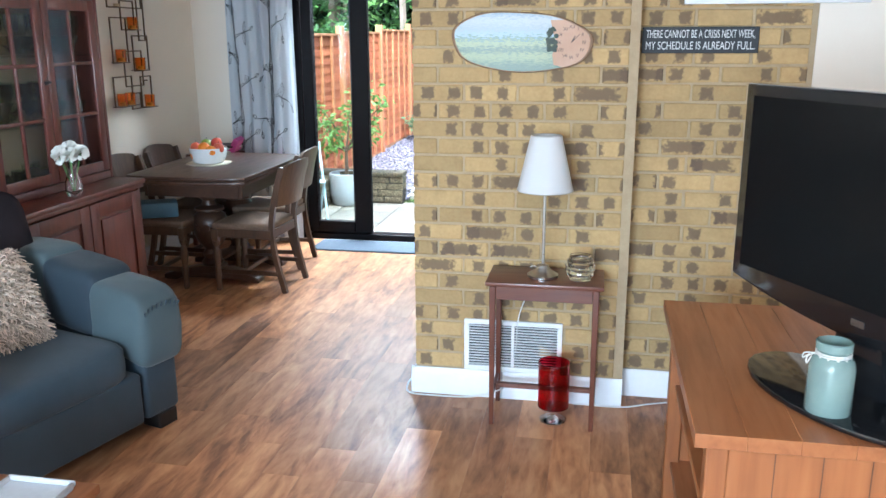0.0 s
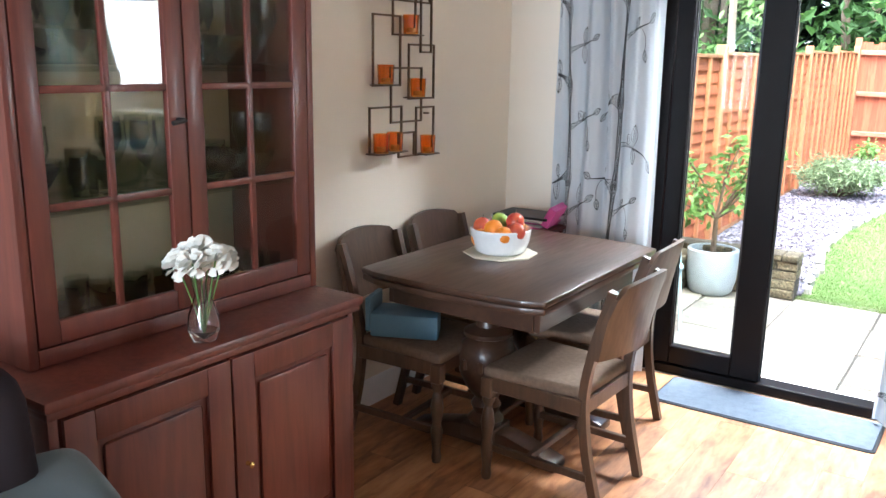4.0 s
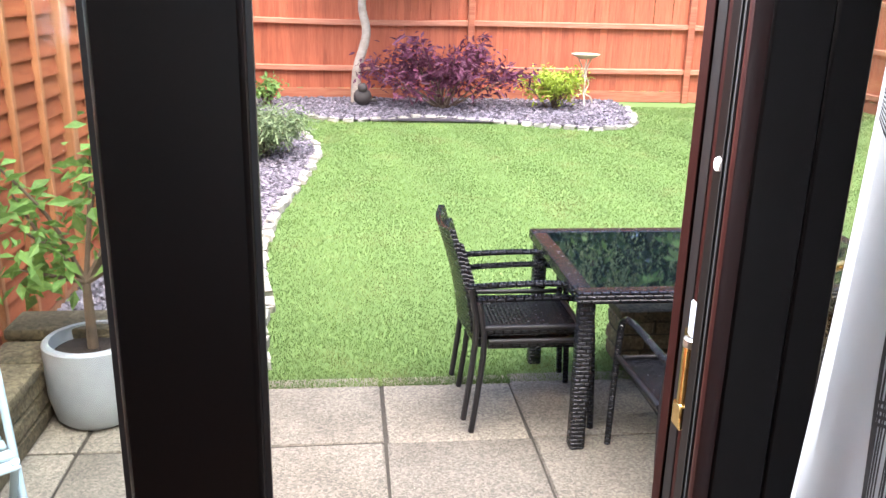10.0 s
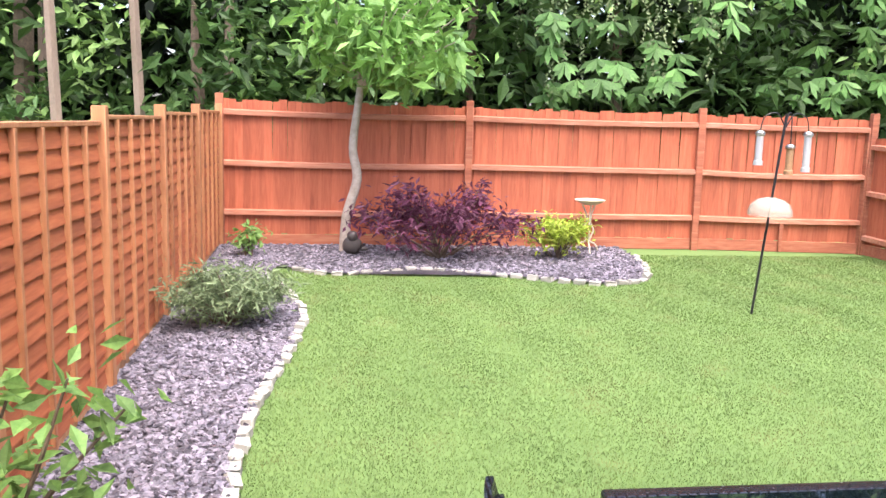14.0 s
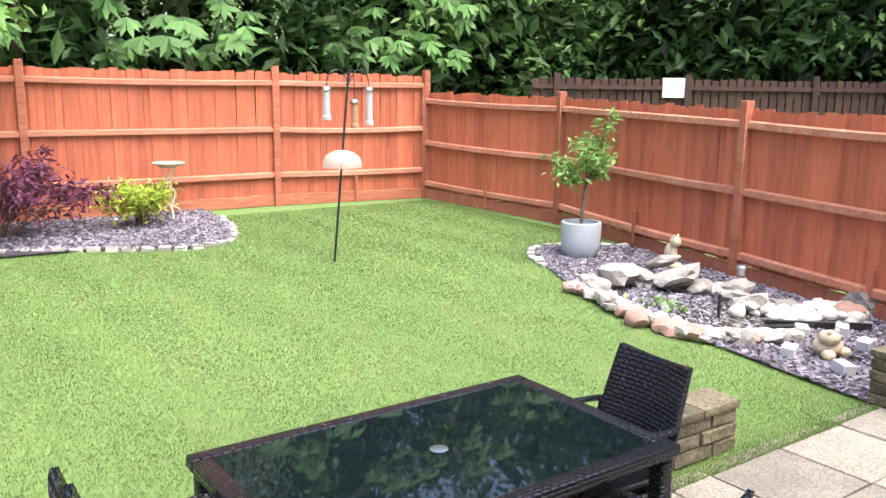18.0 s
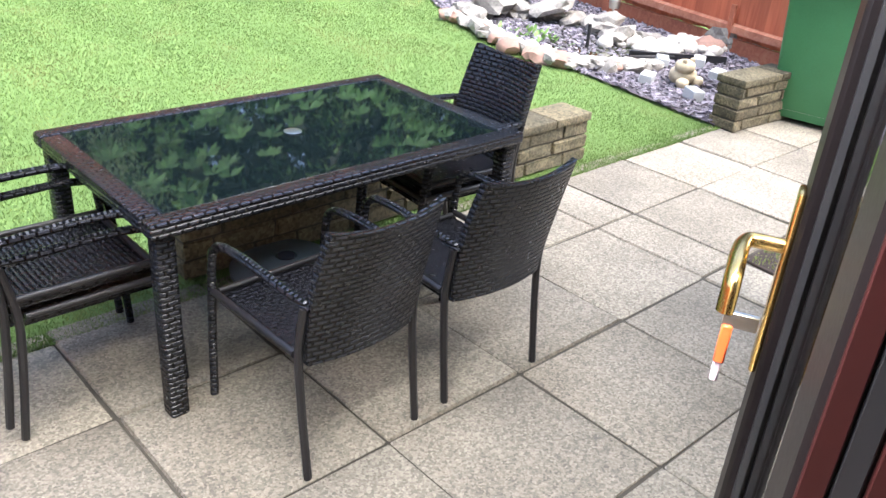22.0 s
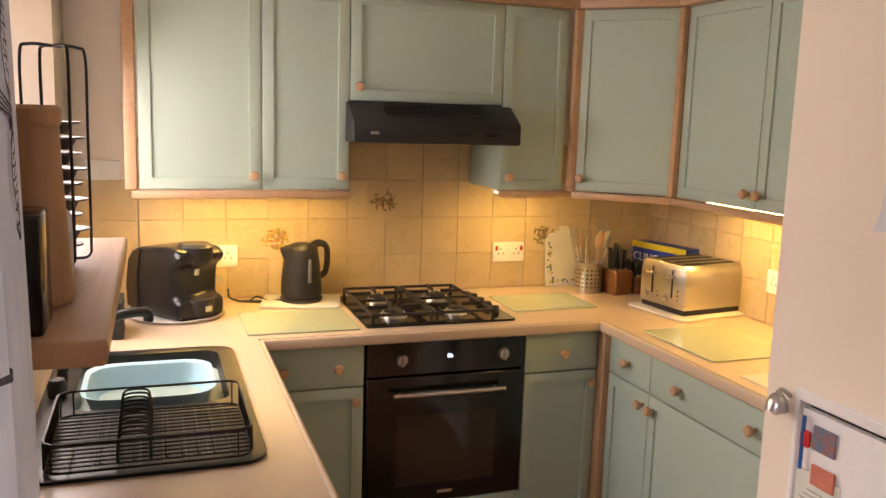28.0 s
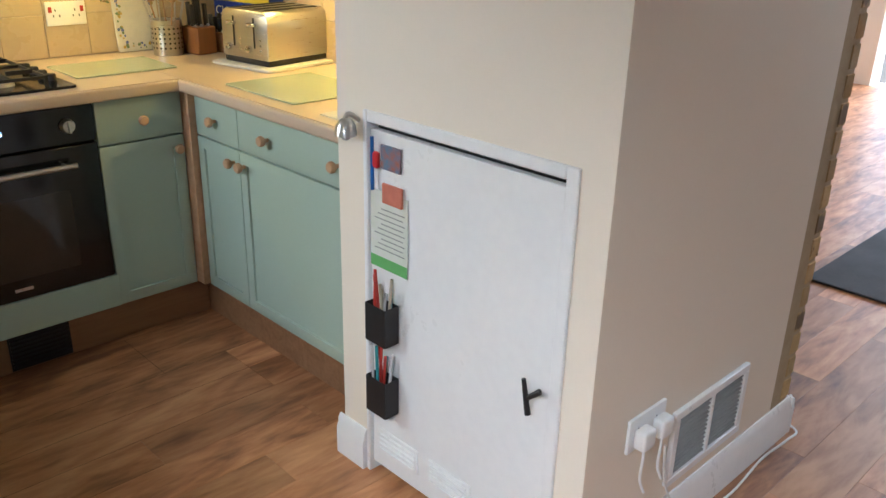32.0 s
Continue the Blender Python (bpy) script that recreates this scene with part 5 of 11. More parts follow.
# ---- dining corner ----
def dining_table(x0, y0, x1, y1, top):
    cx, cy = (x0 + x1) / 2, (y0 + y1) / 2
    th = thing("dining_table", cx, cy, 0, label="dark oak draw-leaf dining table with bulbous turned legs", category="table")
    w, l = (x1 - x0) / 2, (y1 - y0) / 2

    def outline(inset, bow):
        n, out = 10, []
        for s, flip in ((-1, 1), (1, -1)):
            for i in range(n + 1):
                t = -1 + 2 * i / n
                out.append((flip * t * (w - inset), s * (l - inset + bow * (1 - t * t) - 0.02 * max(0, abs(t) - 0.85) / 0.15)))
        return out

    part("tabletop", prism(B(), outline(0, 0.03), top - 0.024, top, 0.006, 2), DARKOAK, th, "polished dark oak top")
    part("draw_leaf", prism(B(), outline(0.004, 0.03), top - 0.052, top - 0.027, 0.005, 2), DARKOAK, th)
    for s in (-1, 1):
        part("apron", box(B(), s * (w - 0.09), -l + 0.11, top - 0.15, s * (w - 0.065), l - 0.11, top - 0.053, 0.003), DARKOAK, th)
        part("apron", box(B(), -w + 0.09, s * (l - 0.13), top - 0.15, w - 0.09, s * (l - 0.105), top - 0.053, 0.003), DARKOAK, th)
    for s in (-1, 1):
        y = s * (l - 0.32)
        leg = part("pedestal", lathe(B(), [(0.06, 0.10), (0.075, 0.13), (0.05, 0.16), (0.062, 0.19), (0.045, 0.22), (0.085, 0.27), (0.112, 0.33), (0.118, 0.40), (0.105, 0.45), (0.075, 0.475), (0.098, 0.485), (0.098, 0.50), (0.05, 0.52), (0.042, 0.55), (0.07, 0.575), (0.06, 0.6), (0.06, top - 0.14)], 20, (0, y, 0)), DARKOAK, th, "bulbous carved oak leg")
        for k in range(10):
            a = 6.283 * k / 10
            tube(B_ := B(), [(0.117 * math.cos(a), y + 0.117 * math.sin(a), z) for z in (0.36, 0.40)] , 0.012, 6)
            part("carving", B_, DARKOAK, leg)
        part("foot_block", box(B(), -0.075, y - 0.075, 0.055, 0.075, y + 0.075, 0.11, 0.008, 2), DARKOAK, th)
        bm = B()
        prism(bm, [(-0.34, 0.0), (-0.34, 0.035), (-0.26, 0.06), (-0.12, 0.095), (0.12, 0.095), (0.26, 0.06), (0.34, 0.035), (0.34, 0.0), (0.25, 0.0), (0.2, 0.02), (-0.2, 0.02), (-0.25, 0.0)], -0.05, 0.05, 0.008, 2)
        moved(bm, pose(0, y, 0, 90, 0, 0))
        part("sledge_foot", bm, DARKOAK, th)
        part("bearer", box(B(), -w + 0.09, y - 0.04, top - 0.16, w - 0.09, y + 0.04, top - 0.125, 0.003), DARKOAK, th)
    part("stretcher", box(B(), -0.045, -l + 0.34, 0.115, 0.045, l - 0.34, 0.14, 0.005), DARKOAK, th)
    return th


def dining_chair():
    """A chair that faces +y, with its origin at the seat's middle on the floor."""
    th = thing("dining_chair", label="brown oak dining chair with a woven drop-in seat", category="chair", group="chairs round the dining table")
    w, d, sh = 0.205, 0.20, 0.46
    for s in (-1, 1):
        bm = B()
        pts = [(s * 0.175, -d - 0.07, 0), (s * 0.178, -d - 0.015, 0.25), (s * 0.18, -d, 0.46), (s * 0.185, -d - 0.035, 0.66), (s * 0.19, -d - 0.09, 0.86)]
        tube(bm, curve(pts, 5), 0.022, 4)
        part("back_leg", bm, CHAIRWOOD, th)
        bm = lathe(B(), [(0.016, 0.0), (0.02, 0.02), (0.016, 0.05), (0.022, 0.11), (0.024, 0.14), (0.017, 0.17), (0.027, 0.24), (0.02, 0.29), (0.014, 0.31), (0.024, 0.33), (0.024, 0.35)], 12, (s * 0.195, d - 0.02, 0))
        part("front_leg", bm, CHAIRWOOD, th, "turned front leg")
        part("leg_block", box(B(), s * 0.195 - 0.022, d - 0.042, 0.35, s * 0.195 + 0.022, d + 0.002, 0.43, 0.003), CHAIRWOOD, th)
        part("side_rail", box(B(), s * 0.19 - 0.012, -d, 0.375, s * 0.19 + 0.012, d - 0.03, 0.435, 0.003), CHAIRWOOD, th)
        part("side_stretcher", box(B(), s * 0.185 - 0.01, -d - 0.03, 0.12, s * 0.185 + 0.01, d - 0.03, 0.15, 0.003), CHAIRWOOD, th)
    part("front_rail", box(B(), -0.19, d - 0.035, 0.375, 0.19, d - 0.008, 0.435, 0.003), CHAIRWOOD, th)
    part("back_rail", box(B(), -0.175, -d - 0.01, 0.375, 0.175, -d + 0.015, 0.435, 0.003), CHAIRWOOD, th)
    part("cross_stretcher", box(B(), -0.185, 0.0, 0.125, 0.185, 0.022, 0.15, 0.003), CHAIRWOOD, th)
    seat = mat("brown_woven_seat", (0.19, 0.125, 0.082), (0.12, 0.078, 0.052), scale=60, rough=0.85, bump=0.6, bscale=220)
    bm = B()
    prism(bm, [(-0.185, -d), (0.185, -d), (0.212, d), (-0.212, d)], 0.428, 0.475, 0.018, 3)
    part("seat", bm, seat, th, "brown woven drop-in seat")
    bm = B()
    n = 10
    front, back = [], []
    for i in range(n + 1):
        t = -1 + 2 * i / n
        bow = -0.045 * (1 - t * t)
        top = 0.895 - 0.03 * t * t - (0.03 if abs(t) == 1 else 0)
        for lst, off in ((front, 0.0), (back, -0.02)):
            lst.append((bm.verts.new((t * 0.205, -0.235 + bow + off, 0.60)), bm.verts.new((t * 0.212, -0.262 + bow + off, 0.75)), bm.verts.new((t * 0.205, -0.292 + bow + off, top))))
    for i in range(n):
        for a, b in ((0, 1), (1, 2)):
            bm.faces.new((front[i][a], front[i + 1][a], front[i + 1][b], front[i][b]))
            bm.faces.new((back[i + 1][a], back[i][a], back[i][b], back[i + 1][b]))
        bm.faces.new((front[i][2], front[i + 1][2], back[i + 1][2], back[i][2]))
        bm.faces.new((front[i + 1][0], front[i][0], back[i][0], back[i + 1][0]))
    for i in (0, n):
        f, k = front[i], back[i]
        for a, b in ((0, 1), (1, 2)):
            bm.faces.new((f[a], f[b], k[b], k[a]))
    bmesh.ops.recalc_face_normals(bm, faces=bm.faces)
    part("backrest", bm, CHAIRWOOD, th, "curved plywood backrest")
    # a low seat, as on chairs of that age
    for ob in th.children_recursive:
        ob.data.transform(Matrix.Diagonal((1, 1, 0.945, 1)))
    return th


TX0, TX1, TY0, TY1 = -2.41, -1.61, 4.76, 5.84
dining_table(TX0, TY0, TX1, TY1, 0.755)
_chair = dining_chair()
_chair.matrix_basis = pose(-1.68, 5.045, 0, 0, 0, 88)
copy_thing(_chair, pose(-1.79, 5.575, 0, 0, 0, 92))
copy_thing(_chair, pose(-2.28, 5.04, 0, 0, 0, -88))
copy_thing(_chair, pose(-2.29, 5.53, 0, 0, 0, -92))


def fruit_bowl(x, y, z):
    base = thing("table_mat", x, y, z, 10, label="cream octagonal table mat on the dining table", category="mat")
    part("mat_board", prism(B(), [(0.155 * math.cos(radians(22.5 + 45 * k)), 0.155 * math.sin(radians(22.5 + 45 * k))) for k in range(8)], 0, 0.006, 0.001), mat("cream_mat", (0.66, 0.60, 0.48), scale=20, rough=0.6), base)
    th = thing("fruit_bowl", x, y, z + 0.006, label="white bowl full of apples and oranges", category="bowl")
    ceramic = mat("white_glazed_ceramic", (0.80, 0.80, 0.80), scale=4, rough=0.2, rvar=0.05)
    part("bowl", lathe(B(), [(0.02, 0.004), (0.088, 0.0), (0.104, 0.01), (0.120, 0.05), (0.128, 0.100), (0.125, 0.105), (0.120, 0.100), (0.112, 0.05), (0.094, 0.015), (0.01, 0.012)], 36), ceramic, th)
    r = random.Random(3)
    kinds = {
        "orange": mat("orange_peel", (0.78, 0.26, 0.02), (0.72, 0.2, 0.015), scale=20, rough=0.45, bump=0.5, bscale=260),
        "red_apple": mat("red_apple_skin", (0.42, 0.028, 0.035), (0.55, 0.14, 0.05), scale=9, rough=0.3, stretch=(1, 1, 0.4)),
        "green_apple": mat("green_apple_skin", (0.26, 0.42, 0.06), (0.36, 0.46, 0.10), scale=9, rough=0.3),
    }
    spots = [("orange", 0.0, -0.06, 0.105), ("red_apple", -0.085, -0.01, 0.10), ("green_apple", -0.04, 0.06, 0.115), ("red_apple", 0.05, 0.03, 0.13), ("red_apple", 0.09, -0.03, 0.10), ("orange", 0.055, -0.07, 0.085), ("orange", 0.02, 0.085, 0.10), ("orange", 0.0, 0.0, 0.06), ("orange", -0.06, -0.06, 0.06), ("red_apple", 0.06, 0.05, 0.06)]
    for kind, fx, fy, fz in spots:
        rr = 0.04 if kind == "orange" else 0.038
        prof = [(0.004, rr * 0.86), (rr * 0.3, rr * 0.98)] + [(rr * math.cos(radians(a)), rr * math.sin(radians(a))) for a in range(65, -75, -14)] + [(0.004, -rr * 0.9)]
        bm = lathe(B(), prof[::-1], 18)
        moved(bm, pose(fx, fy, fz, r.uniform(-40, 40), r.uniform(-40, 40), 0))
        f = part(kind, bm, kinds[kind], th)
        if kind != "orange":
            rod(s := B(), (fx, fy, fz + rr * 0.8), (fx + 0.004, fy, fz + rr + 0.012), 0.0015, seg=6)
            part("stalk", s, DARKBARK, f)


fruit_bowl(-2.1, 5.31, 0.756)


def wall_sconce():
    """Overlapping wire rectangles with shelves for tea lights."""
    x = XL + 0.035
    th = thing("candle_sconce", XL, 5.33, 1.09, label="bronze wire wall sconce of overlapping rectangles with amber glasses", category="wall sconce")
    bronze = mat("bronze_wire", (0.17, 0.11, 0.06), (0.11, 0.07, 0.04), scale=30, rough=0.45, metal=0.8)
    Y, Z = 5.33, 1.09
    rects = [(5.112, 1.785, 5.525, 1.90), (5.251, 1.642, 5.412, 1.828), (5.445, 1.572, 5.525, 1.916), (5.125, 1.43, 5.311, 1.719), (5.366, 1.37, 5.556, 1.603), (5.232, 1.272, 5.453, 1.503), (5.102, 1.145, 5.322, 1.338), (5.295, 1.118, 5.408, 1.222), (5.416, 1.118, 5.55, 1.33)]
    for k, (y0, z0, y1, z1) in enumerate(rects):
        bm = B()
        xx = 0.03 + 0.006 * (k % 3)
        for a, b in (((y0, z0), (y1, z0)), ((y1, z0), (y1, z1)), ((y1, z1), (y0, z1)), ((y0, z1), (y0, z0))):
            p, q = (xx, a[0] - Y, a[1] - Z), (xx, b[0] - Y, b[1] - Z)
            box(bm, xx - 0.004, min(p[1], q[1]) - 0.004, min(p[2], q[2]) - 0.004, xx + 0.004, max(p[1], q[1]) + 0.004, max(p[2], q[2]) + 0.004)
        part("wire_rectangle", bm, bronze, th)
    for y, z in ((5.15, 1.9), (5.53, 1.30)):
        rod(bm := B(), (0, y - Y, z - Z), (0.03, y - Y, z - Z), 0.004)
        part("wall_stud", bm, bronze, th)
    amber = glass("amber_glass", (0.95, 0.42, 0.05))
    wax = mat("candle_wax", (0.7, 0.55, 0.35), rough=0.5)
    for y, z, cup in ((5.175, 1.787, False), (5.345, 1.645, True), (5.17, 1.436, True), (5.40, 1.378, True), (5.14, 1.150, True), (5.235, 1.152, True), (5.48, 1.124, True)):
        bm = box(B(), 0.02, y - Y - 0.055, z - Z - 0.006, 0.095, y - Y + 0.055, z - Z, 0.002)
        sh = part("shelf", bm, bronze, th)
        if cup:
            bm = lathe(B(), [(0.033, 0.0), (0.036, 0.08), (0.033, 0.08), (0.030, 0.006), (0.001, 0.006)], 20, (0.062, y - Y, z - Z + 0.001))
            part("candle_glass", bm, amber, sh, "amber glass tea-light holder")
            part("tea_light", lathe(B(), [(0.001, 0.007), (0.02, 0.007), (0.02, 0.025), (0.001, 0.024)], 14, (0.062, y - Y, z - Z + 0.001)), wax, sh)
        else:
            part("tea_light", lathe(B(), [(0.001, 0.0), (0.02, 0.0), (0.02, 0.018), (0.001, 0.017)], 14, (0.06, y - Y, z - Z + 0.001)), wax, sh)


wall_sconce()


# ---- curtains ----
def curtain(name, x0, x1, z0, z1, y, folds, amp, label, seed, spread=0.0, curl=0.0, flare=0.0):
    """A hanging cloth in folds, with a printed pattern of birch stems and branches lying on it."""
    r = random.Random(seed)
    ph = [r.uniform(0, 6.28) for _ in range(4)]
    wid = x1 - x0

    def at(u, v, out=0.0):
        k = 6.2832 * folds * (u + 0.02 * math.sin(5 * v + ph[0]))
        a = amp * (0.65 + 0.35 * math.sin(3.1 * u * folds / 2 + ph[1])) * min(1.4, max(0.7, 1 + flare * (0.6 - v))) * (1 + flare * (0.42 - 0.95 * u))
        off = a * math.sin(k) + 0.25 * a * math.sin(2.3 * k + ph[2])
        squeeze = 1 + spread * (1 - v) ** 2
        xx = x0 + wid * (0.5 + (u - 0.5) * squeeze) + 0.012 * math.sin(k * 0.5 + 2 * v)
        return Vector((xx, y + off + 0.01 * math.sin(4 * v + ph[3]) - out + curl * max(0.0, 1 - u / 0.14) ** 2, z0 + (z1 - z0) * v))

    th = thing(name, (x0 + x1) / 2, y, z0, label=label, category="curtain")
    inv = Matrix.Translation((-(x0 + x1) / 2, -y, -z0))
    bm = B()
    grid(bm, folds * 16, 24, lambda u, v: inv @ at(u, v))
    ob = part("cloth", bm, CURTAIN, th)
    # the print, as thin strokes on the room side
    vs, fs = [], []

    def stroke(pts, w0, w1):
        fine = []
        for (u0, v0), (u1, v1) in zip(pts, pts[1:]):
            n = max(2, int(math.hypot((u1 - u0) * wid * 2.2, (v1 - v0) * (z1 - z0)) / 0.018))
            fine += [(u0 + (u1 - u0) * i / n, v0 + (v1 - v0) * i / n) for i in range(n)]
        fine.append(pts[-1])
        prev = None
        for i, (u, v) in enumerate(fine):
            if not (0.004 < u < 0.996 and 0.004 < v < 0.996):
                prev = None
                continue
            a, b = fine[max(0, i - 1)], fine[min(len(fine) - 1, i + 1)]
            du, dv = (b[0] - a[0]) * wid * 2.2, (b[1] - a[1]) * (z1 - z0)
            l = math.hypot(du, dv) or 1
            w = w0 + (w1 - w0) * i / len(fine)
            pu, pv = -dv / l * w / (wid * 2.2), du / l * w / (z1 - z0)
            k = len(vs)
            vs.append(inv @ at(min(1, max(0, u - pu)), v - pv, 0.0022))
            vs.append(inv @ at(min(1, max(0, u + pu)), v + pv, 0.0022))
            if prev is not None:
                fs.append((prev, prev + 1, k + 1, k))
            prev = k

    def leaf(u, v, ang, s):
        ca, sa = math.cos(ang), math.sin(ang)
        ku, kv = 1 / (wid * 2.2), 1 / (z1 - z0)
        pt = lambda a, b: (u + (a * ca - b * sa) * s * ku, v + (a * sa + b * ca) * s * kv)  # noqa: E731
        up = [pt(t, 0.24 * math.sin(3.14 * t)) for t in (0, 0.1, 0.22, 0.36, 0.5, 0.64, 0.78, 0.9, 1)]
        dn = [pt(t, -0.24 * math.sin(3.14 * t)) for t in (0, 0.1, 0.22, 0.36, 0.5, 0.64, 0.78, 0.9, 1)]
        stroke(up, 0.0016, 0.0016)
        stroke(dn, 0.0016, 0.0016)
        stroke([pt(0, 0), pt(1, 0)], 0.0012, 0.0012)
        for t in (0.12, 0.24, 0.36, 0.48, 0.6, 0.72, 0.84):
            stroke([pt(t, 0), pt(t + 0.1, 0.2 * math.sin(3.14 * t))], 0.001, 0.0008)
            stroke([pt(t, 0), pt(t + 0.1, -0.2 * math.sin(3.14 * t))], 0.001, 0.0008)

    def arc(p0, p1, p2, n=12):
        return [tuple((1 - t) ** 2 * a + 2 * t * (1 - t) * b + t * t * c for a, b, c in zip(p0, p1, p2)) for t in (i / n for i in range(n + 1))]

    ku, kv = 1 / (wid * 2.2), 1 / (z1 - z0)
    cols = max(2, int(wid * 2.2 / 0.42))
    for c in range(cols):
        u0 = (c + 0.26 + r.uniform(-0.06, 0.06)) / cols
        half = (0.017 if c % 2 == 0 else 0.011) * ku
        p1, p2, p3 = (r.uniform(0, 6.28) for _ in range(3))
        joints = [(k + r.uniform(0.25, 0.75)) / 10 for k in range(10)]

        def mid(v):
            return u0 + ku * (0.034 * math.sin(3.6 * v + p1) + 0.012 * math.sin(12 * v + p2))

        def wide(v):
            # the stem swells where a branch leaves it
            swell = sum(math.exp(-(((v - j) / kv) / 0.045) ** 2) for j in joints[::2])
            return half * (1.2 - 0.4 * v + 0.22 * math.sin(17 * v + p3) + 0.12 * math.sin(41 * v + p1) + 1.1 * swell)

        lines = (-1, -0.86, -0.62, -0.4, -0.18, 0.06, 0.28, 0.5, 0.74, 0.9, 1)
        for i, side in enumerate(lines):
            edge = abs(side) == 1
            q1, q2 = r.uniform(0, 6.28), r.uniform(20, 34)
            v0 = 0.0
            while v0 < 1:
                v1 = 1.0 if edge else min(1.0, v0 + r.uniform(0.08, 0.3))
                n = max(3, int((v1 - v0) * 90))
                pts = []
                for k in range(n + 1):
                    v = v0 + (v1 - v0) * k / n
                    pts.append((mid(v) + wide(v) * (side + (0.0 if edge else 0.13 * math.sin(q2 * v + q1))), v))
                stroke(pts, 0.0022 if edge else 0.0015, 0.0022 if edge else 0.0011)
                v0 = v1 + (0.0 if edge else r.uniform(0.004, 0.03))
                if edge:
                    break
        for k in range(3):
            v = (k + r.uniform(0.2, 0.8)) / 3
            for o in range(4):
                stroke([(mid(v) - wide(v), v + o * 0.0035), (mid(v) + wide(v), v + o * 0.0035 + 0.001)], 0.0018, 0.0018)
        for v in joints[::2]:
            for sc in (1.0, 0.82, 0.62, 0.42, 0.18):
                stroke([(mid(v) + wide(v) * 0.72 * sc * math.cos(a), v + 0.034 * kv * sc * math.sin(a) + 0.006 * kv * math.cos(a)) for a in (j * 0.3927 for j in range(17))], 0.0012, 0.0012)
        for k, v in enumerate(joints):
            d = 1 if k % 2 else -1
            ln = r.uniform(0.16, 0.30)
            rise = r.choice((0.05, 0.03, 0.07, -0.06))
            ub = mid(v) + d * wide(v) * 0.95
            w0 = 0.024 if k % 2 == 0 else 0.009
            for o in ((-1, -0.75, -0.5, -0.25, 0, 0.25, 0.5, 0.75, 1) if k % 2 == 0 else (-1, -0.4, 0.3, 1)):
                p0 = (ub, v + o * w0 * kv * 1.5)
                pm = (ub + d * ln * (0.16 if k % 2 == 0 else 0.45) * ku, v + (0.035 + o * min(w0, 0.013) * 0.35) * kv)
                pe = (ub + d * ln * ku, v + (rise + o * 0.0012) * kv)
                stroke(arc(p0, pm, pe), 0.0017 if abs(o) == 1 else 0.001, 0.0010)
            at_mid = arc((ub, v), (ub + d * ln * 0.45 * ku, v + 0.035 * kv), (ub + d * ln * ku, v + rise * kv))
            kind = r.random()
            if kind < 0.65:
                for sg in (1, -1):
                    ang = 1.45 * sg
                    leaf(*at_mid[7], ang if d > 0 else 3.14 - ang, r.uniform(0.07, 0.125))
            else:
                leaf(*at_mid[6], 1.0 if d > 0 else 2.14, r.uniform(0.05, 0.08))
                uu, vv = at_mid[8]
                tip = (uu + d * 0.05 * ku, vv - 0.10 * kv)
                for o in (-0.002, 0.002):
                    stroke(arc((uu, vv), (uu + d * 0.06 * ku, vv - 0.01 * kv), (tip[0] + o * ku, tip[1])), 0.0014, 0.0009)
                leaf(*tip, -1.4, 0.06)
            end = at_mid[-1]
            if k % 4 == 1:
                # a small bird perched on the branch
                bu, bv = at_mid[5]
                ring = [(bu + (0.026 * math.cos(a) + 0.006 * math.cos(2 * a)) * ku, bv + (0.030 + 0.024 * math.sin(a)) * kv) for a in (j * 0.3927 for j in range(17))]
                stroke(ring, 0.0016, 0.0016)
                stroke([(bu + d * 0.026 * ku, bv + 0.036 * kv), (bu + d * 0.040 * ku, bv + 0.030 * kv), (bu + d * 0.026 * ku, bv + 0.026 * kv)], 0.0014, 0.0014)
                for q in (0.55, 0.3):
                    stroke([(bu + (0.026 * q * math.cos(a) - d * 0.006) * ku, bv + (0.028 + 0.024 * q * math.sin(a)) * kv) for a in (j * 0.524 for j in range(13))], 0.0012, 0.0012)
                for o in (-0.004, 0.004):
                    stroke([(bu + o * ku, bv + 0.006 * kv), (bu + o * ku, bv)], 0.0012, 0.0012)
            leaf(*end, (0.5 if rise > 0 else -0.9) if d > 0 else (2.64 if rise > 0 else 4.04), r.uniform(0.05, 0.085))
    pr = new("print", mesh_of("print", vs, fs, INK))
    pr.parent = th
    tagged(pr, "dark line print of birch stems, branches and leaves")
    bm = B()
    for i in range(folds + 1):
        u = min(0.985, max(0.015, i / folds))
        p = inv @ at(u, 1.0)
        tube(bm, [(p.x + 0.018 * math.cos(a), p.y - 0.0, p.z + 0.012 + 0.018 * math.sin(a)) for a in (k * 0.785 for k in range(8))], 0.002, 5, closed=True)
    part("rings", bm, BLACKMETAL, th)
    return th


def curtain_rail():
    th = thing("curtain_pole", -1.25, 6.2, 2.15, label="bronze curtain pole with leaf finials above the garden door", category="curtain pole")
    pole = mat("antique_bronze", (0.13, 0.085, 0.05), scale=20, rough=0.4, metal=0.7)
    rod(bm := B(), (-1.13, 0, 0), (1.13, 0, 0), 0.011, seg=12)
    part("pole", bm, pole, th)
    for s in (-1, 1):
        bm = B()
        for k in range(3):
            tube(bm, curve([(s * (1.13 + t * 0.1), 0.022 * math.sin(3.14 * t) * math.cos(2.1 * k + 4 * t), 0.022 * math.sin(3.14 * t) * math.sin(2.1 * k + 4 * t)) for t in (0, 0.25, 0.5, 0.75, 1)], 3), 0.004, 6)
        part("finial", bm, pole, th)
        rod(bm := B(), (s * 1.02, 0, 0), (s * 1.02, YB - 6.2, 0.0), 0.008)
        part("bracket", bm, pole, th)


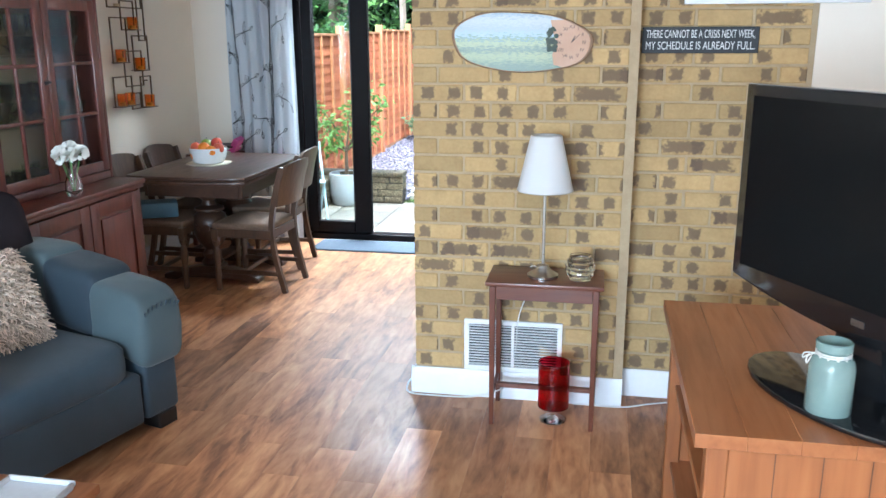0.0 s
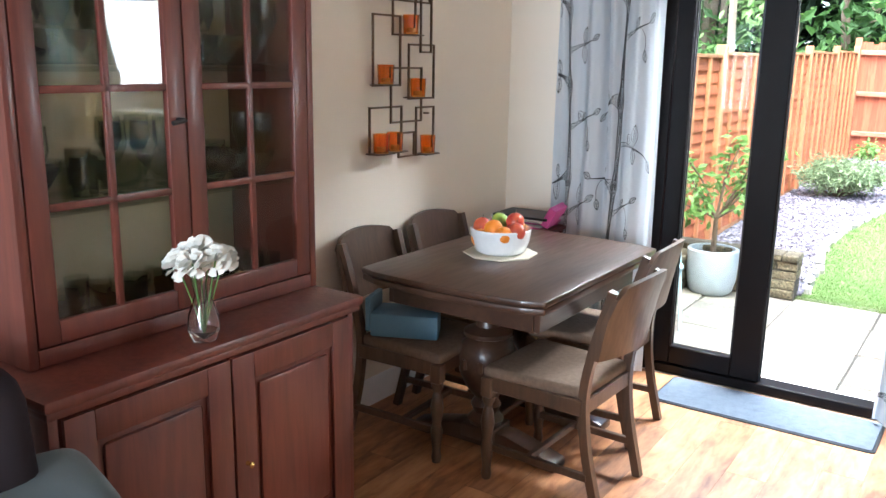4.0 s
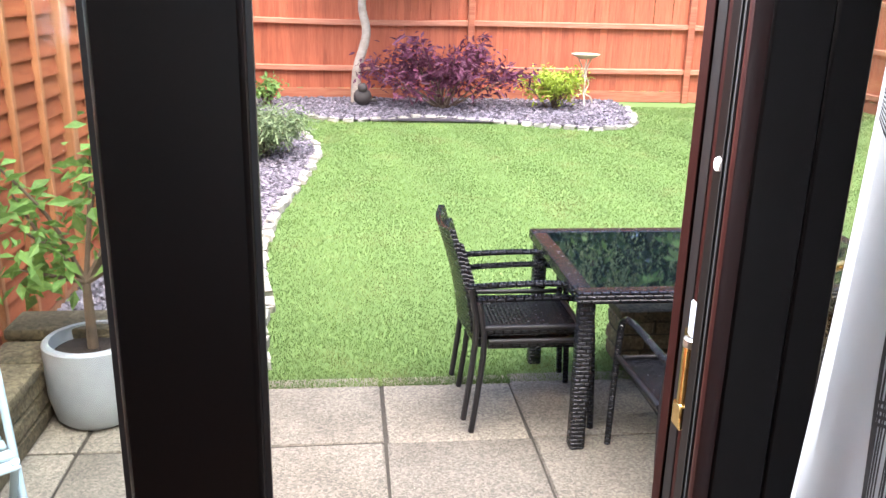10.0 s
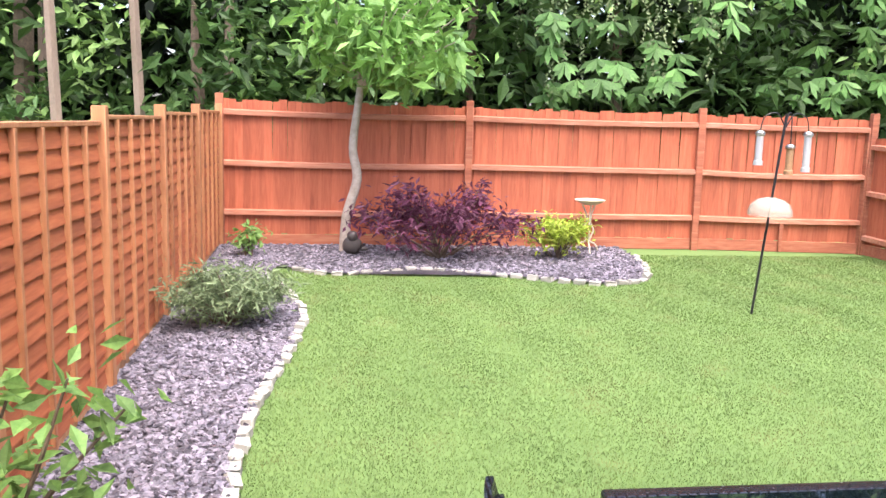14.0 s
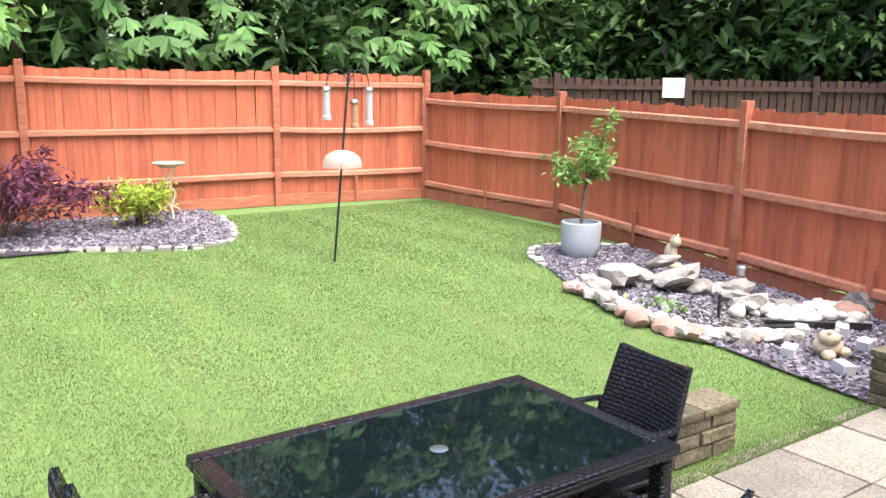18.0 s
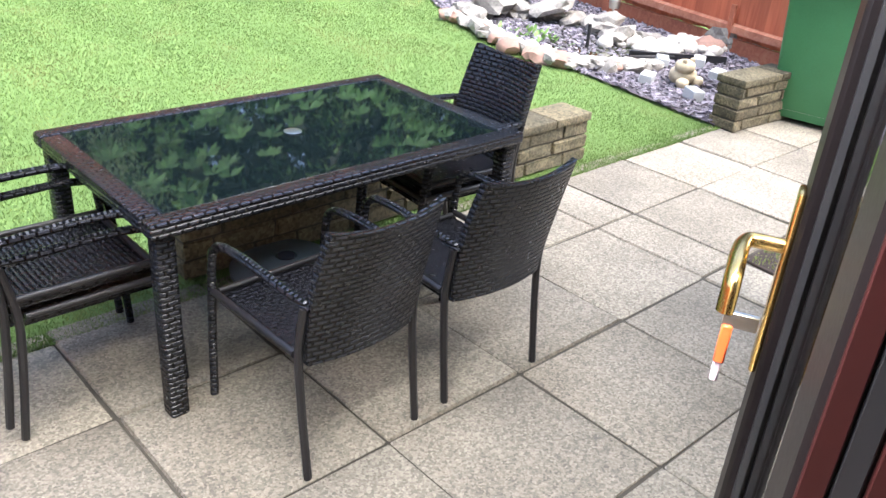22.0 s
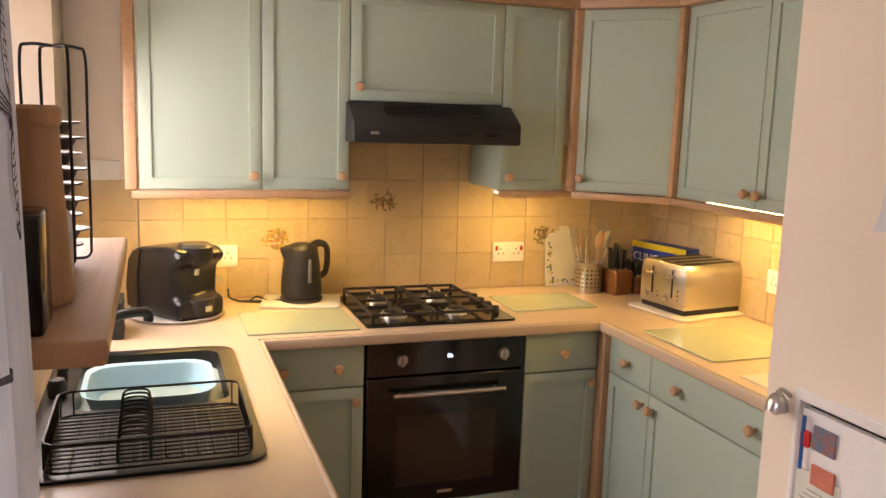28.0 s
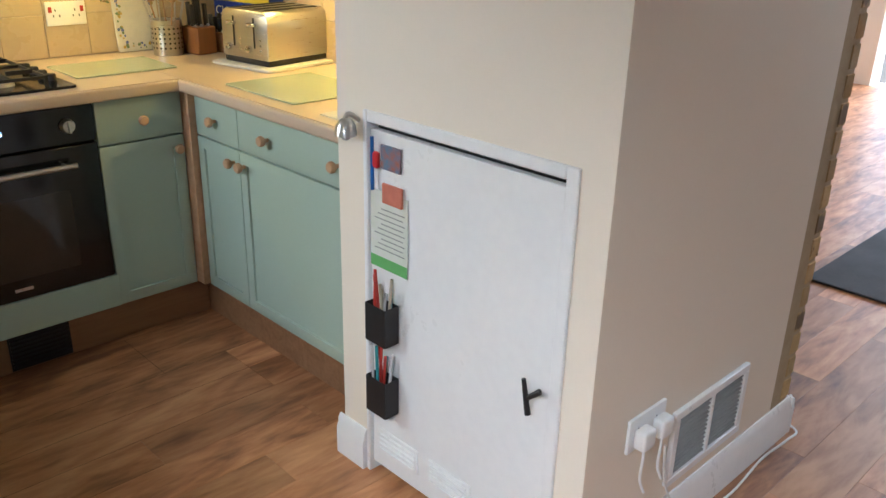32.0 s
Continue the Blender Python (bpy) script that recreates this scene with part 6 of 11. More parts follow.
curtain_rail()
curtain("curtain", -2.33, -1.77, 0.03, 2.135, 6.20, 5, 0.035, "white curtain printed with birch stems, drawn beside the door", 71)
curtain("curtain", -0.732, -0.22, 0.03, 2.135, 6.172, 4, 0.058, "white curtain printed with birch stems, beside the worktop", 72, spread=0.03, curl=0.065, flare=1.0)


def door_mat(name, x0, y0, x1, y1, label):
    m = mat("grey_blue_coir", (0.10, 0.12, 0.15), (0.07, 0.085, 0.11), scale=30, rough=0.95, bump=0.9, bscale=300)
    th = thing(name, x0, y0, 0, label=label, category="doormat")
    part("mat_face", prism(B(), rounded(0.012, 0.012, x1 - x0 - 0.012, y1 - y0 - 0.012, 0.02), 0.002, 0.011, 0.003), m, th)
    part("backing", prism(B(), rounded(0, 0, x1 - x0, y1 - y0, 0.025), 0.001, 0.005, 0.001), RUBBERSHADE, th)


door_mat("doormat", -1.64, 5.95, -0.68, 6.30, "grey-blue doormat inside the garden door")


# ---- glazed dresser ----
def dresser():
    x0, x1, y0, y1 = -2.53, -1.98, 3.24, 4.28
    h, ux, uy0, uy1, top = 0.83, -2.17, 3.32, 4.27, 1.90
    th = thing("dresser", x0, y0, 0, label="dark mahogany dresser with glazed upper doors full of glassware", category="dresser")
    t = Matrix.Translation((-x0, -y0, 0))

    def p(name, b, material=MAHOG, label="", bev=0.004, parent=None):
        bm = box(B(), *b, bev, 2)
        return part(name, moved(bm, t), material, parent or th, label)

    p("base_side", (x0, y0 + 0.02, 0.09, x1 - 0.03, y0 + 0.045, h - 0.03))
    p("base_side", (x0, y1 - 0.045, 0.09, x1 - 0.03, y1 - 0.02, h - 0.03))
    p("base_back", (x0, y0 + 0.045, 0.09, x0 + 0.015, y1 - 0.045, h - 0.03))
    p("base_floor", (x0 + 0.015, y0 + 0.045, 0.09, x1 - 0.04, y1 - 0.045, 0.11))
    p("worktop", (x0, y0, h - 0.03, x1, y1, h), bev=0.01, label="polished mahogany top")
    p("top_moulding", (x0, y0 + 0.01, h - 0.05, x1 - 0.012, y1 - 0.01, h - 0.03))
    p("plinth", (x0, y0 + 0.01, 0.05, x1 - 0.015, y1 - 0.01, 0.10), bev=0.008)
    for yy in (y0 + 0.01, y1 - 0.11):
        for xx in (x0, x1 - 0.115):
            p("bracket_foot", (xx, yy, 0, xx + 0.1, yy + 0.1, 0.05), bev=0.01)
    mid = (y0 + y1) / 2
    for a, b in ((y0 + 0.05, mid - 0.004), (mid + 0.004, y1 - 0.05)):
        d = p("cupboard_door", (x1 - 0.05, a, 0.12, x1 - 0.03, b, h - 0.06))
        s = 0.075
        for q in ((x1 - 0.03, a, 0.12, x1 - 0.018, a + s, h - 0.06), (x1 - 0.03, b - s, 0.12, x1 - 0.018, b, h - 0.06), (x1 - 0.03, a + s, 0.12, x1 - 0.018, b - s, 0.12 + s), (x1 - 0.03, a + s, h - 0.06 - s, x1 - 0.018, b - s, h - 0.06)):
            p("door_frame_strip", q, parent=d, bev=0.003)
        p("raised_panel", (x1 - 0.032, a + s + 0.018, 0.12 + s + 0.018, x1 - 0.02, b - s - 0.018, h - 0.06 - s - 0.018), parent=d, bev=0.01)
    bm = lathe(B(), [(0.002, 0), (0.007, 0), (0.004, 0.012), (0.009, 0.02), (0.003, 0.024)], 12)
    moved(bm, t @ pose(x1 - 0.018, mid + 0.04, 0.46, 0, 90, 0))
    part("key", bm, BRASS, th, "small brass key")
    # glazed upper part
    for a, b in ((uy0, uy0 + 0.025), (uy1 - 0.025, uy1)):
        p("upper_side", (x0, a, h, ux, b, top - 0.06))
    p("upper_back", (x0, uy0 + 0.025, h, x0 + 0.012, uy1 - 0.025, top - 0.06), mat("pale_cabinet_backing", (0.62, 0.50, 0.34), (0.54, 0.43, 0.29), scale=6, rough=0.6), "pale lining board")
    p("cornice", (x0, uy0 - 0.045, top - 0.035, ux + 0.05, uy1 + 0.045, top), bev=0.012)
    p("cornice_step", (x0, uy0 - 0.02, top - 0.065, ux + 0.025, uy1 + 0.02, top - 0.035), bev=0.008)
    bm = B()
    n = 34
    for i in range(n):
        yy = uy0 + (uy1 - uy0) * (i + 0.5) / n
        box(bm, ux + 0.0, yy - 0.008, top - 0.095, ux + 0.016, yy + 0.008, top - 0.066)
    part("dentils", moved(bm, t), MAHOG, th)
    p("frieze", (ux - 0.02, uy0 + 0.025, top - 0.115, ux, uy1 - 0.025, top - 0.06))
    p("upper_rail", (ux - 0.02, uy0 + 0.025, h + 0.002, ux, uy1 - 0.025, h + 0.045))
    for z in (1.17, 1.50):
        p("shelf", (x0 + 0.012, uy0 + 0.025, z, ux - 0.03, uy1 - 0.025, z + 0.008), PANE, "clear glass shelf", bev=0.002)
    m2 = (uy0 + uy1) / 2
    for a, b in ((uy0 + 0.028, m2 - 0.002), (m2 + 0.002, uy1 - 0.028)):
        z0, z1, s = h + 0.048, top - 0.118, 0.055
        d = p("glazed_door", (ux - 0.02, a, z0, ux, a + s, z1))
        p("door_stile", (ux - 0.02, b - s, z0, ux, b, z1), parent=d)
        p("door_rail", (ux - 0.02, a + s, z0, ux, b - s, z0 + s), parent=d)
        p("door_rail", (ux - 0.02, a + s, z1 - s, ux, b - s, z1), parent=d)
        c = (a + b) / 2
        p("glazing_bar", (ux - 0.016, c - 0.009, z0 + s, ux - 0.002, c + 0.009, z1 - s), parent=d, bev=0.003)
        for k in (1, 2):
            z = z0 + s + (z1 - z0 - 2 * s) * k / 3
            p("glazing_bar", (ux - 0.016, a + s, z - 0.009, ux - 0.002, b - s, z + 0.009), parent=d, bev=0.003)
        g = p("pane", (ux - 0.012, a + s - 0.005, z0 + s - 0.005, ux - 0.009, b - s + 0.005, z1 - s + 0.005), PANE, parent=d, bev=0)
        g.visible_shadow = False
    bm = B()
    tube(bm, curve([(ux, m2 - 0.03, 1.38), (ux + 0.03, m2 - 0.03, 1.38), (ux + 0.032, m2 - 0.07, 1.375)], 4), 0.006, 8)
    part("door_catch", moved(bm, t), BLACKMETAL, th)
    # glassware
    clear = pane_glass("clear_glassware")
    r = random.Random(17)
    tumbler = finish("tumbler", lathe(B(), [(0.002, 0.004), (0.03, 0.0), (0.034, 0.11), (0.032, 0.11), (0.028, 0.012), (0.002, 0.010)], 16, cap=False), clear)
    goblet = finish("wine_glass", lathe(B(), [(0.001, 0.003), (0.032, 0.0), (0.033, 0.003), (0.005, 0.008), (0.004, 0.075), (0.02, 0.09), (0.036, 0.13), (0.033, 0.19), (0.031, 0.19), (0.034, 0.13), (0.018, 0.094), (0.001, 0.088)], 18, cap=False), clear)
    bowl = finish("glass_bowl", lathe(B(), [(0.001, 0.004), (0.045, 0.0), (0.085, 0.06), (0.09, 0.085), (0.087, 0.085), (0.08, 0.06), (0.04, 0.008), (0.001, 0.008)], 22, cap=False), clear)
    for z, kinds in ((1.186, (tumbler, bowl, goblet)), (1.516, (goblet, goblet, bowl)), (h + 0.002, (bowl, tumbler, tumbler))):
        y = uy0 + 0.11
        while y < uy1 - 0.1:
            for x in (ux - 0.10, ux - 0.20, ux - 0.29):
                me = r.choice(kinds)
                ob = new(me.name.split(".")[0], me)
                ob.matrix_basis = pose(x + r.gauss(0, 0.012), y + r.gauss(0, 0.012), z)
                tagged(ob, {"tumbler": "clear glass tumbler on a dresser shelf", "wine_glass": "clear stemmed wine glass on a dresser shelf", "glass_bowl": "clear glass bowl on a dresser shelf"}[me.name.split(".")[0]], "glass", "glassware in the dresser")
            y += 0.105
    return th


dresser()


def flower_vase(x, y, z):
    th = thing("flower_vase", x, y, z, label="glass vase of white carnations on the dresser", category="vase")
    clear = glass("vase_glass", (0.95, 0.97, 0.97))
    part("vase", lathe(B(), [(0.002, 0.004), (0.03, 0.0), (0.042, 0.03), (0.038, 0.07), (0.02, 0.12), (0.028, 0.165), (0.026, 0.165), (0.017, 0.12), (0.034, 0.07), (0.038, 0.03), (0.002, 0.008)], 22, cap=False), clear, th)
    petal = mat("white_petals", (0.80, 0.79, 0.74), (0.72, 0.70, 0.63), scale=30, rough=0.8)
    r = random.Random(23)
    for k in range(7):
        a = 6.283 * k / 6
        rad = 0.0 if k == 6 else 0.055
        c = Vector((rad * math.cos(a), rad * math.sin(a), 0.205 + (0.03 if k == 6 else r.uniform(-0.01, 0.012))))
        bm = B()
        for _ in range(46):
            d = Vector((r.gauss(0, 1), r.gauss(0, 1), r.gauss(0.3, 0.8))).normalized()
            side = d.orthogonal().normalized()
            q = c + d * 0.018
            w = 0.011
            vs = [bm.verts.new(v) for v in (q - side * w * 0.5, q + side * w * 0.5, q + d * 0.02 + side * w, q + d * 0.024, q + d * 0.02 - side * w)]
            bm.faces.new(vs)
        part("bloom", bm, petal, th)
        rod(bm := B(), (0, 0, 0.02), c, 0.002, seg=6)
        part("stalk", bm, mat("green_stalk", (0.1, 0.2, 0.05), rough=0.6), th)


flower_vase(-2.04, 3.71, 0.831)


def paper_stack():
    """Folders lying on the low cupboard behind the table."""
    th = thing("low_cupboard", -2.43, 6.1, 0, label="low dark stand in the corner behind the table", category="stand")
    part("stand_top", box(B(), -0.17, -0.17, 0.70, 0.2, 0.12, 0.72, 0.004), MAHOG, th)
    for sx in (-0.15, 0.17):
        for sy in (-0.15, 0.09):
            part("leg", box(B(), sx - 0.015, sy - 0.015, 0, sx + 0.015, sy + 0.015, 0.70, 0.003), MAHOG, th)
    tones = [("magenta_card", (0.55, 0.03, 0.28)), ("white_paper", (0.75, 0.75, 0.74)), ("pink_card", (0.72, 0.12, 0.42)), ("white_paper", (0.75, 0.75, 0.74)), ("dark_card", (0.03, 0.03, 0.035))]
    z = 0.721
    for k, (nm, c) in enumerate(tones):
        f = solid("folder", box(B(), -0.15, -0.11, 0, 0.15, 0.11, 0.012, 0.002), mat(nm, c, rough=0.5), "coloured card folder of papers on the corner stand", "folder", "folders on the corner stand", at=pose(-2.43 + 0.01 * k, 6.09, z, 0, 0, 8 * (k % 3) - 6))
        z += 0.0125
    bm = box(B(), -0.02, -0.11, 0, 0.02, 0.11, 0.10, 0.003)
    solid("pink_folder_box", bm, mat("hot_pink_card", (0.75, 0.12, 0.45), rough=0.45), "pink box file leaning beside the papers", "box file", at=pose(-2.27, 6.1, 0.74, 0, 25, 10))


paper_stack()


# ---- kitchen ----
OX = 1.575                                  # front of the oven run
WY = 5.722                                  # front edge of the sink worktop
RY = 4.466                                  # front edge of the toaster worktop
WZ = 0.91
TILE = mat("cream_wall_tile", (0.55, 0.435, 0.28), (0.49, 0.38, 0.24), scale=7, rough=0.28, bump=0.06, bscale=25, rand=0.07)
GROUT = mat("pale_grout", (0.50, 0.42, 0.31), rough=0.9)


def tile_splash(name, m, w, h, cols, rows, label):
    """Glazed wall tiles on a grout bed, in the x-z plane facing -y before m."""
    bed = solid(name, box(B(), 0, 0, 0, w, 0.006, h), GROUT, label, "wall tiles", kind="structure", at=m)
    tw, tall = w / cols, h / rows
    tile = finish("tile", box(B(), 0.0012, -0.005, 0.0012, tw - 0.0012, 0.0, tall - 0.0012, 0.0012), TILE)
    for i in range(cols):
        for j in range(rows):
            pieces("tile", tile, bed, [pose(i * tw, 0, j * tall)])
    return bed


# behind the hob (faces -x) and behind the toaster (faces +y)
tile_splash("tiles_east", pose(XR - 0.007, KY, WZ + 0.002, 0, 0, 90) @ pose(0, 0, 0, 0, 0, 0) @ Matrix.Diagonal((1, -1, 1, 1)) @ pose(0, 0, 0), 6.085 - KY, 0.62, 14, 4, "cream glazed wall tiles behind the hob")
tile_splash("tiles_east_end", pose(XR - 0.007, 6.087, WZ + 0.002, 0, 0, 90) @ Matrix.Diagonal((1, -1, 1, 1)), YB - 6.087 - 0.008, 0.46, 1, 3, "cream glazed wall tiles beside the kitchen window")
tile_splash("tiles_north", pose(-0.25, YB - 0.007, WZ + 0.002), 1.25, 0.385, 8, 2, "cream glazed wall tiles behind the sink worktop")
tile_splash("tiles_south", pose(XR, KY + 0.007, WZ + 0.002, 0, 0, 180), XR - CX, 0.46, 10, 3, "cream glazed wall tiles behind the toaster")


def knob(parent, m, r=0.017):
    bm = lathe(B(), [(0.006, 0), (0.0065, 0.012), (0.012, 0.015), (r, 0.022), (r * 1.02, 0.029), (r * 0.8, 0.035), (0.002, 0.037)], 16)
    moved(bm, m)
    return part("knob", bm, BEECH, parent, "turned beech knob")


def panel_door(parent, name, w, h, m, knobs=(), shaker=True):
    """A painted front in the x-z plane, facing -y before m, with a sunk panel."""
    d = 0.018
    bm = box(B(), 0.0015, 0, 0.0015, w - 0.0015, d, h - 0.0015, 0.003, 2)
    if shaker and w > 0.16 and h > 0.25:
        # the sunk panel, pressed into the front
        front = max((f for f in bm.faces if f.normal.y < -0.9), key=lambda f: f.calc_area())
        bmesh.ops.inset_individual(bm, faces=[front], thickness=0.052, depth=0.0)
        bmesh.ops.inset_individual(bm, faces=[front], thickness=0.0015, depth=-0.0075)
    ob = part(name, moved(bm, m), SAGE, parent)
    for kx, kz in knobs:
        knob(ob, m @ pose(kx, 0, kz, 90, 0, 0))
    return ob


def face(x, y, rz):
    """Local +x along a row of fronts, -y out of them."""
    return pose(x, y, 0, 0, 0, rz)


def base_unit(name, m, w, cols, label, drawer=True, depth=0.54, knob_side=None):
    """A base unit: carcase, a drawer front over doors. cols: (width, drawer knobs, door knob side)."""
    th = new(name)
    th.matrix_basis = m
    th.empty_display_size = 0.05
    tagged(th, label, "kitchen unit", "fitted kitchen units")
    part("carcase", box(B(), 0.002, 0.02, 0.15, w - 0.002, depth, 0.868), SAGE, th)
    x = 0.0
    for cw, dk, ks in cols:
        z1 = 0.868
        if drawer:
            kn = [(cw / 2, 0.07)] if dk == 1 else [(cw * 0.25, 0.07), (cw * 0.75, 0.07)] if dk == 2 else []
            panel_door(th, "drawer_front", cw, 0.145, pose(x, 0, 0.72), kn, False)
            z1 = 0.717
        kz = z1 - 0.15 - 0.045
        kx = cw - 0.032 if ks > 0 else 0.032
        panel_door(th, "door", cw, z1 - 0.15, pose(x, 0, 0.15), [(kx, kz)] if ks else [])
        x += cw
    return th


# oven run faces -x: local +x runs along -y
base_unit("base_unit", face(OX, 5.735, -90), 0.37, [(0.37, 2, 1)], "sage green base unit with drawer beside the oven")
base_unit("base_unit", face(OX, 4.765, -90), 0.30, [(0.30, 1, 1)], "narrow sage green base unit beside the oven")
# toaster run faces +y: local +x runs along -x
base_unit("base_unit", face(1.53, 4.44, 180), 0.27, [(0.27, 1, 1)], "narrow sage green corner base unit", depth=0.5)
base_unit("base_unit", face(1.26, 4.44, 180), 0.71, [(0.71, 2, -1)], "wide sage green base unit under the toaster", depth=0.5)
solid("corner_post", box(B(), 1.535, 4.43, 0.15, 1.59, 4.462, 0.868, 0.003), BEECH, "pale beech corner post between kitchen units", "post")
# sink run: its end panel faces the room
sink_unit = thing("sink_unit", -0.135, WY + 0.03, 0, label="cream-panelled end of the sink run of units", category="kitchen unit", group="fitted kitchen units")
part("end_panel", box(B(), -0.02, 0.012, 0.0, 0.0, YB - WY - 0.035, 0.868, 0.002), mat("cream_end_panel", (0.62, 0.52, 0.40), (0.58, 0.48, 0.37), scale=5, rough=0.5), sink_unit)
part("carcase", box(B(), 0.0, 0.02, 0.15, 1.695, YB - WY - 0.035, 0.868), SAGE, sink_unit)
for k in range(3):
    panel_door(sink_unit, "door", 0.56, 0.71, pose(-0.01 + 0.565 * k, 0.0, 0.15), [(0.54, 0.66)])
part("plinth", box(B(), 0.0, 0.06, 0, 1.735, 0.075, 0.15), PLINTH, sink_unit)

plinth = thing("plinth", OX + 0.05, 4.4, 0, label="oak-effect plinth with a black vent under the units", category="plinth")
part("plinth_board", box(B(), 0, 0.0, 0, 0.016, 1.4, 0.15, 0.002), PLINTH, plinth)
part("plinth_board", box(B(), -1.02, -0.016, 0, 0.0, 0.0, 0.15, 0.002), PLINTH, plinth)
vent = part("plinth_vent", box(B(), -0.006, 0.53, 0.005, 0.0, 0.73, 0.145, 0.002), MATTBLACK, plinth, "black slatted plinth vent")
for k in range(8):
    part("slat", box(B(), -0.012, 0.535, 0.018 + k * 0.015, -0.006, 0.725, 0.026 + k * 0.015), MATTBLACK, vent)
part("filler_panel", box(B(), -0.055, 0.36, 0.152, -0.037, 0.955, 0.268, 0.002), SAGE, plinth)


def worktop():
    th = thing("worktop", -0.185, WY, WZ - 0.04, label="cream laminate kitchen worktop with rounded edges", category="worktop")
    t = Matrix.Translation((0.185, -WY, -(WZ - 0.04)))
    z0, z1 = WZ - 0.04, WZ
    sx0, sx1, sy0, sy1 = 0.60, 1.46, 5.845, 6.275   # hole for the sink
    bm = B()
    for b in ((-0.185, WY, z0, sx0, YB, z1), (sx0, WY, z0, sx1, sy0, z1), (sx0, sy1, z0, sx1, YB, z1), (sx1, WY, z0, XR, YB, z1)):
        box(bm, *b)
    bmesh.ops.remove_doubles(bm, verts=bm.verts, dist=0.0005)
    part("sink_run", moved(bm, t), LAMINATE, th)
    part("hob_run", moved(box(B(), OX - 0.015, RY, z0, XR, WY - 0.001, z1), t), LAMINATE, th)
    part("toaster_run", moved(box(B(), CX + 0.002, KY, z0, XR, RY - 0.001, z1), t), LAMINATE, th)
    # rounded nosings
    for p, q in (((-0.185, WY, WZ - 0.02), (OX - 0.02, WY, WZ - 0.02)), ((OX - 0.015, WY, WZ - 0.02), (OX - 0.015, RY, WZ - 0.02)), ((OX - 0.015, RY, WZ - 0.02), (CX + 0.002, RY, WZ - 0.02))):
        x0, x1, y0, y1 = min(p[0], q[0]), max(p[0], q[0]), min(p[1], q[1]), max(p[1], q[1])
        grow = (0.0, 0.0, 0.018, 0.0) if y0 == y1 == WY else (0.0, 0.0, 0.0, 0.018) if y0 == y1 else (0.018, 0.0, 0.0, 0.0)
        part("nosing", moved(box(B(), x0 - grow[0], y0 - grow[2], WZ - 0.0402, x1 + grow[1], y1 + grow[3], WZ - 0.0002, 0.009, 3), t), LAMINATE, th)
    return th


worktop()


def oven():
    th = thing("oven", OX, 5.36, 0.27, -90, label="black built-in electric oven with glass door", category="oven")
    w, h = 0.595, 0.595
    part("body", box(B(), 0.003, 0.02, 0, w - 0.003, 0.53, h - 0.002), MATTBLACK, th)
    part("control_panel", box(B(), 0.002, 0, 0.475, w - 0.002, 0.02, h, 0.003), ENAMEL, th)
    door = part("oven_door", box(B(), 0.002, -0.004, 0.0, w - 0.002, 0.02, 0.47, 0.004), ENAMEL, th, "black glass oven door")
    part("window", box(B(), 0.11, -0.0055, 0.07, w - 0.11, -0.004, 0.33), mat("smoked_oven_glass", (0.028, 0.024, 0.022), rough=0.05, rvar=0.02), door)
    bm = B()
    rod(bm, (0.09, -0.04, 0.415), (w - 0.09, -0.04, 0.415), 0.009, seg=12)
    for x in (0.12, w - 0.12):
        rod(bm, (x, -0.004, 0.415), (x, -0.04, 0.415), 0.006, seg=8)
    part("handle", bm, STEEL, door, "brushed steel bar handle")
    for x in (0.125, w - 0.09):
        bm = lathe(B(), [(0.023, 0), (0.022, 0.012), (0.018, 0.022), (0.002, 0.022)], 20)
        moved(bm, pose(x, 0, 0.535, 90, 0, 0))
        k = part("dial", bm, STEEL, th, "steel control knob")
        part("grip", box(B(), x - 0.004, -0.03, 0.515, x + 0.004, -0.02, 0.555, 0.001), STEEL, k)
    lit = glow("blue_display", (0.35, 0.6, 1.0), 1.2)
    letters("clock_digits", "06", 0.02, pose(0.305, -0.0005, 0.537, 90, 0, 0), lit, th, 0.0004)
    part("badge", box(B(), 0.27, -0.0052, 0.03, 0.325, -0.0042, 0.04), STEEL, door)


oven()


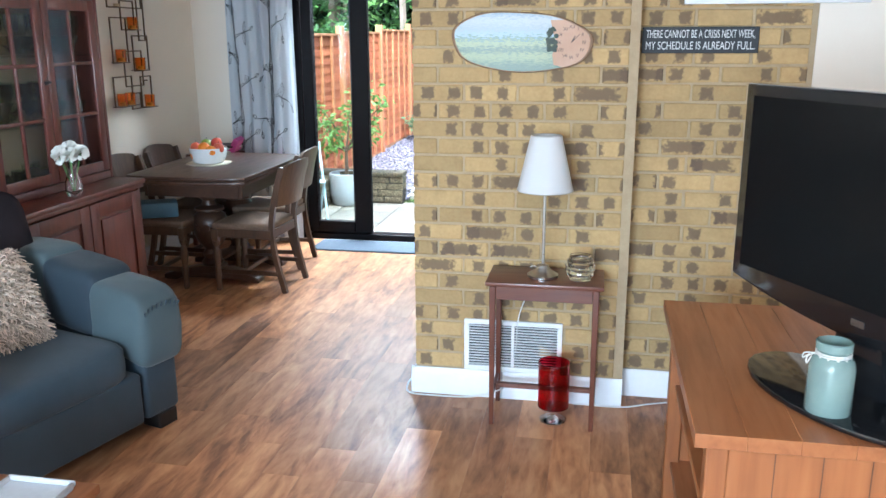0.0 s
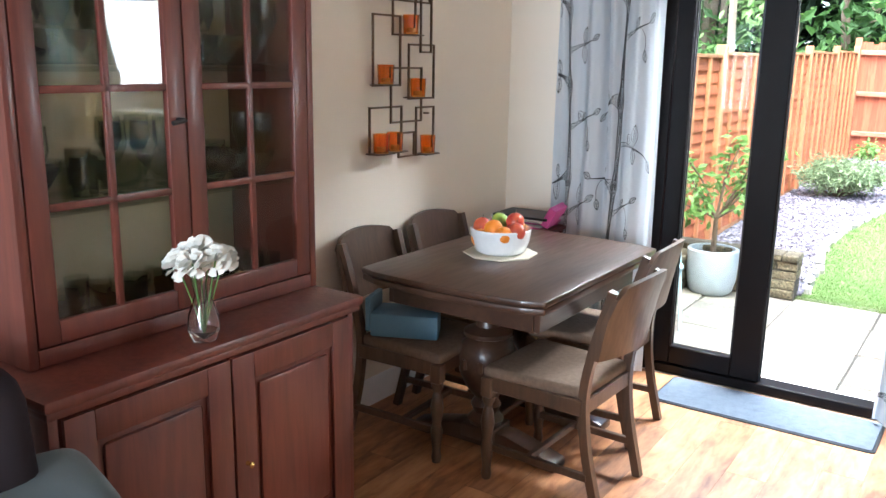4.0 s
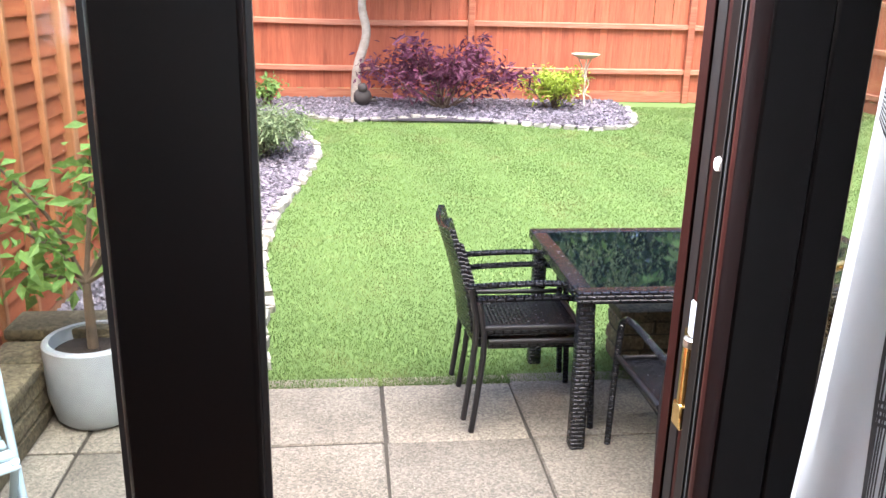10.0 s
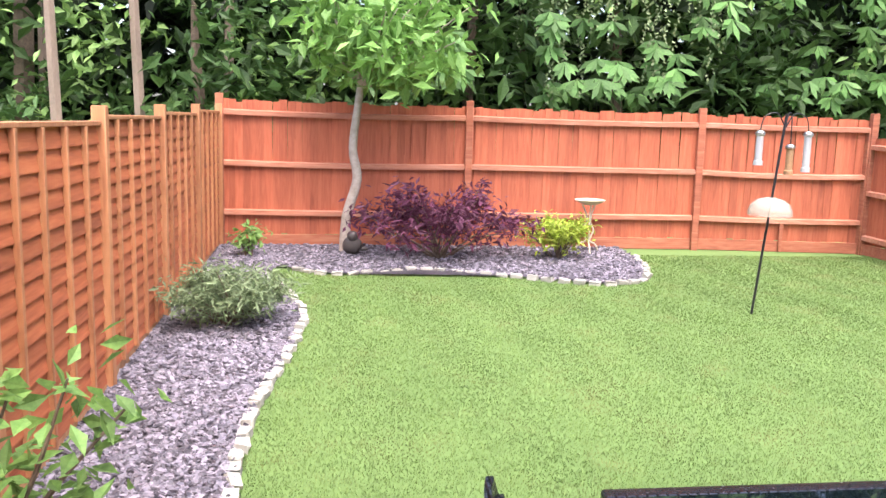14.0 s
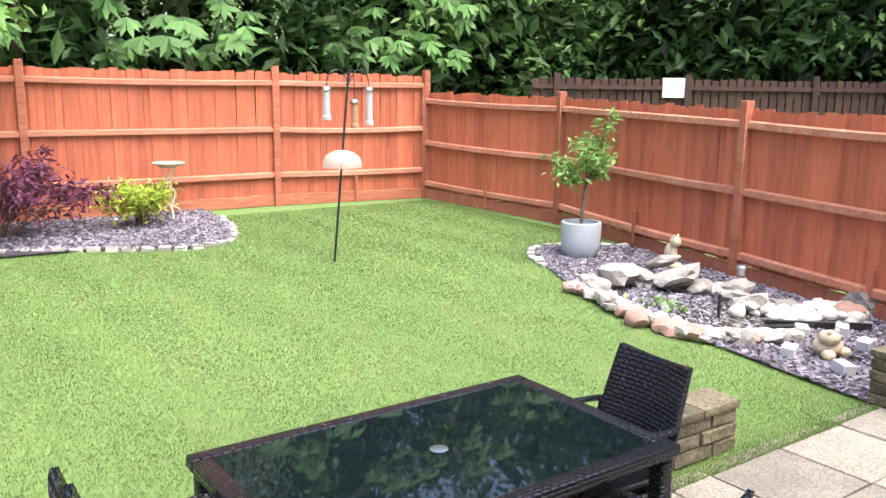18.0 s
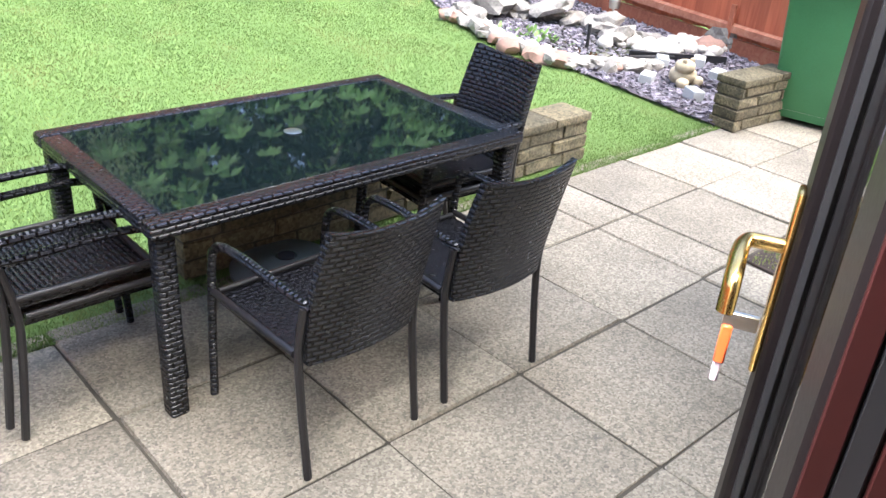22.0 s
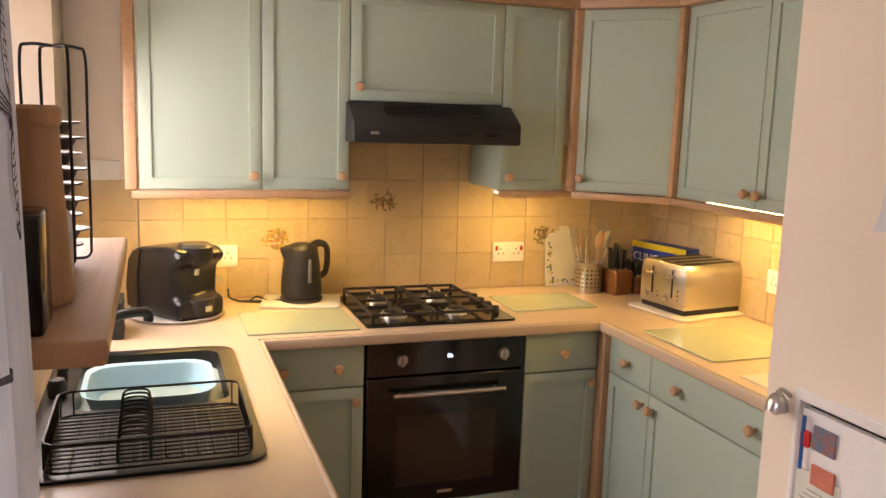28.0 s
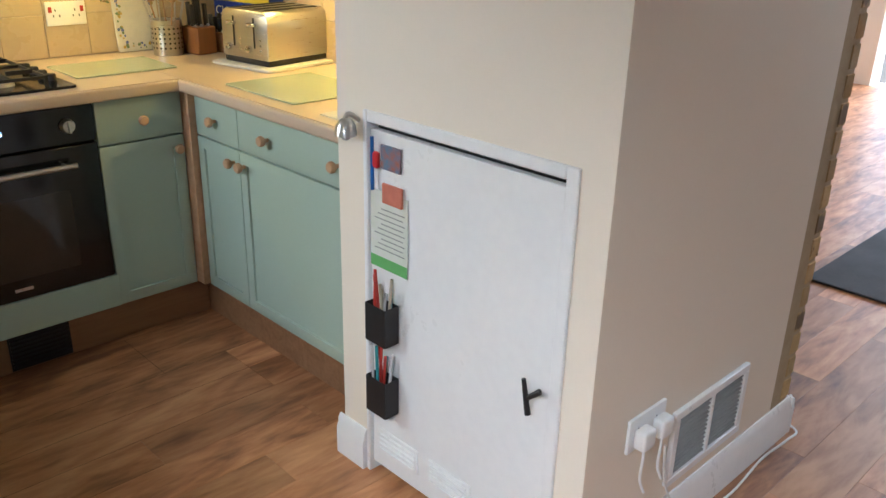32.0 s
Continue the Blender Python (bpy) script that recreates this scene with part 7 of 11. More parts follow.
def hob():
    th = thing("hob", 1.61, 5.35, WZ, -90, label="black gas hob with four burners and cast pan supports", category="hob")
    w, d = 0.56, 0.50
    part("glass_base", prism(B(), rounded(0, 0, w, d, 0.012), 0.0005, 0.009, 0.002), ENAMEL, th)
    for bx, by, r in ((0.13, 0.13, 0.042), (0.13, 0.37, 0.035), (0.37, 0.13, 0.035), (0.37, 0.37, 0.048)):
        b = part("burner", lathe(B(), [(r * 1.25, 0.009), (r * 1.2, 0.016), (r, 0.018), (r, 0.026), (r * 0.8, 0.028)], 24, (bx, by, 0)), STEEL, th)
        part("cap", lathe(B(), [(r * 0.85, 0.027), (r * 0.85, 0.032), (r * 0.6, 0.036), (0.002, 0.036)], 24, (bx, by, 0)), MATTBLACK, b)
    for x0, x1 in ((0.02, 0.245), (0.255, 0.48)):
        bm = B()
        for y in (0.02, 0.255, 0.48):
            box(bm, x0, y - 0.004, 0.036, x1, y + 0.004, 0.046, 0.001)
        for x in (x0 + 0.004, x1 - 0.004):
            box(bm, x - 0.004, 0.016, 0.036, x + 0.004, 0.484, 0.046, 0.001)
        c = (x0 + x1) / 2
        for y in (0.13, 0.37):
            for a in (0, 90, 180, 270):
                box(bm, 0.025, -0.003, 0.036, 0.11, 0.003, 0.05, 0.001, m=pose(c, y, 0, 0, 0, a))
        for x in (x0 + 0.006, x1 - 0.006):
            for y in (0.02, 0.48):
                box(bm, x - 0.005, y - 0.005, 0.009, x + 0.005, y + 0.005, 0.04)
        part("pan_support", bm, MATTBLACK, th)
    for k in range(4):
        part("control_knob", lathe(B(), [(0.016, 0.009), (0.015, 0.028), (0.012, 0.032), (0.001, 0.032)], 16, (0.525, 0.12 + 0.075 * k, 0)), MATTBLACK, th)


hob()


def wall_units():
    z0, z1, dp = 1.365, 2.06, 0.30
    fx = 1.87

    def unit(m, w, doors, label, za=z0, knob_up=0.05, depth=dp):
        th = new("wall_unit")
        th.matrix_basis = m
        tagged(th, label, "kitchen unit", "fitted wall units")
        part("carcase", box(B(), 0.002, 0.02, za, w - 0.002, 0.02 + depth, z1), SAGE, th)
        x = 0
        for cw, ks in doors:
            panel_door(th, "door", cw, z1 - za, pose(x, 0, za), [(cw - 0.03 if ks > 0 else 0.03, knob_up)] if ks else [])
            x += cw
        return th

    unit(face(fx, 6.075, -90), 0.715, [(0.405, 1), (0.31, 1)], "pair of sage green wall cupboards over the coffee machine")
    unit(face(fx, 5.36, -90), 0.59, [(0.59, -1)], "sage green bridging cupboard over the cooker hood", za=1.685)
    unit(face(fx, 4.77, -90), 0.27, [(0.27, -1)], "narrow sage green wall cupboard beside the hood")
    ang = math.degrees(math.atan2(4.19 - 4.47, 1.60 - 1.87))
    unit(pose(1.855, 4.46, 0, 0, 0, ang), 0.385, [(0.385, -1)], "angled sage green corner wall cupboard", depth=0.1)
    unit(face(1.565, 4.175, 180), 1.012, [(0.43, 1), (0.43, -1), (0.152, 0)], "sage green wall cupboards over the toaster", depth=0.27)
    trim = thing("cabinet_trim", fx, 4.47, z0 - 0.03, label="pale beech light rail and cornice of the wall cupboards", category="cabinet trim")
    t = Matrix.Translation((-fx, -4.47, -(z0 - 0.03)))
    for b in ((fx - 0.02, 5.362, z0 - 0.03, fx + 0.02, 6.10, z0 - 0.002), (fx - 0.02, 4.47, z0 - 0.03, fx + 0.02, 4.77, z0 - 0.002), (CX + 0.005, 4.16, z0 - 0.03, 1.58, 4.2, z0 - 0.002), (fx - 0.045, 4.46, z1, fx + 0.02, 6.12, z1 + 0.045), (CX + 0.005, 4.15, z1, 1.58, 4.22, z1 + 0.045), (fx - 0.003, 6.08, z0 - 0.002, fx + 0.02, 6.12, z1)):
        part("rail", moved(box(B(), *b, 0.008, 2), t), BEECH, trim)
    for za, zb, o in ((z0 - 0.03, z0 - 0.002, 0.02), (z1, z1 + 0.045, 0.04)):
        part("corner_rail", moved(box(B(), 0, -o, za, 0.385, 0.03, zb, 0.008, 2, m=pose(1.855, 4.46, 0, 0, 0, ang)), t), BEECH, trim)
    for x, y in ((1.862, 4.466), (1.585, 4.182)):
        part("corner_strip", moved(box(B(), x - 0.016, y - 0.014, z0 - 0.002, x + 0.014, y + 0.014, z1, 0.003), t), BEECH, trim)


wall_units()


def cooker_hood():
    th = thing("cooker_hood", 1.74, 5.375, 1.54, -90, label="slim black cooker hood under the wall cupboards", category="cooker hood")
    bm = prism(B(), [(0.0, 0.0), (0.0, 0.075), (0.10, 0.14), (0.42, 0.14), (0.42, 0.0)], 0, 0.63, 0.004)
    moved(bm, Matrix(((0, 0, 1, 0), (1, 0, 0, 0), (0, 1, 0, 0), (0, 0, 0, 1))))
    part("body", bm, MATTBLACK, th)
    for k in range(4):
        part("vent_slot", box(B(), 0.12, 0.03 + 0.016 * k, 0.101 + 0.0104 * k, 0.51, 0.04 + 0.016 * k, 0.107 + 0.0104 * k), RUBBERSHADE, th)
    for x in (0.40, 0.52):
        part("switch", box(B(), x - 0.03, -0.004, 0.03, x + 0.03, 0.0, 0.042, 0.001), ENAMEL, th)
    part("badge", box(B(), 0.06, -0.002, 0.03, 0.09, 0.0, 0.04), STEEL, th)


cooker_hood()
warm = glow("warm_strip_light", (1.0, 0.68, 0.22), 4.0)
for name, b in (("under_cupboard_light", (1.93, 5.42, 1.345, 1.97, 6.02, 1.363)), ("under_cupboard_light", (1.95, 4.5, 1.345, 1.99, 4.75, 1.363)), ("under_cupboard_light", (0.75, 4.02, 1.345, 1.55, 4.06, 1.363))):
    lt = thing(name, (b[0] + b[3]) / 2, (b[1] + b[4]) / 2, b[2], label="warm strip light under the wall cupboards", category="light", group="strip lights under the cupboards")
    t = Matrix.Translation((-(b[0] + b[3]) / 2, -(b[1] + b[4]) / 2, -b[2]))
    part("housing", moved(box(B(), b[0] - 0.005, b[1], b[2] + 0.006, b[3] + 0.005, b[4], b[5], 0.002), t), WHITE, lt)
    part("tube", moved(box(B(), b[0], b[1] + 0.01, b[2], b[3], b[4] - 0.01, b[2] + 0.006, 0.002), t), warm, lt)
for eye, w in (((1.95, 5.72, 1.34), 0.6), ((1.97, 4.62, 1.34), 0.26), ((1.15, 4.04, 1.34), 0.8)):
    lamp = window_lamp("under_cupboard_lamp", eye, (eye[0], eye[1], 0), 0.05 if eye[0] > 1.5 else w, w if eye[0] > 1.5 else 0.05, 0.66 * w / 0.6, (1.0, 0.66, 0.15))


def sink():
    th = thing("kitchen_sink", 0.575, 5.812, WZ, label="black composite sink with drainer in the worktop", category="sink")
    comp = mat("black_composite", (0.010, 0.010, 0.011), rough=0.38, bump=0.1, bscale=300)
    w, d = 0.91, 0.49
    bm = B()
    for a in (rounded(0, 0, w, d, 0.06, 5),):
        inner = rounded(0.018, 0.018, w - 0.018, d - 0.018, 0.045, 5)
        o0 = [bm.verts.new((x, y, 0.001)) for x, y in a]
        o1 = [bm.verts.new((x, y, 0.008)) for x, y in a]
        i1 = [bm.verts.new((x, y, 0.010)) for x, y in inner]
        n = len(a)
        for k in range(n):
            bm.faces.new((o0[k], o0[(k + 1) % n], o1[(k + 1) % n], o1[k]))
            bm.faces.new((o1[k], o1[(k + 1) % n], i1[(k + 1) % n], i1[k]))
        cut = rounded(0.40, 0.045, w - 0.04, d - 0.075, 0.05, 5)
        cz = [bm.verts.new((x, y, 0.006)) for x, y in cut]
        # drainer side slopes in, bowl side drops
        bowl = [bm.verts.new((x, y, -0.16)) for x, y in rounded(0.415, 0.06, w - 0.055, d - 0.09, 0.06, 5)]
        for k in range(n):
            bm.faces.new((cz[k], cz[(k + 1) % n], bowl[(k + 1) % n], bowl[k]))
        bm.faces.new(bowl)
        bmesh.ops.bridge_loops(bm, edges=[e for e in bm.edges if all(v in i1 for v in e.verts)] + [e for e in bm.edges if all(v in cz for v in e.verts)])
    bmesh.ops.recalc_face_normals(bm, faces=bm.faces)
    for f in bm.faces:
        if f.normal.z < -0.9 and f.calc_center_median().z > -0.01:
            f.normal_flip()
    part("basin", bm, comp, th)
    for k in range(9):
        part("drainer_rib", box(B(), 0.06, 0.07 + 0.032 * k, 0.008, 0.37, 0.078 + 0.032 * k, 0.012, 0.002), comp, th)
    bm = B()
    tube(bm, curve([(0.64, d - 0.035, 0.006), (0.645, d - 0.04, 0.05), (0.665, d - 0.08, 0.115), (0.70, d - 0.16, 0.16), (0.735, d - 0.235, 0.165), (0.745, d - 0.25, 0.15), (0.745, d - 0.25, 0.135)], 6), 0.014, 12)
    tap = part("tap", bm, MATTBLACK, th, "black swan-neck tap")
    part("tap_lever", lathe(B(), [(0.022, 0.0), (0.024, 0.03), (0.018, 0.045), (0.002, 0.048)], 16, (0.52, d - 0.035, 0.008)), MATTBLACK, tap)
    # bowl in the sink
    pale = mat("pale_blue_plastic", (0.42, 0.66, 0.76), (0.38, 0.62, 0.73), scale=4, rough=0.35)
    bm = B()
    rings = []
    for s, z in ((0.72, -0.155), (0.88, -0.05), (1.0, 0.008), (1.05, 0.012), (0.97, 0.006), (0.85, -0.05), (0.68, -0.145)):
        rings.append([bm.verts.new((0.585 + (x - 0.585) * s, 0.235 + (y - 0.235) * s, z + 0.012)) for x, y in rounded(0.435, 0.08, 0.735, 0.39, 0.07, 4)])
    for a, b in zip(rings, rings[1:]):
        for k in range(len(a)):
            bm.faces.new((a[k], a[(k + 1) % len(a)], b[(k + 1) % len(a)], b[k]))
    bm.faces.new(rings[0][::-1])
    bm.faces.new(rings[-1])
    solid("washing_up_bowl", bm, pale, "pale blue plastic washing-up bowl in the sink", "bowl", at=pose(0.56, 5.815, WZ))
    # dish rack
    rk = thing("dish_rack", 0.59, 5.845, WZ + 0.012, label="black wire dish rack on the drainer", category="dish rack")
    W, D = 0.33, 0.40
    bm = B()
    for z in (0.005, 0.062):
        tube(bm, [(x, y, z) for x, y in rounded(0, 0, W, D, 0.03, 3)], 0.003, 6, closed=True)
    for x, y in rounded(0, 0, W, D, 0.03, 3)[::2]:
        rod(bm, (x, y, 0.005), (x, y, 0.062), 0.002, seg=5)
    part("frame", bm, BLACKMETAL, rk)
    for k in range(1, 15):
        rod(bm := B(), (W * k / 15, 0, 0.006), (W * k / 15, D, 0.006), 0.0018, seg=5)
        for y in (0.0, D):
            rod(bm, (W * k / 15, y, 0.006), (W * k / 15, y, 0.062), 0.0018, seg=5)
        part("wire", bm, BLACKMETAL, rk)
    for k in range(1, 9):
        rod(bm := B(), (0, D * k / 9, 0.004), (W, D * k / 9, 0.004), 0.0018, seg=5)
        part("wire", bm, BLACKMETAL, rk)
    # a row of plate loops along the rack
    for k in range(11):
        x = 0.025 + 0.027 * k
        tube(bm := B(), curve([(x, 0.20, 0.006), (x, 0.203, 0.055), (x, 0.215, 0.068), (x, 0.25, 0.068), (x, 0.262, 0.055), (x, 0.265, 0.006)], 3), 0.0026, 5)
        part("plate_loop", bm, BLACKMETAL, rk)


sink()


sv = thing("worktop_saver", 0.085, 5.925, WZ, label="cream worktop saver with a printed border of flowers", category="chopping board")
part("board", prism(B(), rounded(-0.19, -0.145, 0.19, 0.145, 0.03), 0.001, 0.009, 0.003, 2), mat("cream_glass_board", (0.68, 0.64, 0.52), (0.64, 0.60, 0.48), scale=5, rough=0.42), sv)
line = mat("grey_border_line", (0.38, 0.36, 0.33), rough=0.4)
for s in (0.182, 0.128):
    t2 = s - 0.047
    bm = B()
    for a, b, c, d in ((-s, -t2, s, -t2 + 0.0015), (-s, t2 - 0.0015, s, t2), (-s, -t2, -s + 0.0015, t2), (s - 0.0015, -t2, s, t2)):
        box(bm, a, b, 0.009, c, d, 0.0094)
    part("border_line", bm, line, sv)
_r = random.Random(9)
_flower = [mat("print_" + n, c, rough=0.35) for n, c in (("violet", (0.32, 0.24, 0.48)), ("yellow", (0.78, 0.6, 0.12)), ("pink", (0.72, 0.42, 0.42)), ("leaf", (0.35, 0.42, 0.22)))]
for k in range(46):
    side, t = k % 4, _r.uniform(-1, 1)
    x, y = ((t * 0.165, 0.113 * (1 if side else -1)) if side < 2 else (0.156 * (1 if side == 2 else -1), t * 0.115))
    m = _flower[_r.choice((0, 1, 2, 3, 3))]
    bm = B()
    for q in range(4):
        a = q * 1.57 + _r.uniform(0, 1)
        lathe(bm, [(0.001, 0.0093), (0.008, 0.0093), (0.008, 0.0095), (0.001, 0.0096)], 8, (x + 0.009 * math.cos(a), y + 0.009 * math.sin(a), 0))
    part("printed_flower", bm, m, sv)


# ---- kitchen things ----
def under_stairs_door():
    x0, x1, z0, z1 = -0.165, 0.425, 0.035, 0.978
    fr = thing("doorway_surround", x0, CY, 0, label="white painted frame of the under-stairs cupboard", category="door frame")
    w = x1 - x0
    for b in ((-0.03, -0.06, 0, 0.0, 0.008, 1.022), (w, -0.06, 0, w + 0.015, 0.008, 1.022), (0.0, -0.06, 0.994, w, 0.008, 1.022)):
        part("frame_side", box(B(), *b, 0.003), WHITE, fr)
    # black bar painted in for the shade of the gap over the door
    part("dark_gap", box(B(), 0.0, -0.06, 0.962, w, -0.03, 0.994), RUBBERSHADE, fr)
    th = thing("store_door", x0, CY, 0, label="plain white cupboard door with magnets and pen pots", category="door")
    part("door_board", box(B(), 0.003, -0.022, z0, w - 0.003, -0.002, z1, 0.002), WHITE, th)
    for a, b in ((0.20 - x0, 0.05 - x0), (0.395 - x0, 0.24 - x0)):
        v = part("louvre_vent", box(B(), b, -0.002, 0.085, a, 0.004, 0.16, 0.002), WHITE, th, "white slatted vent")
        for k in range(4):
            part("slat", box(B(), b + 0.01, 0.003, 0.096 + 0.015 * k, a - 0.01, 0.010, 0.104 + 0.015 * k, 0.002), WHITE, v)
    bm = B()
    rod(bm, (0.03, -0.002, 0.515), (0.03, 0.035, 0.515), 0.006)
    rod(bm, (0.028, 0.036, 0.475), (0.045, 0.036, 0.555), 0.007, 0.005)
    rod(bm, (0.03, 0.036, 0.515), (0.0, 0.036, 0.54), 0.005)
    part("t_handle", bm, BLACKMETAL, th, "black forked twist handle")


under_stairs_door()


def door_clutter():
    y = CY + 0.001
    blue, red = mat("blue_magnet", (0.10, 0.20, 0.30), (0.35, 0.12, 0.08), scale=60, rough=0.35), mat("red_plastic", (0.62, 0.03, 0.04), rough=0.35)
    mg = solid("fridge_magnet", box(B(), -0.035, 0, -0.030, 0.035, 0.006, 0.030, 0.002), blue, "small blue picture magnet on the cupboard door", "magnet", at=pose(0.341, y, 0.921))
    solid("fridge_magnet", box(B(), -0.035, 0.002, -0.025, 0.035, 0.010, 0.025, 0.002), mat("orange_magnet", (0.62, 0.22, 0.15), (0.5, 0.16, 0.11), scale=40, rough=0.4), "orange picture magnet holding a note on the cupboard door", "magnet", at=pose(0.332, y, 0.834))
    cl = thing("pen_clip", 0.394, y, 0.91, label="red magnetic clip holding a blue pen", category="clip")
    part("clip", box(B(), -0.014, 0, -0.02, 0.014, 0.014, 0.02, 0.004), red, cl)
    rod(bm := B(), (0.004, 0.012, -0.075), (0.004, 0.012, 0.055), 0.0045, seg=8)
    part("pen", bm, mat("blue_pen", (0.02, 0.12, 0.4), rough=0.3), cl)
    nt = thing("paper_note", 0.353, y, 0.634, label="paper note with a green foot held by magnets", category="note")
    part("sheet", box(B(), -0.07, 0, 0, 0.065, 0.0015, 0.2, 0), mat("pale_note", (0.60, 0.64, 0.55), (0.66, 0.66, 0.62), scale=30, rough=0.7), nt)
    part("green_foot", box(B(), -0.07, 0.0017, 0.0, 0.065, 0.0022, 0.03), mat("green_print", (0.15, 0.42, 0.13), rough=0.6), nt)
    for k in range(9):
        part("text_line", box(B(), -0.06 + 0.006 * (k % 2), 0.0017, 0.05 + 0.013 * k, 0.05 - 0.012 * (k % 3), 0.0021, 0.053 + 0.013 * k), mat("grey_text", (0.3, 0.32, 0.3), rough=0.7) if k == 0 else bpy.data.materials["grey_text"], nt)
    for z in (0.447, 0.24):
        pt = thing("pen_pot", 0.352, y, z, label="black magnetic pen pot on the cupboard door", category="pen pot", group="pen pots on the door")
        bm = B()
        for b in ((-0.038, 0, 0, 0.038, 0.003, 0.105), (-0.038, 0.044, 0, 0.038, 0.047, 0.105), (-0.038, 0.003, 0, -0.035, 0.044, 0.105), (0.035, 0.003, 0, 0.038, 0.044, 0.105), (-0.038, 0.003, 0, 0.038, 0.044, 0.004)):
            box(bm, *b, 0.001)
        part("pot", bm, MATTBLACK, pt)
        r = random.Random(int(z * 1000))
        for k in range(8):
            c = r.choice(((0.05, 0.3, 0.6), (0.6, 0.6, 0.6), (0.03, 0.03, 0.03), (0.45, 0.4, 0.3), (0.7, 0.7, 0.68), (0.05, 0.3, 0.32), (0.5, 0.05, 0.04)))
            a = Vector((r.uniform(-0.026, 0.026), r.uniform(0.012, 0.036), 0.01))
            b = a + Vector((r.uniform(-0.022, 0.022), r.uniform(-0.004, 0.012), r.uniform(0.125, 0.185)))
            rod(bm := B(), a, b, 0.0042, seg=8)
            part("pen", bm, mat("pen_barrel", c, rough=0.3), pt)
    hk = thing("bell_hook", 0.462, CY, 0.99, label="steel dome-shaped wall catch beside the cupboard", category="wall catch")
    tube(bm := B(), curve([(0, 0, 0), (0.0, 0.03, 0.02), (0.0, 0.045, 0.005)], 5), 0.006, 8)
    part("arm", bm, STEEL, hk)
    bm = lathe(B(), [(0.004, 0.03), (0.014, 0.026), (0.024, 0.012), (0.028, -0.012), (0.024, -0.012), (0.01, -0.012), (0.009, -0.022), (0.001, -0.026)], 20)
    part("dome", moved(bm, pose(0, 0.04, -0.018)), STEEL, hk)
    cal = thing("calendar", 0.163, CY + 0.001, 1.425, label="paper wall calendar with a green picture", category="calendar")
    part("month_sheet", moved(grid_sheet(0.176, 0.235, 0.022), pose(-0.088, 0.001, 0)), mat("calendar_paper", (0.70, 0.71, 0.74), rough=0.7), cal, "white sheet of dates with a curled foot")
    part("picture", box(B(), -0.088, 0.0, 0.236, 0.088, 0.003, 0.40), mat("calendar_green", (0.26, 0.42, 0.25), (0.22, 0.37, 0.22), scale=12, rough=0.6), cal)
    for k in range(13):
        for x0, x1 in ((-0.08, -0.052), (-0.038, -0.038 + 0.018 * (1 + k * 7 % 5))):
            part("text_line", box(B(), x0, 0.0048, 0.085 + 0.0112 * k, x1, 0.0056, 0.0885 + 0.0112 * k), bpy.data.materials["grey_text"], cal)
    bm = B()
    for k in range(14):
        a = k * 0.45
        lathe(bm, [(0.001, 0), (0.01, 0), (0.001, 0.001)], 6, (0.02 * math.cos(a) * (k % 3), 0, 0))
    moved(bm, pose(0.03, 0.0045, 0.33, 90, 0, 0))
    part("picture_drawing", bm, bpy.data.materials["grey_text"], cal)


def grid_sheet(w, h, curl):
    bm = B()
    grid(bm, 8, 10, lambda u, v: (w * u, 0.001 + 0.0022 + curl * max(0, 0.35 - v) ** 2 * 8 * (0.4 + 0.6 * abs(2 * u - 1)), h * v))
    bmesh.ops.recalc_face_normals(bm, faces=bm.faces)
    return bm


door_clutter()


def socket(m, label, plug=0, switches=2):
    """A white double socket in the x-z plane, facing -y before m."""
    th = new("wall_socket")
    th.matrix_basis = m
    tagged(th, label, "socket")
    part("plate", box(B(), -0.073, -0.009, -0.043, 0.073, 0, 0.043, 0.003, 2), WHITE, th)
    for x in (-0.036, 0.036):
        for a, b in ((-0.003, 0.012), (-0.011, -0.008), (0.011, -0.008)):
            part("pin_hole", box(B(), x + a - 0.002, -0.0096, b - 0.004, x + a + 0.002, -0.0088, b + 0.004), RUBBERSHADE, th)
    for x in (-0.058, 0.058)[:switches]:
        part("switch", box(B(), x - 0.006, -0.013, 0.005, x + 0.006, -0.009, 0.025, 0.001), mat("red_rocker", (0.45, 0.03, 0.02), rough=0.4) if switches == 2 else WHITE, th)
    for k in range(abs(plug)):
        x = (-0.036, 0.036)[k]
        p = part("plug", box(B(), x - 0.024, -0.042, -0.03, x + 0.024, -0.010, 0.02, 0.009, 3), MATTBLACK if plug > 0 else WHITE, th)
        tube(bm := B(), curve([(x, -0.026, -0.028), (x, -0.028, -0.06), (x - 0.006, -0.03, -0.11), (x + 0.01, -0.035, -0.15)], 5), 0.0035, 6)
        part("flex", bm, MATTBLACK if plug > 0 else WHITE, p)
    return th


EASTFACE = XR - 0.012
socket(pose(EASTFACE, 4.58, 1.07, 0, 0, -90), "white double socket with red switches on the tiles")
socket(pose(EASTFACE, 5.80, 1.08, 0, 0, -90), "white double socket with a black plug on the tiles", plug=1, switches=0)
socket(pose(BX, 4.36, 0.40, 0, 0, -90), "white double socket with two white plugs low on the wall", plug=-2, switches=0)
for x in (1.30, 1.10):
    socket(pose(x, KY + 0.012, 1.075, 0, 0, 180), "white double socket on the tiles behind the toaster", switches=0)
# this one has grey louvres in its white frame
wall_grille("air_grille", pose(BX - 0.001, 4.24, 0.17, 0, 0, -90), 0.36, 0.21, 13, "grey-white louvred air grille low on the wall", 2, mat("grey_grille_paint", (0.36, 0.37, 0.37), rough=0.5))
sw = thing("light_switch", XR, 6.205, 1.40, -90, label="white light switch on the kitchen wall", category="light switch")
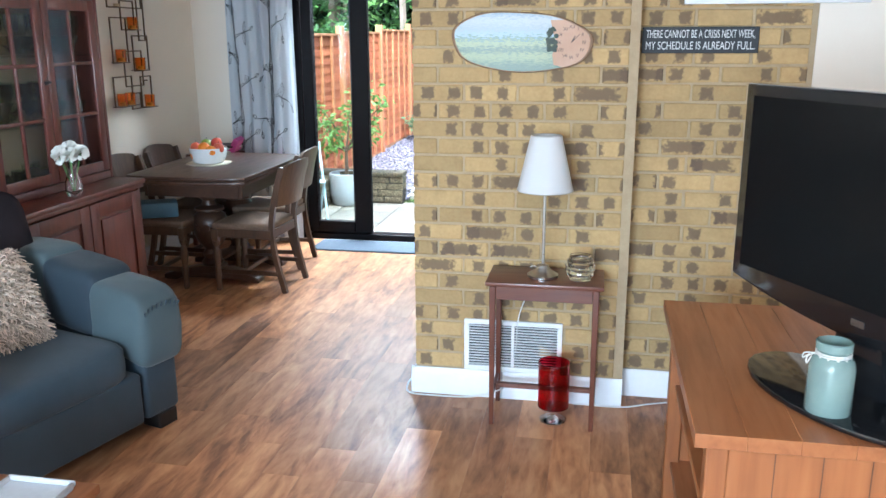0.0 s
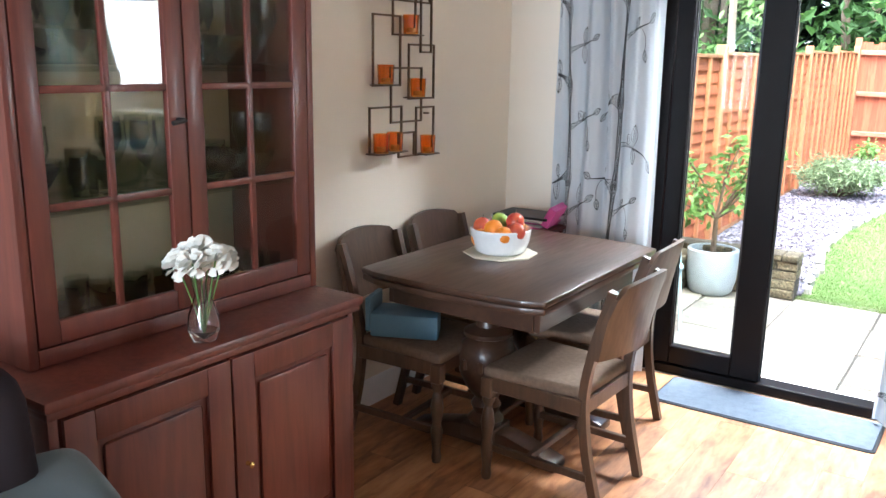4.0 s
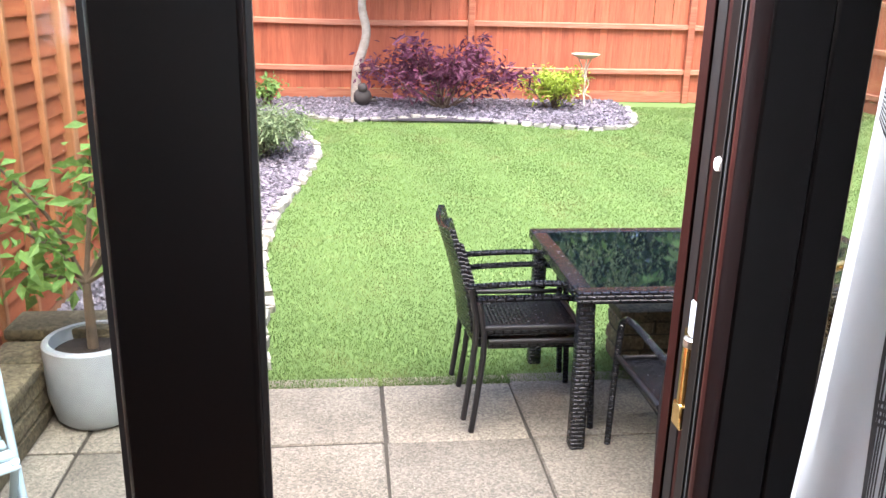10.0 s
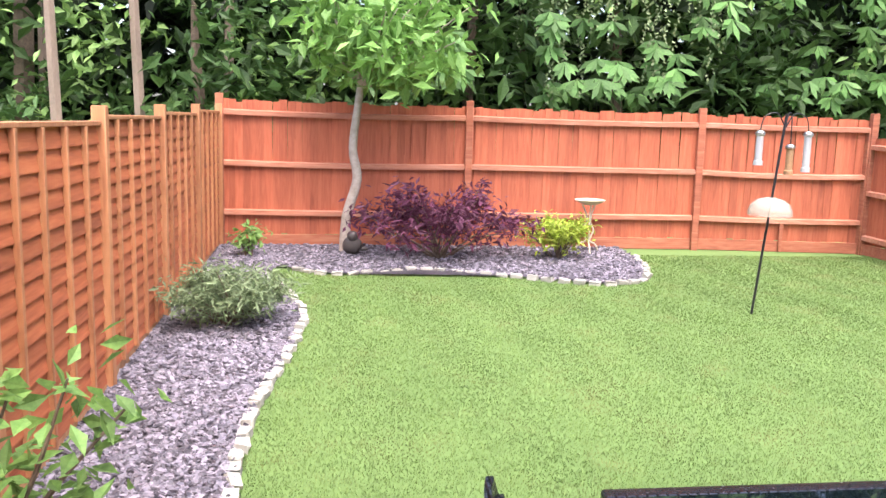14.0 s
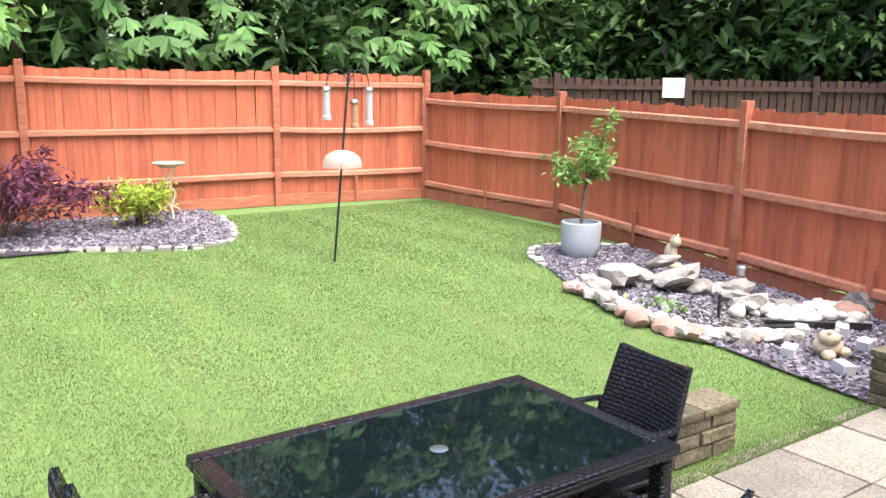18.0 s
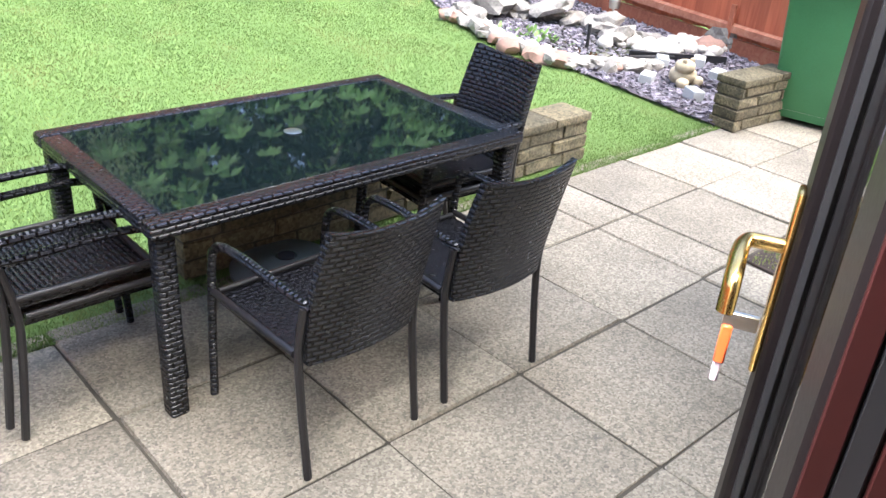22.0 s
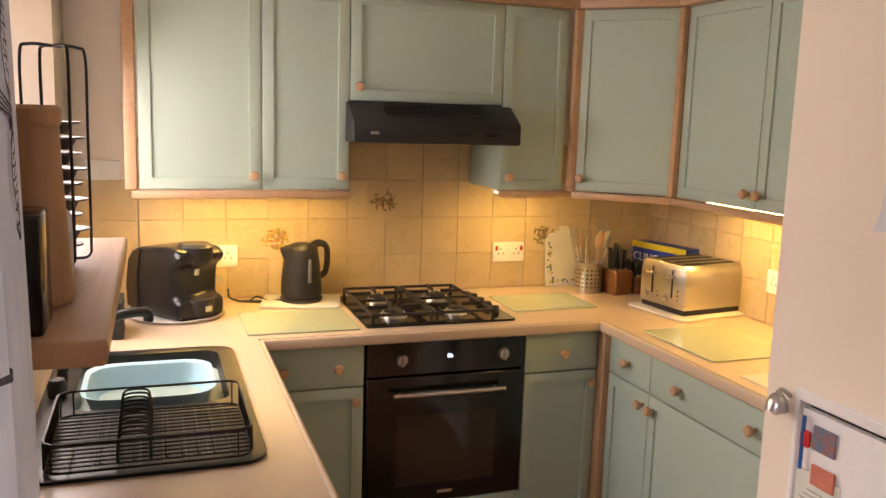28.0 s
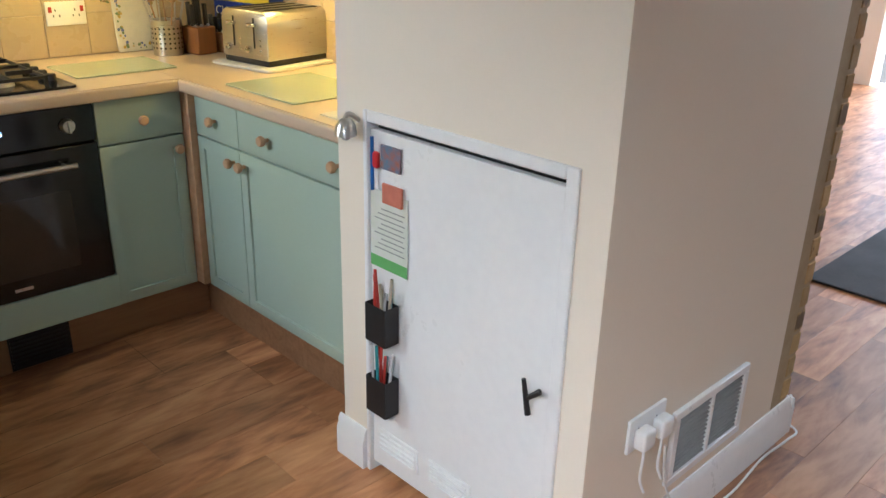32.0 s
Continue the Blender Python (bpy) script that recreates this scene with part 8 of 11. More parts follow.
part("plate", box(B(), -0.06, -0.009, -0.043, 0.06, 0, 0.043, 0.003, 2), WHITE, sw)
part("rocker", box(B(), -0.01, -0.014, -0.012, 0.01, -0.009, 0.012, 0.002), WHITE, sw)


def deco_tile(m, seed, tones):
    """A printed sprig of fruit and flowers on one tile, in the x-z plane, facing -y before m."""
    th = new("printed_tile")
    th.matrix_basis = m
    tagged(th, "cream wall tile printed with a small bunch of flowers", "printed tile", "printed tiles")
    part("tile_face", box(B(), -0.072, -0.0012, -0.072, 0.072, 0.0, 0.072), TILE, th)
    r = random.Random(seed)
    for k, c in enumerate(tones):
        bm = B()
        for _ in range(16):
            a, q = r.uniform(0, 6.28), 0.052 * r.random() ** 0.6
            rr = r.uniform(0.005, 0.011)
            ang, d = r.uniform(0, 6.28), rr * 1.6
            x, z = q * math.cos(a), q * 0.8 * math.sin(a)
            pts = [(x + d * math.cos(ang), z + d * math.sin(ang)), (x - 0.5 * rr * math.sin(ang), z + 0.5 * rr * math.cos(ang)), (x - d * math.cos(ang), z - d * math.sin(ang)), (x + 0.5 * rr * math.sin(ang), z - 0.5 * rr * math.cos(ang))]
            bm.faces.new([bm.verts.new((px, -0.0016 - 0.0004 * k, pz)) for px, pz in pts])
        part("printed_sprig", bm, mat("tile_print", c, rough=0.35), th)


for yy, zz, sd, tones in ((5.58, 1.14, 1, ((0.22, 0.26, 0.06), (0.50, 0.32, 0.05), (0.42, 0.16, 0.06), (0.30, 0.22, 0.12))), (5.14, 1.29, 2, ((0.14, 0.15, 0.06), (0.22, 0.13, 0.06), (0.30, 0.22, 0.12))), (4.41, 1.14, 3, ((0.13, 0.15, 0.07), (0.24, 0.20, 0.08), (0.20, 0.12, 0.08)))):
    deco_tile(pose(EASTFACE - 0.001, yy, zz, 0, 0, -90), sd, tones)


def coffee_machine(x, y, rz):
    tr = solid("round_tray", lathe(B(), [(0.01, 0.001), (0.16, 0.001), (0.172, 0.012), (0.168, 0.013), (0.155, 0.006), (0.01, 0.006)], 36), mat("cream_tray", (0.68, 0.66, 0.62), rough=0.3), "cream round tray under the coffee machine", "tray", at=pose(x, y, WZ))
    th = thing("coffee_machine", x, y, WZ + 0.008, rz, label="black pod coffee machine with a bronze side", category="coffee machine")
    # side profile in x (front to the left of the profile) and z
    prof = [(-0.15, 0.0), (0.15, 0.0), (0.155, 0.10), (0.14, 0.20), (0.10, 0.235), (-0.03, 0.25), (-0.12, 0.25), (-0.15, 0.235), (-0.155, 0.205), (-0.115, 0.178), (-0.108, 0.082), (-0.15, 0.07)]
    up = Matrix(((1, 0, 0, 0), (0, 0, -1, 0), (0, 1, 0, 0), (0, 0, 0, 1)))
    bm = prism(B(), prof, -0.098, 0.098, 0.022, 3)
    part("body", moved(bm, up), mat("satin_black_plastic", (0.010, 0.010, 0.011), rough=0.3, rvar=0.06), th)
    side = [(0.08, 0.02), (0.14, 0.02), (0.145, 0.10), (0.13, 0.19), (0.10, 0.225), (0.06, 0.232), (0.085, 0.12)]
    bronze = mat("bronze_panel", (0.045, 0.032, 0.02), rough=0.3, metal=0.4)
    for s in (-1, 1):
        bm = prism(B(), side, 0.097, 0.104, 0.003)
        bm = moved(bm, up)
        if s < 0:
            moved(bm, Matrix.Diagonal((1, -1, 1, 1)))
            bmesh.ops.reverse_faces(bm, faces=bm.faces)
        part("side_panel", bm, bronze, th, "bronze coloured side panel")
    part("brew_head", lathe(B(), [(0.03, 0.175), (0.05, 0.185), (0.062, 0.21), (0.062, 0.25), (0.05, 0.262), (0.002, 0.264)], 28, (-0.105, 0, 0)), MATTBLACK, th)
    part("nozzle", lathe(B(), [(0.01, 0.15), (0.014, 0.18), (0.002, 0.18)], 14, (-0.11, 0, 0)), STEEL, th)
    part("drip_tray", lathe(B(), [(0.05, 0.012), (0.06, 0.055), (0.055, 0.07), (0.002, 0.071)], 28, (-0.115, 0, 0)), MATTBLACK, th)
    part("badge", box(B(), -0.178, -0.014, 0.03, -0.174, 0.014, 0.05, 0.001), STEEL, th)
    bm = lathe(B(), [(0.016, 0), (0.015, 0.004), (0.001, 0.004)], 20)
    moved(bm, pose(-0.148, -0.068, 0.13, 0, -80, 0))
    part("button", bm, STEEL, th)


coffee_machine(1.96, 5.962, 36)


def kettle(x, y):
    tr = solid("small_tray", prism(B(), rounded(-0.15, -0.11, 0.15, 0.11, 0.02), 0.001, 0.012, 0.004, 2), mat("white_melamine", (0.70, 0.67, 0.62), rough=0.3), "white rectangular tray under the kettle", "tray", at=pose(x, y, WZ, 0, 0, 78))
    th = thing("kettle", x, y, WZ + 0.012, 120, label="black plastic jug kettle on its base", category="kettle")
    part("base", lathe(B(), [(0.02, 0.0), (0.078, 0.0), (0.082, 0.012), (0.07, 0.018), (0.02, 0.018)], 28), MATTBLACK, th)
    bm = B()
    prof = ((0.074, 0.02), (0.078, 0.03), (0.076, 0.09), (0.068, 0.16), (0.062, 0.20), (0.055, 0.212), (0.03, 0.222), (0.001, 0.224))
    lathe(bm, prof, 32)
    for v in bm.verts:
        if v.co.x > 0.045 and v.co.z > 0.15:
            v.co.x += (v.co.z - 0.15) * 0.75 * max(0, 1 - (v.co.y / 0.03) ** 2) * (1 if v.co.z < 0.212 else 0.5)
    part("jug", bm, MATTBLACK, th)
    tube(bm := B(), curve([(-0.05, 0, 0.205), (-0.09, 0, 0.215), (-0.125, 0, 0.195), (-0.13, 0, 0.14), (-0.118, 0, 0.095), (-0.095, 0, 0.085)], 6), 0.012, 10, flat=1.3)
    part("handle", bm, MATTBLACK, th)
    part("water_gauge", box(B(), 0.012, 0.0705, 0.08, 0.026, 0.077, 0.17, 0.002), mat("grey_gauge", (0.22, 0.23, 0.24), rough=0.2), th)
    tube(bm := B(), curve([(2.175, 5.765, 0.95), (2.12, 5.76, 0.925), (2.09, 5.70, 0.918), (2.13, 5.66, 0.926), (2.06, 5.63, 0.918), (2.05, 5.72, 0.926), (2.10, 5.73, 0.918), (2.08, 5.62, 0.918), (2.06, 5.57, 0.925)], 8), 0.0035, 6)
    solid("kettle_flex", bm, MATTBLACK, "black kettle flex looped on the worktop", "cable")


kettle(2.055, 5.50)


def toaster():
    t1 = solid("toaster_tray", prism(B(), rounded(-0.16, -0.185, 0.16, 0.185, 0.02), 0.001, 0.013, 0.004, 2), bpy.data.materials["white_melamine"], "white melamine tray under the toaster", "tray", at=pose(1.625, 4.035, WZ, 0, 0, 8))
    th = thing("toaster", 1.625, 4.035, WZ + 0.014, 8, label="brushed steel four-slot toaster with two levers", category="toaster")
    up = Matrix(((0, 0, 1, 0), (1, 0, 0, 0), (0, 1, 0, 0), (0, 0, 0, 1)))
    arch = [(-0.125, 0.02), (0.125, 0.02), (0.125, 0.15), (0.118, 0.178), (0.098, 0.19), (-0.098, 0.19), (-0.118, 0.178), (-0.125, 0.15)]
    bm = prism(B(), arch, -0.15, 0.15, 0.006, 2)
    # long axis along y, ends facing -y and +y
    part("shell", moved(bm, pose(0, 0, 0, 0, 0, 90) @ up), STEEL, th)
    part("foot_rim", box(B(), -0.12, -0.145, 0, 0.12, 0.145, 0.022, 0.004), MATTBLACK, th)
    for x in (-0.085, -0.03, 0.03, 0.085):
        part("slot", box(B(), x - 0.012, -0.12, 0.186, x + 0.012, 0.12, 0.1915), MATTBLACK, th)
    for x in (-0.055, 0.055):
        part("lever_slit", box(B(), x - 0.003, 0.149, 0.06, x + 0.003, 0.1525, 0.165), RUBBERSHADE, th)
        part("lever", box(B(), x - 0.02, 0.152, 0.135, x + 0.02, 0.172, 0.15, 0.005, 2), CHROME, th)
        bm = lathe(B(), [(0.013, 0), (0.012, 0.012), (0.001, 0.013)], 16)
        part("dial", moved(bm, pose(x + 0.028, 0.15, 0.055, -90, 0, 0)), CHROME, th)
        for k in range(3):
            part("button", box(B(), x - 0.038, 0.15, 0.05 + 0.018 * k, x - 0.028, 0.153, 0.058 + 0.018 * k, 0.001), CHROME, th)


toaster()


def utensils():
    pot = thing("utensil_pot", 2.03, 4.265, WZ, label="pierced steel pot full of kitchen utensils", category="utensil pot")
    part("pot", lathe(B(), [(0.002, 0.001), (0.057, 0.001), (0.058, 0.13), (0.060, 0.133), (0.056, 0.133), (0.055, 0.006), (0.002, 0.005)], 30, cap=False), STEEL, pot)
    bm = B()
    for k in range(20):
        for j in range(5):
            a = 6.283 * k / 20
            m = Matrix.Translation((0.0582 * math.cos(a), 0.0582 * math.sin(a), 0.03 + 0.018 * j)) @ Matrix.Rotation(a, 4, "Z") @ Matrix.Rotation(radians(90), 4, "Y")
            bmesh.ops.create_circle(bm, cap_ends=True, segments=8, radius=0.0042, matrix=m)
    part("holes", bm, RUBBERSHADE, pot)
    r = random.Random(31)
    for k in range(9):
        a = 6.283 * k / 9
        p = Vector((0.03 * math.cos(a), 0.03 * math.sin(a), 0.012))
        q = Vector((0.075 * math.cos(a + 0.3), 0.075 * math.sin(a + 0.3), r.uniform(0.19, 0.26)))
        kind = ("spoon", "slotted_turner", "whisk", "fork", "spatula")[k % 5]
        bm = rod(B(), p, q, 0.0035, 0.003, 8)
        d = (q - p).normalized()
        side = d.cross(Vector((math.cos(a), math.sin(a), 0.2))).normalized()
        if kind == "whisk":
            for j in range(4):
                n = d.cross(side).normalized()
                w = side * math.cos(0.785 * j) + n * math.sin(0.785 * j)
                tube(bm, curve([q, q + d * 0.03 + w * 0.022, q + d * 0.065 + w * 0.016, q + d * 0.08, q + d * 0.065 - w * 0.016, q + d * 0.03 - w * 0.022, q], 3), 0.0011, 5)
        elif kind == "fork":
            for j in (-1, 0, 1):
                tube(bm, [q, q + d * 0.02 + side * 0.01 * j, q + d * 0.06 + side * 0.011 * j], 0.002, 5)
        else:
            n = d.cross(side).normalized()
            wide = 0.026 if kind != "spatula" else 0.02
            grid(bm, 6, 6, lambda u, v: q + d * (0.075 * v) + side * wide * (2 * u - 1) * math.sin(0.5 + 2.2 * v) + n * 0.012 * ((2 * u - 1) ** 2 + v * v * 0.6))
        part(kind, bm, STEEL if k % 4 else mat("wooden_utensil", (0.42, 0.26, 0.13), rough=0.6), pot)
    for x, y, h, w, n, tone, hl in ((1.985, 4.155, 0.105, 0.045, 5, (0.22, 0.09, 0.03), 0.11), (1.985, 4.055, 0.075, 0.04, 6, (0.24, 0.10, 0.035), 0.07)):
        kb = thing("knife_block", x, y, WZ, 10, label="brown wooden knife block with black-handled knives", category="knife block", group="knife blocks")
        part("block", box(B(), -0.05, -w, 0.001, 0.05, w, h, 0.004), wood("knife_block_wood", tone, tuple(v * 0.8 for v in tone), tuple(v * 0.6 for v in tone), axis=2, rough=0.45), kb)
        for k in range(n):
            yy = -w + 0.014 + (2 * w - 0.028) * k / (n - 1)
            xx = 0.02 if k % 2 else -0.018
            kn = part("knife_handle", box(B(), xx - 0.009, yy - 0.006, h, xx + 0.009, yy + 0.006, h + hl * (0.75 + 0.25 * ((k * 3) % 4) / 3), 0.003, 2, m=pose(0, 0, 0, 0, 4, 0)), MATTBLACK, kb)
            part("knife_tip", box(B(), xx - 0.008, yy - 0.005, h - 0.006, xx + 0.008, yy + 0.005, h + 0.008, 0.001), STEEL, kn)
    bd = thing("hanging_board", 2.165, 4.315, WZ + 0.001, label="white chopping board with a blue flower border", category="chopping board")
    face_ = mat("cream_board", (0.70, 0.68, 0.60), rough=0.35)
    up = Matrix(((0, 0, 1, 0), (1, 0, 0, 0), (0, 1, 0, 0), (0, 0, 0, 1)))
    lean = pose(0, 0, 0, 0, 6, 0)
    outl = [(-0.085, 0), (0.085, 0), (0.09, 0.01), (0.09, 0.21), (0.07, 0.235), (0.03, 0.25), (0.02, 0.275), (0.022, 0.31), (0.0, 0.325), (-0.022, 0.31), (-0.02, 0.275), (-0.03, 0.25), (-0.07, 0.235), (-0.09, 0.21), (-0.09, 0.01)]
    part("board", moved(prism(B(), outl, -0.005, 0.005, 0.002), lean @ up), face_, bd)
    r = random.Random(12)
    for nm, c in (("blue_print", (0.14, 0.18, 0.42)), ("ochre_print", (0.55, 0.38, 0.08)), ("green_sprig", (0.18, 0.26, 0.12))):
        bm = B()
        for k in range(22):
            t = r.random()
            y, z = r.choice(((-0.068, 0.02 + 0.17 * t), (0.068, 0.02 + 0.17 * t), (-0.065 + 0.13 * t, 0.025)))
            bmesh.ops.create_circle(bm, cap_ends=True, segments=7, radius=r.uniform(0.003, 0.007), matrix=lean @ Matrix.Translation((-0.0056, y + r.gauss(0, 0.006), z + r.gauss(0, 0.006))) @ Matrix.Rotation(radians(-90), 4, "Y"))
        part("flower_print", bm, mat(nm, c, rough=0.4), bd)
    bx = thing("film_box", 1.93, 3.955, WZ, 12, label="blue and yellow box of cling film on the worktop", category="box")
    blue = mat("blue_carton", (0.015, 0.04, 0.28), (0.02, 0.05, 0.33), scale=9, rough=0.4)
    part("carton", box(B(), -0.15, -0.04, 0.10, 0.16, 0.04, 0.215, 0.002), blue, bx)
    part("carton", box(B(), -0.16, -0.045, 0.001, 0.16, 0.045, 0.10, 0.002), mat("dark_carton", (0.03, 0.03, 0.05), rough=0.5), bx)
    part("yellow_band", box(B(), -0.151, 0.0402, 0.19, 0.161, 0.0412, 0.216), mat("yellow_carton_print", (0.6, 0.5, 0.03), rough=0.45), bx)
    letters("lettering", "CLING", 0.05, Matrix.Translation((0.075, 0.0415, 0.15)) @ Matrix.Rotation(radians(180), 4, "Z") @ Matrix.Rotation(radians(90), 4, "X"), WHITE, bx, 0.0004)
    pm = thing("wooden_peg", 0.98, KY + 0.012, 1.12, label="dark turned wooden rolling pin end on the wall", category="rolling pin")
    bm = lathe(B(), [(0.001, 0), (0.012, 0.002), (0.014, 0.03), (0.034, 0.04), (0.036, 0.09), (0.03, 0.10), (0.012, 0.105), (0.016, 0.125), (0.012, 0.14), (0.001, 0.142)], 24)
    part("pin", moved(bm, pose(0, 0.005, 0, -90, 0, 0)), MAHOG, pm)
    bm = lathe(B(), [(0.002, 0.001), (0.035, 0.001), (0.04, 0.01), (0.042, 0.07), (0.038, 0.08), (0.035, 0.07), (0.033, 0.012), (0.002, 0.009)], 24, cap=False)
    solid("glass_tumbler", bm, glass("green_tint_glass", (0.75, 0.92, 0.55)), "clear tumbler with green leaves on the worktop", "glass", at=pose(1.06, 4.0, WZ))


utensils()
SAVER = mat("pale_green_glass", (0.46, 0.52, 0.36), (0.43, 0.49, 0.33), scale=3, rough=0.06, rvar=0.03, coat=0.5)
for x0, y0, x1, y1 in ((1.60, 5.37, 1.91, 5.75), (1.74, 4.38, 2.01, 4.74), (0.98, 4.07, 1.37, 4.41)):
    solid("glass_saver", prism(B(), rounded(0, 0, x1 - x0, y1 - y0, 0.008, 2), 0.001, 0.006, 0.001), SAVER, "pale green glass worktop saver", "chopping board", "glass worktop savers", at=pose(x0, y0, WZ))
solid("paper_card", prism(B(), rounded(0, 0, 0.16, 0.10, 0.01, 2), 0.001, 0.004), mat("pale_card", (0.68, 0.66, 0.6), rough=0.6), "pale card lying on the worktop", "card", at=pose(0.68, 4.32, WZ))


def corner_shelf():
    sh = thing("wooden_shelf", 0.03, 6.09, 1.30, label="thick beech wall shelf beside the kitchen window", category="shelf")
    part("board", prism(B(), rounded(0, 0, 0.93, YB - 6.09 - 0.002, 0.008, 3), 0.0, 0.036, 0.006, 2), BEECH, sh)
    for x in (0.12, 0.78):
        part("bracket", box(B(), x, 0.03, -0.02, x + 0.03, YB - 6.095, 0.0, 0.003), BLACKMETAL, sh)
        part("bracket_upright", box(B(), x, YB - 6.095 - 0.022, -0.16, x + 0.03, YB - 6.095, -0.02, 0.003), BLACKMETAL, sh)
    z = 1.337
    jar = thing("wooden_jar", 0.27, 6.215, z, label="tall turned beech jar on the wall shelf", category="jar")
    tan = wood("turned_beech", (0.42, 0.24, 0.12), (0.36, 0.20, 0.10), (0.28, 0.15, 0.07), axis=2, rough=0.4, rand=0.03)
    part("body", lathe(B(), [(0.002, 0.001), (0.066, 0.001), (0.068, 0.01), (0.058, 0.20), (0.056, 0.265)], 36), tan, jar)
    part("rim", lathe(B(), [(0.056, 0.265), (0.06, 0.272), (0.06, 0.29), (0.055, 0.296), (0.05, 0.29), (0.002, 0.288)], 36), tan, jar)
    sp = thing("spray_bottle", 0.47, 6.19, z, label="small white spray bottle with a blue label", category="bottle")
    part("bottle", lathe(B(), [(0.002, 0.001), (0.024, 0.001), (0.026, 0.01), (0.026, 0.11), (0.012, 0.128), (0.012, 0.14)], 24), mat("white_plastic", (0.70, 0.71, 0.73), rough=0.35), sp)
    part("cap", lathe(B(), [(0.014, 0.14), (0.013, 0.18), (0.002, 0.181)], 20), bpy.data.materials["white_plastic"], sp)
    part("label", lathe(B(), [(0.0263, 0.02), (0.0265, 0.021), (0.0265, 0.085), (0.0263, 0.086)], 24), mat("blue_label", (0.28, 0.40, 0.60), (0.6, 0.6, 0.65), scale=60, rough=0.4), sp)
    st = thing("pod_stand", 0.64, 6.20, z, label="black wire stand stacked with coffee pods", category="pod stand")
    for k in range(4):
        a = 1.5708 * k + 0.5
        c, s = math.cos(a), math.sin(a)
        tube(bm := B(), curve([(0.02 * c, 0.02 * s, 0.004), (0.055 * c, 0.055 * s, 0.006), (0.06 * c, 0.06 * s, 0.05), (0.06 * c, 0.06 * s, 0.25), (0.06 * c, 0.06 * s, 0.385), (0.045 * c, 0.045 * s, 0.405), (0.0, 0.0, 0.405)], 5), 0.003, 6)
        part("wire", bm, BLACKMETAL, st)
    foil = mat("grey_pod", (0.10, 0.08, 0.085), (0.06, 0.05, 0.055), scale=20, rough=0.4)
    for k in range(9):
        part("coffee_pod", lathe(B(), [(0.022, 0.0), (0.03, 0.018), (0.047, 0.02), (0.047, 0.023), (0.002, 0.024)], 22, (0.006 * math.sin(k * 2), 0.006 * math.cos(k * 3), 0.012 + 0.029 * k)), foil, st)
    bk = solid("black_speaker", box(B(), -0.05, -0.035, 0.001, 0.05, 0.035, 0.16, 0.006, 2), ENAMEL, "small black box on the wall shelf", "box", at=pose(0.10, 6.20, z))
    bt = thing("bottle_box", 1.72, 6.2, WZ, label="black card box of small bottles on the worktop", category="box")
    part("box", box(B(), -0.08, -0.07, 0.001, 0.08, 0.07, 0.12, 0.003), mat("black_card", (0.02, 0.022, 0.022), rough=0.6), bt)
    for x, y in ((-0.04, -0.03), (0.035, -0.025), (0.0, 0.03)):
        b = part("bottle", lathe(B(), [(0.02, 0.12), (0.022, 0.16), (0.012, 0.175)], 16, (x, y, 0)), mat("pale_green_bottle", (0.45, 0.5, 0.3), rough=0.2) if x == -0.04 else bpy.data.materials["pale_green_bottle"], bt)
        part("cap", lathe(B(), [(0.011, 0.176), (0.011, 0.20), (0.001, 0.201)], 14, (x, y, 0)), WHITE, b)


corner_shelf()


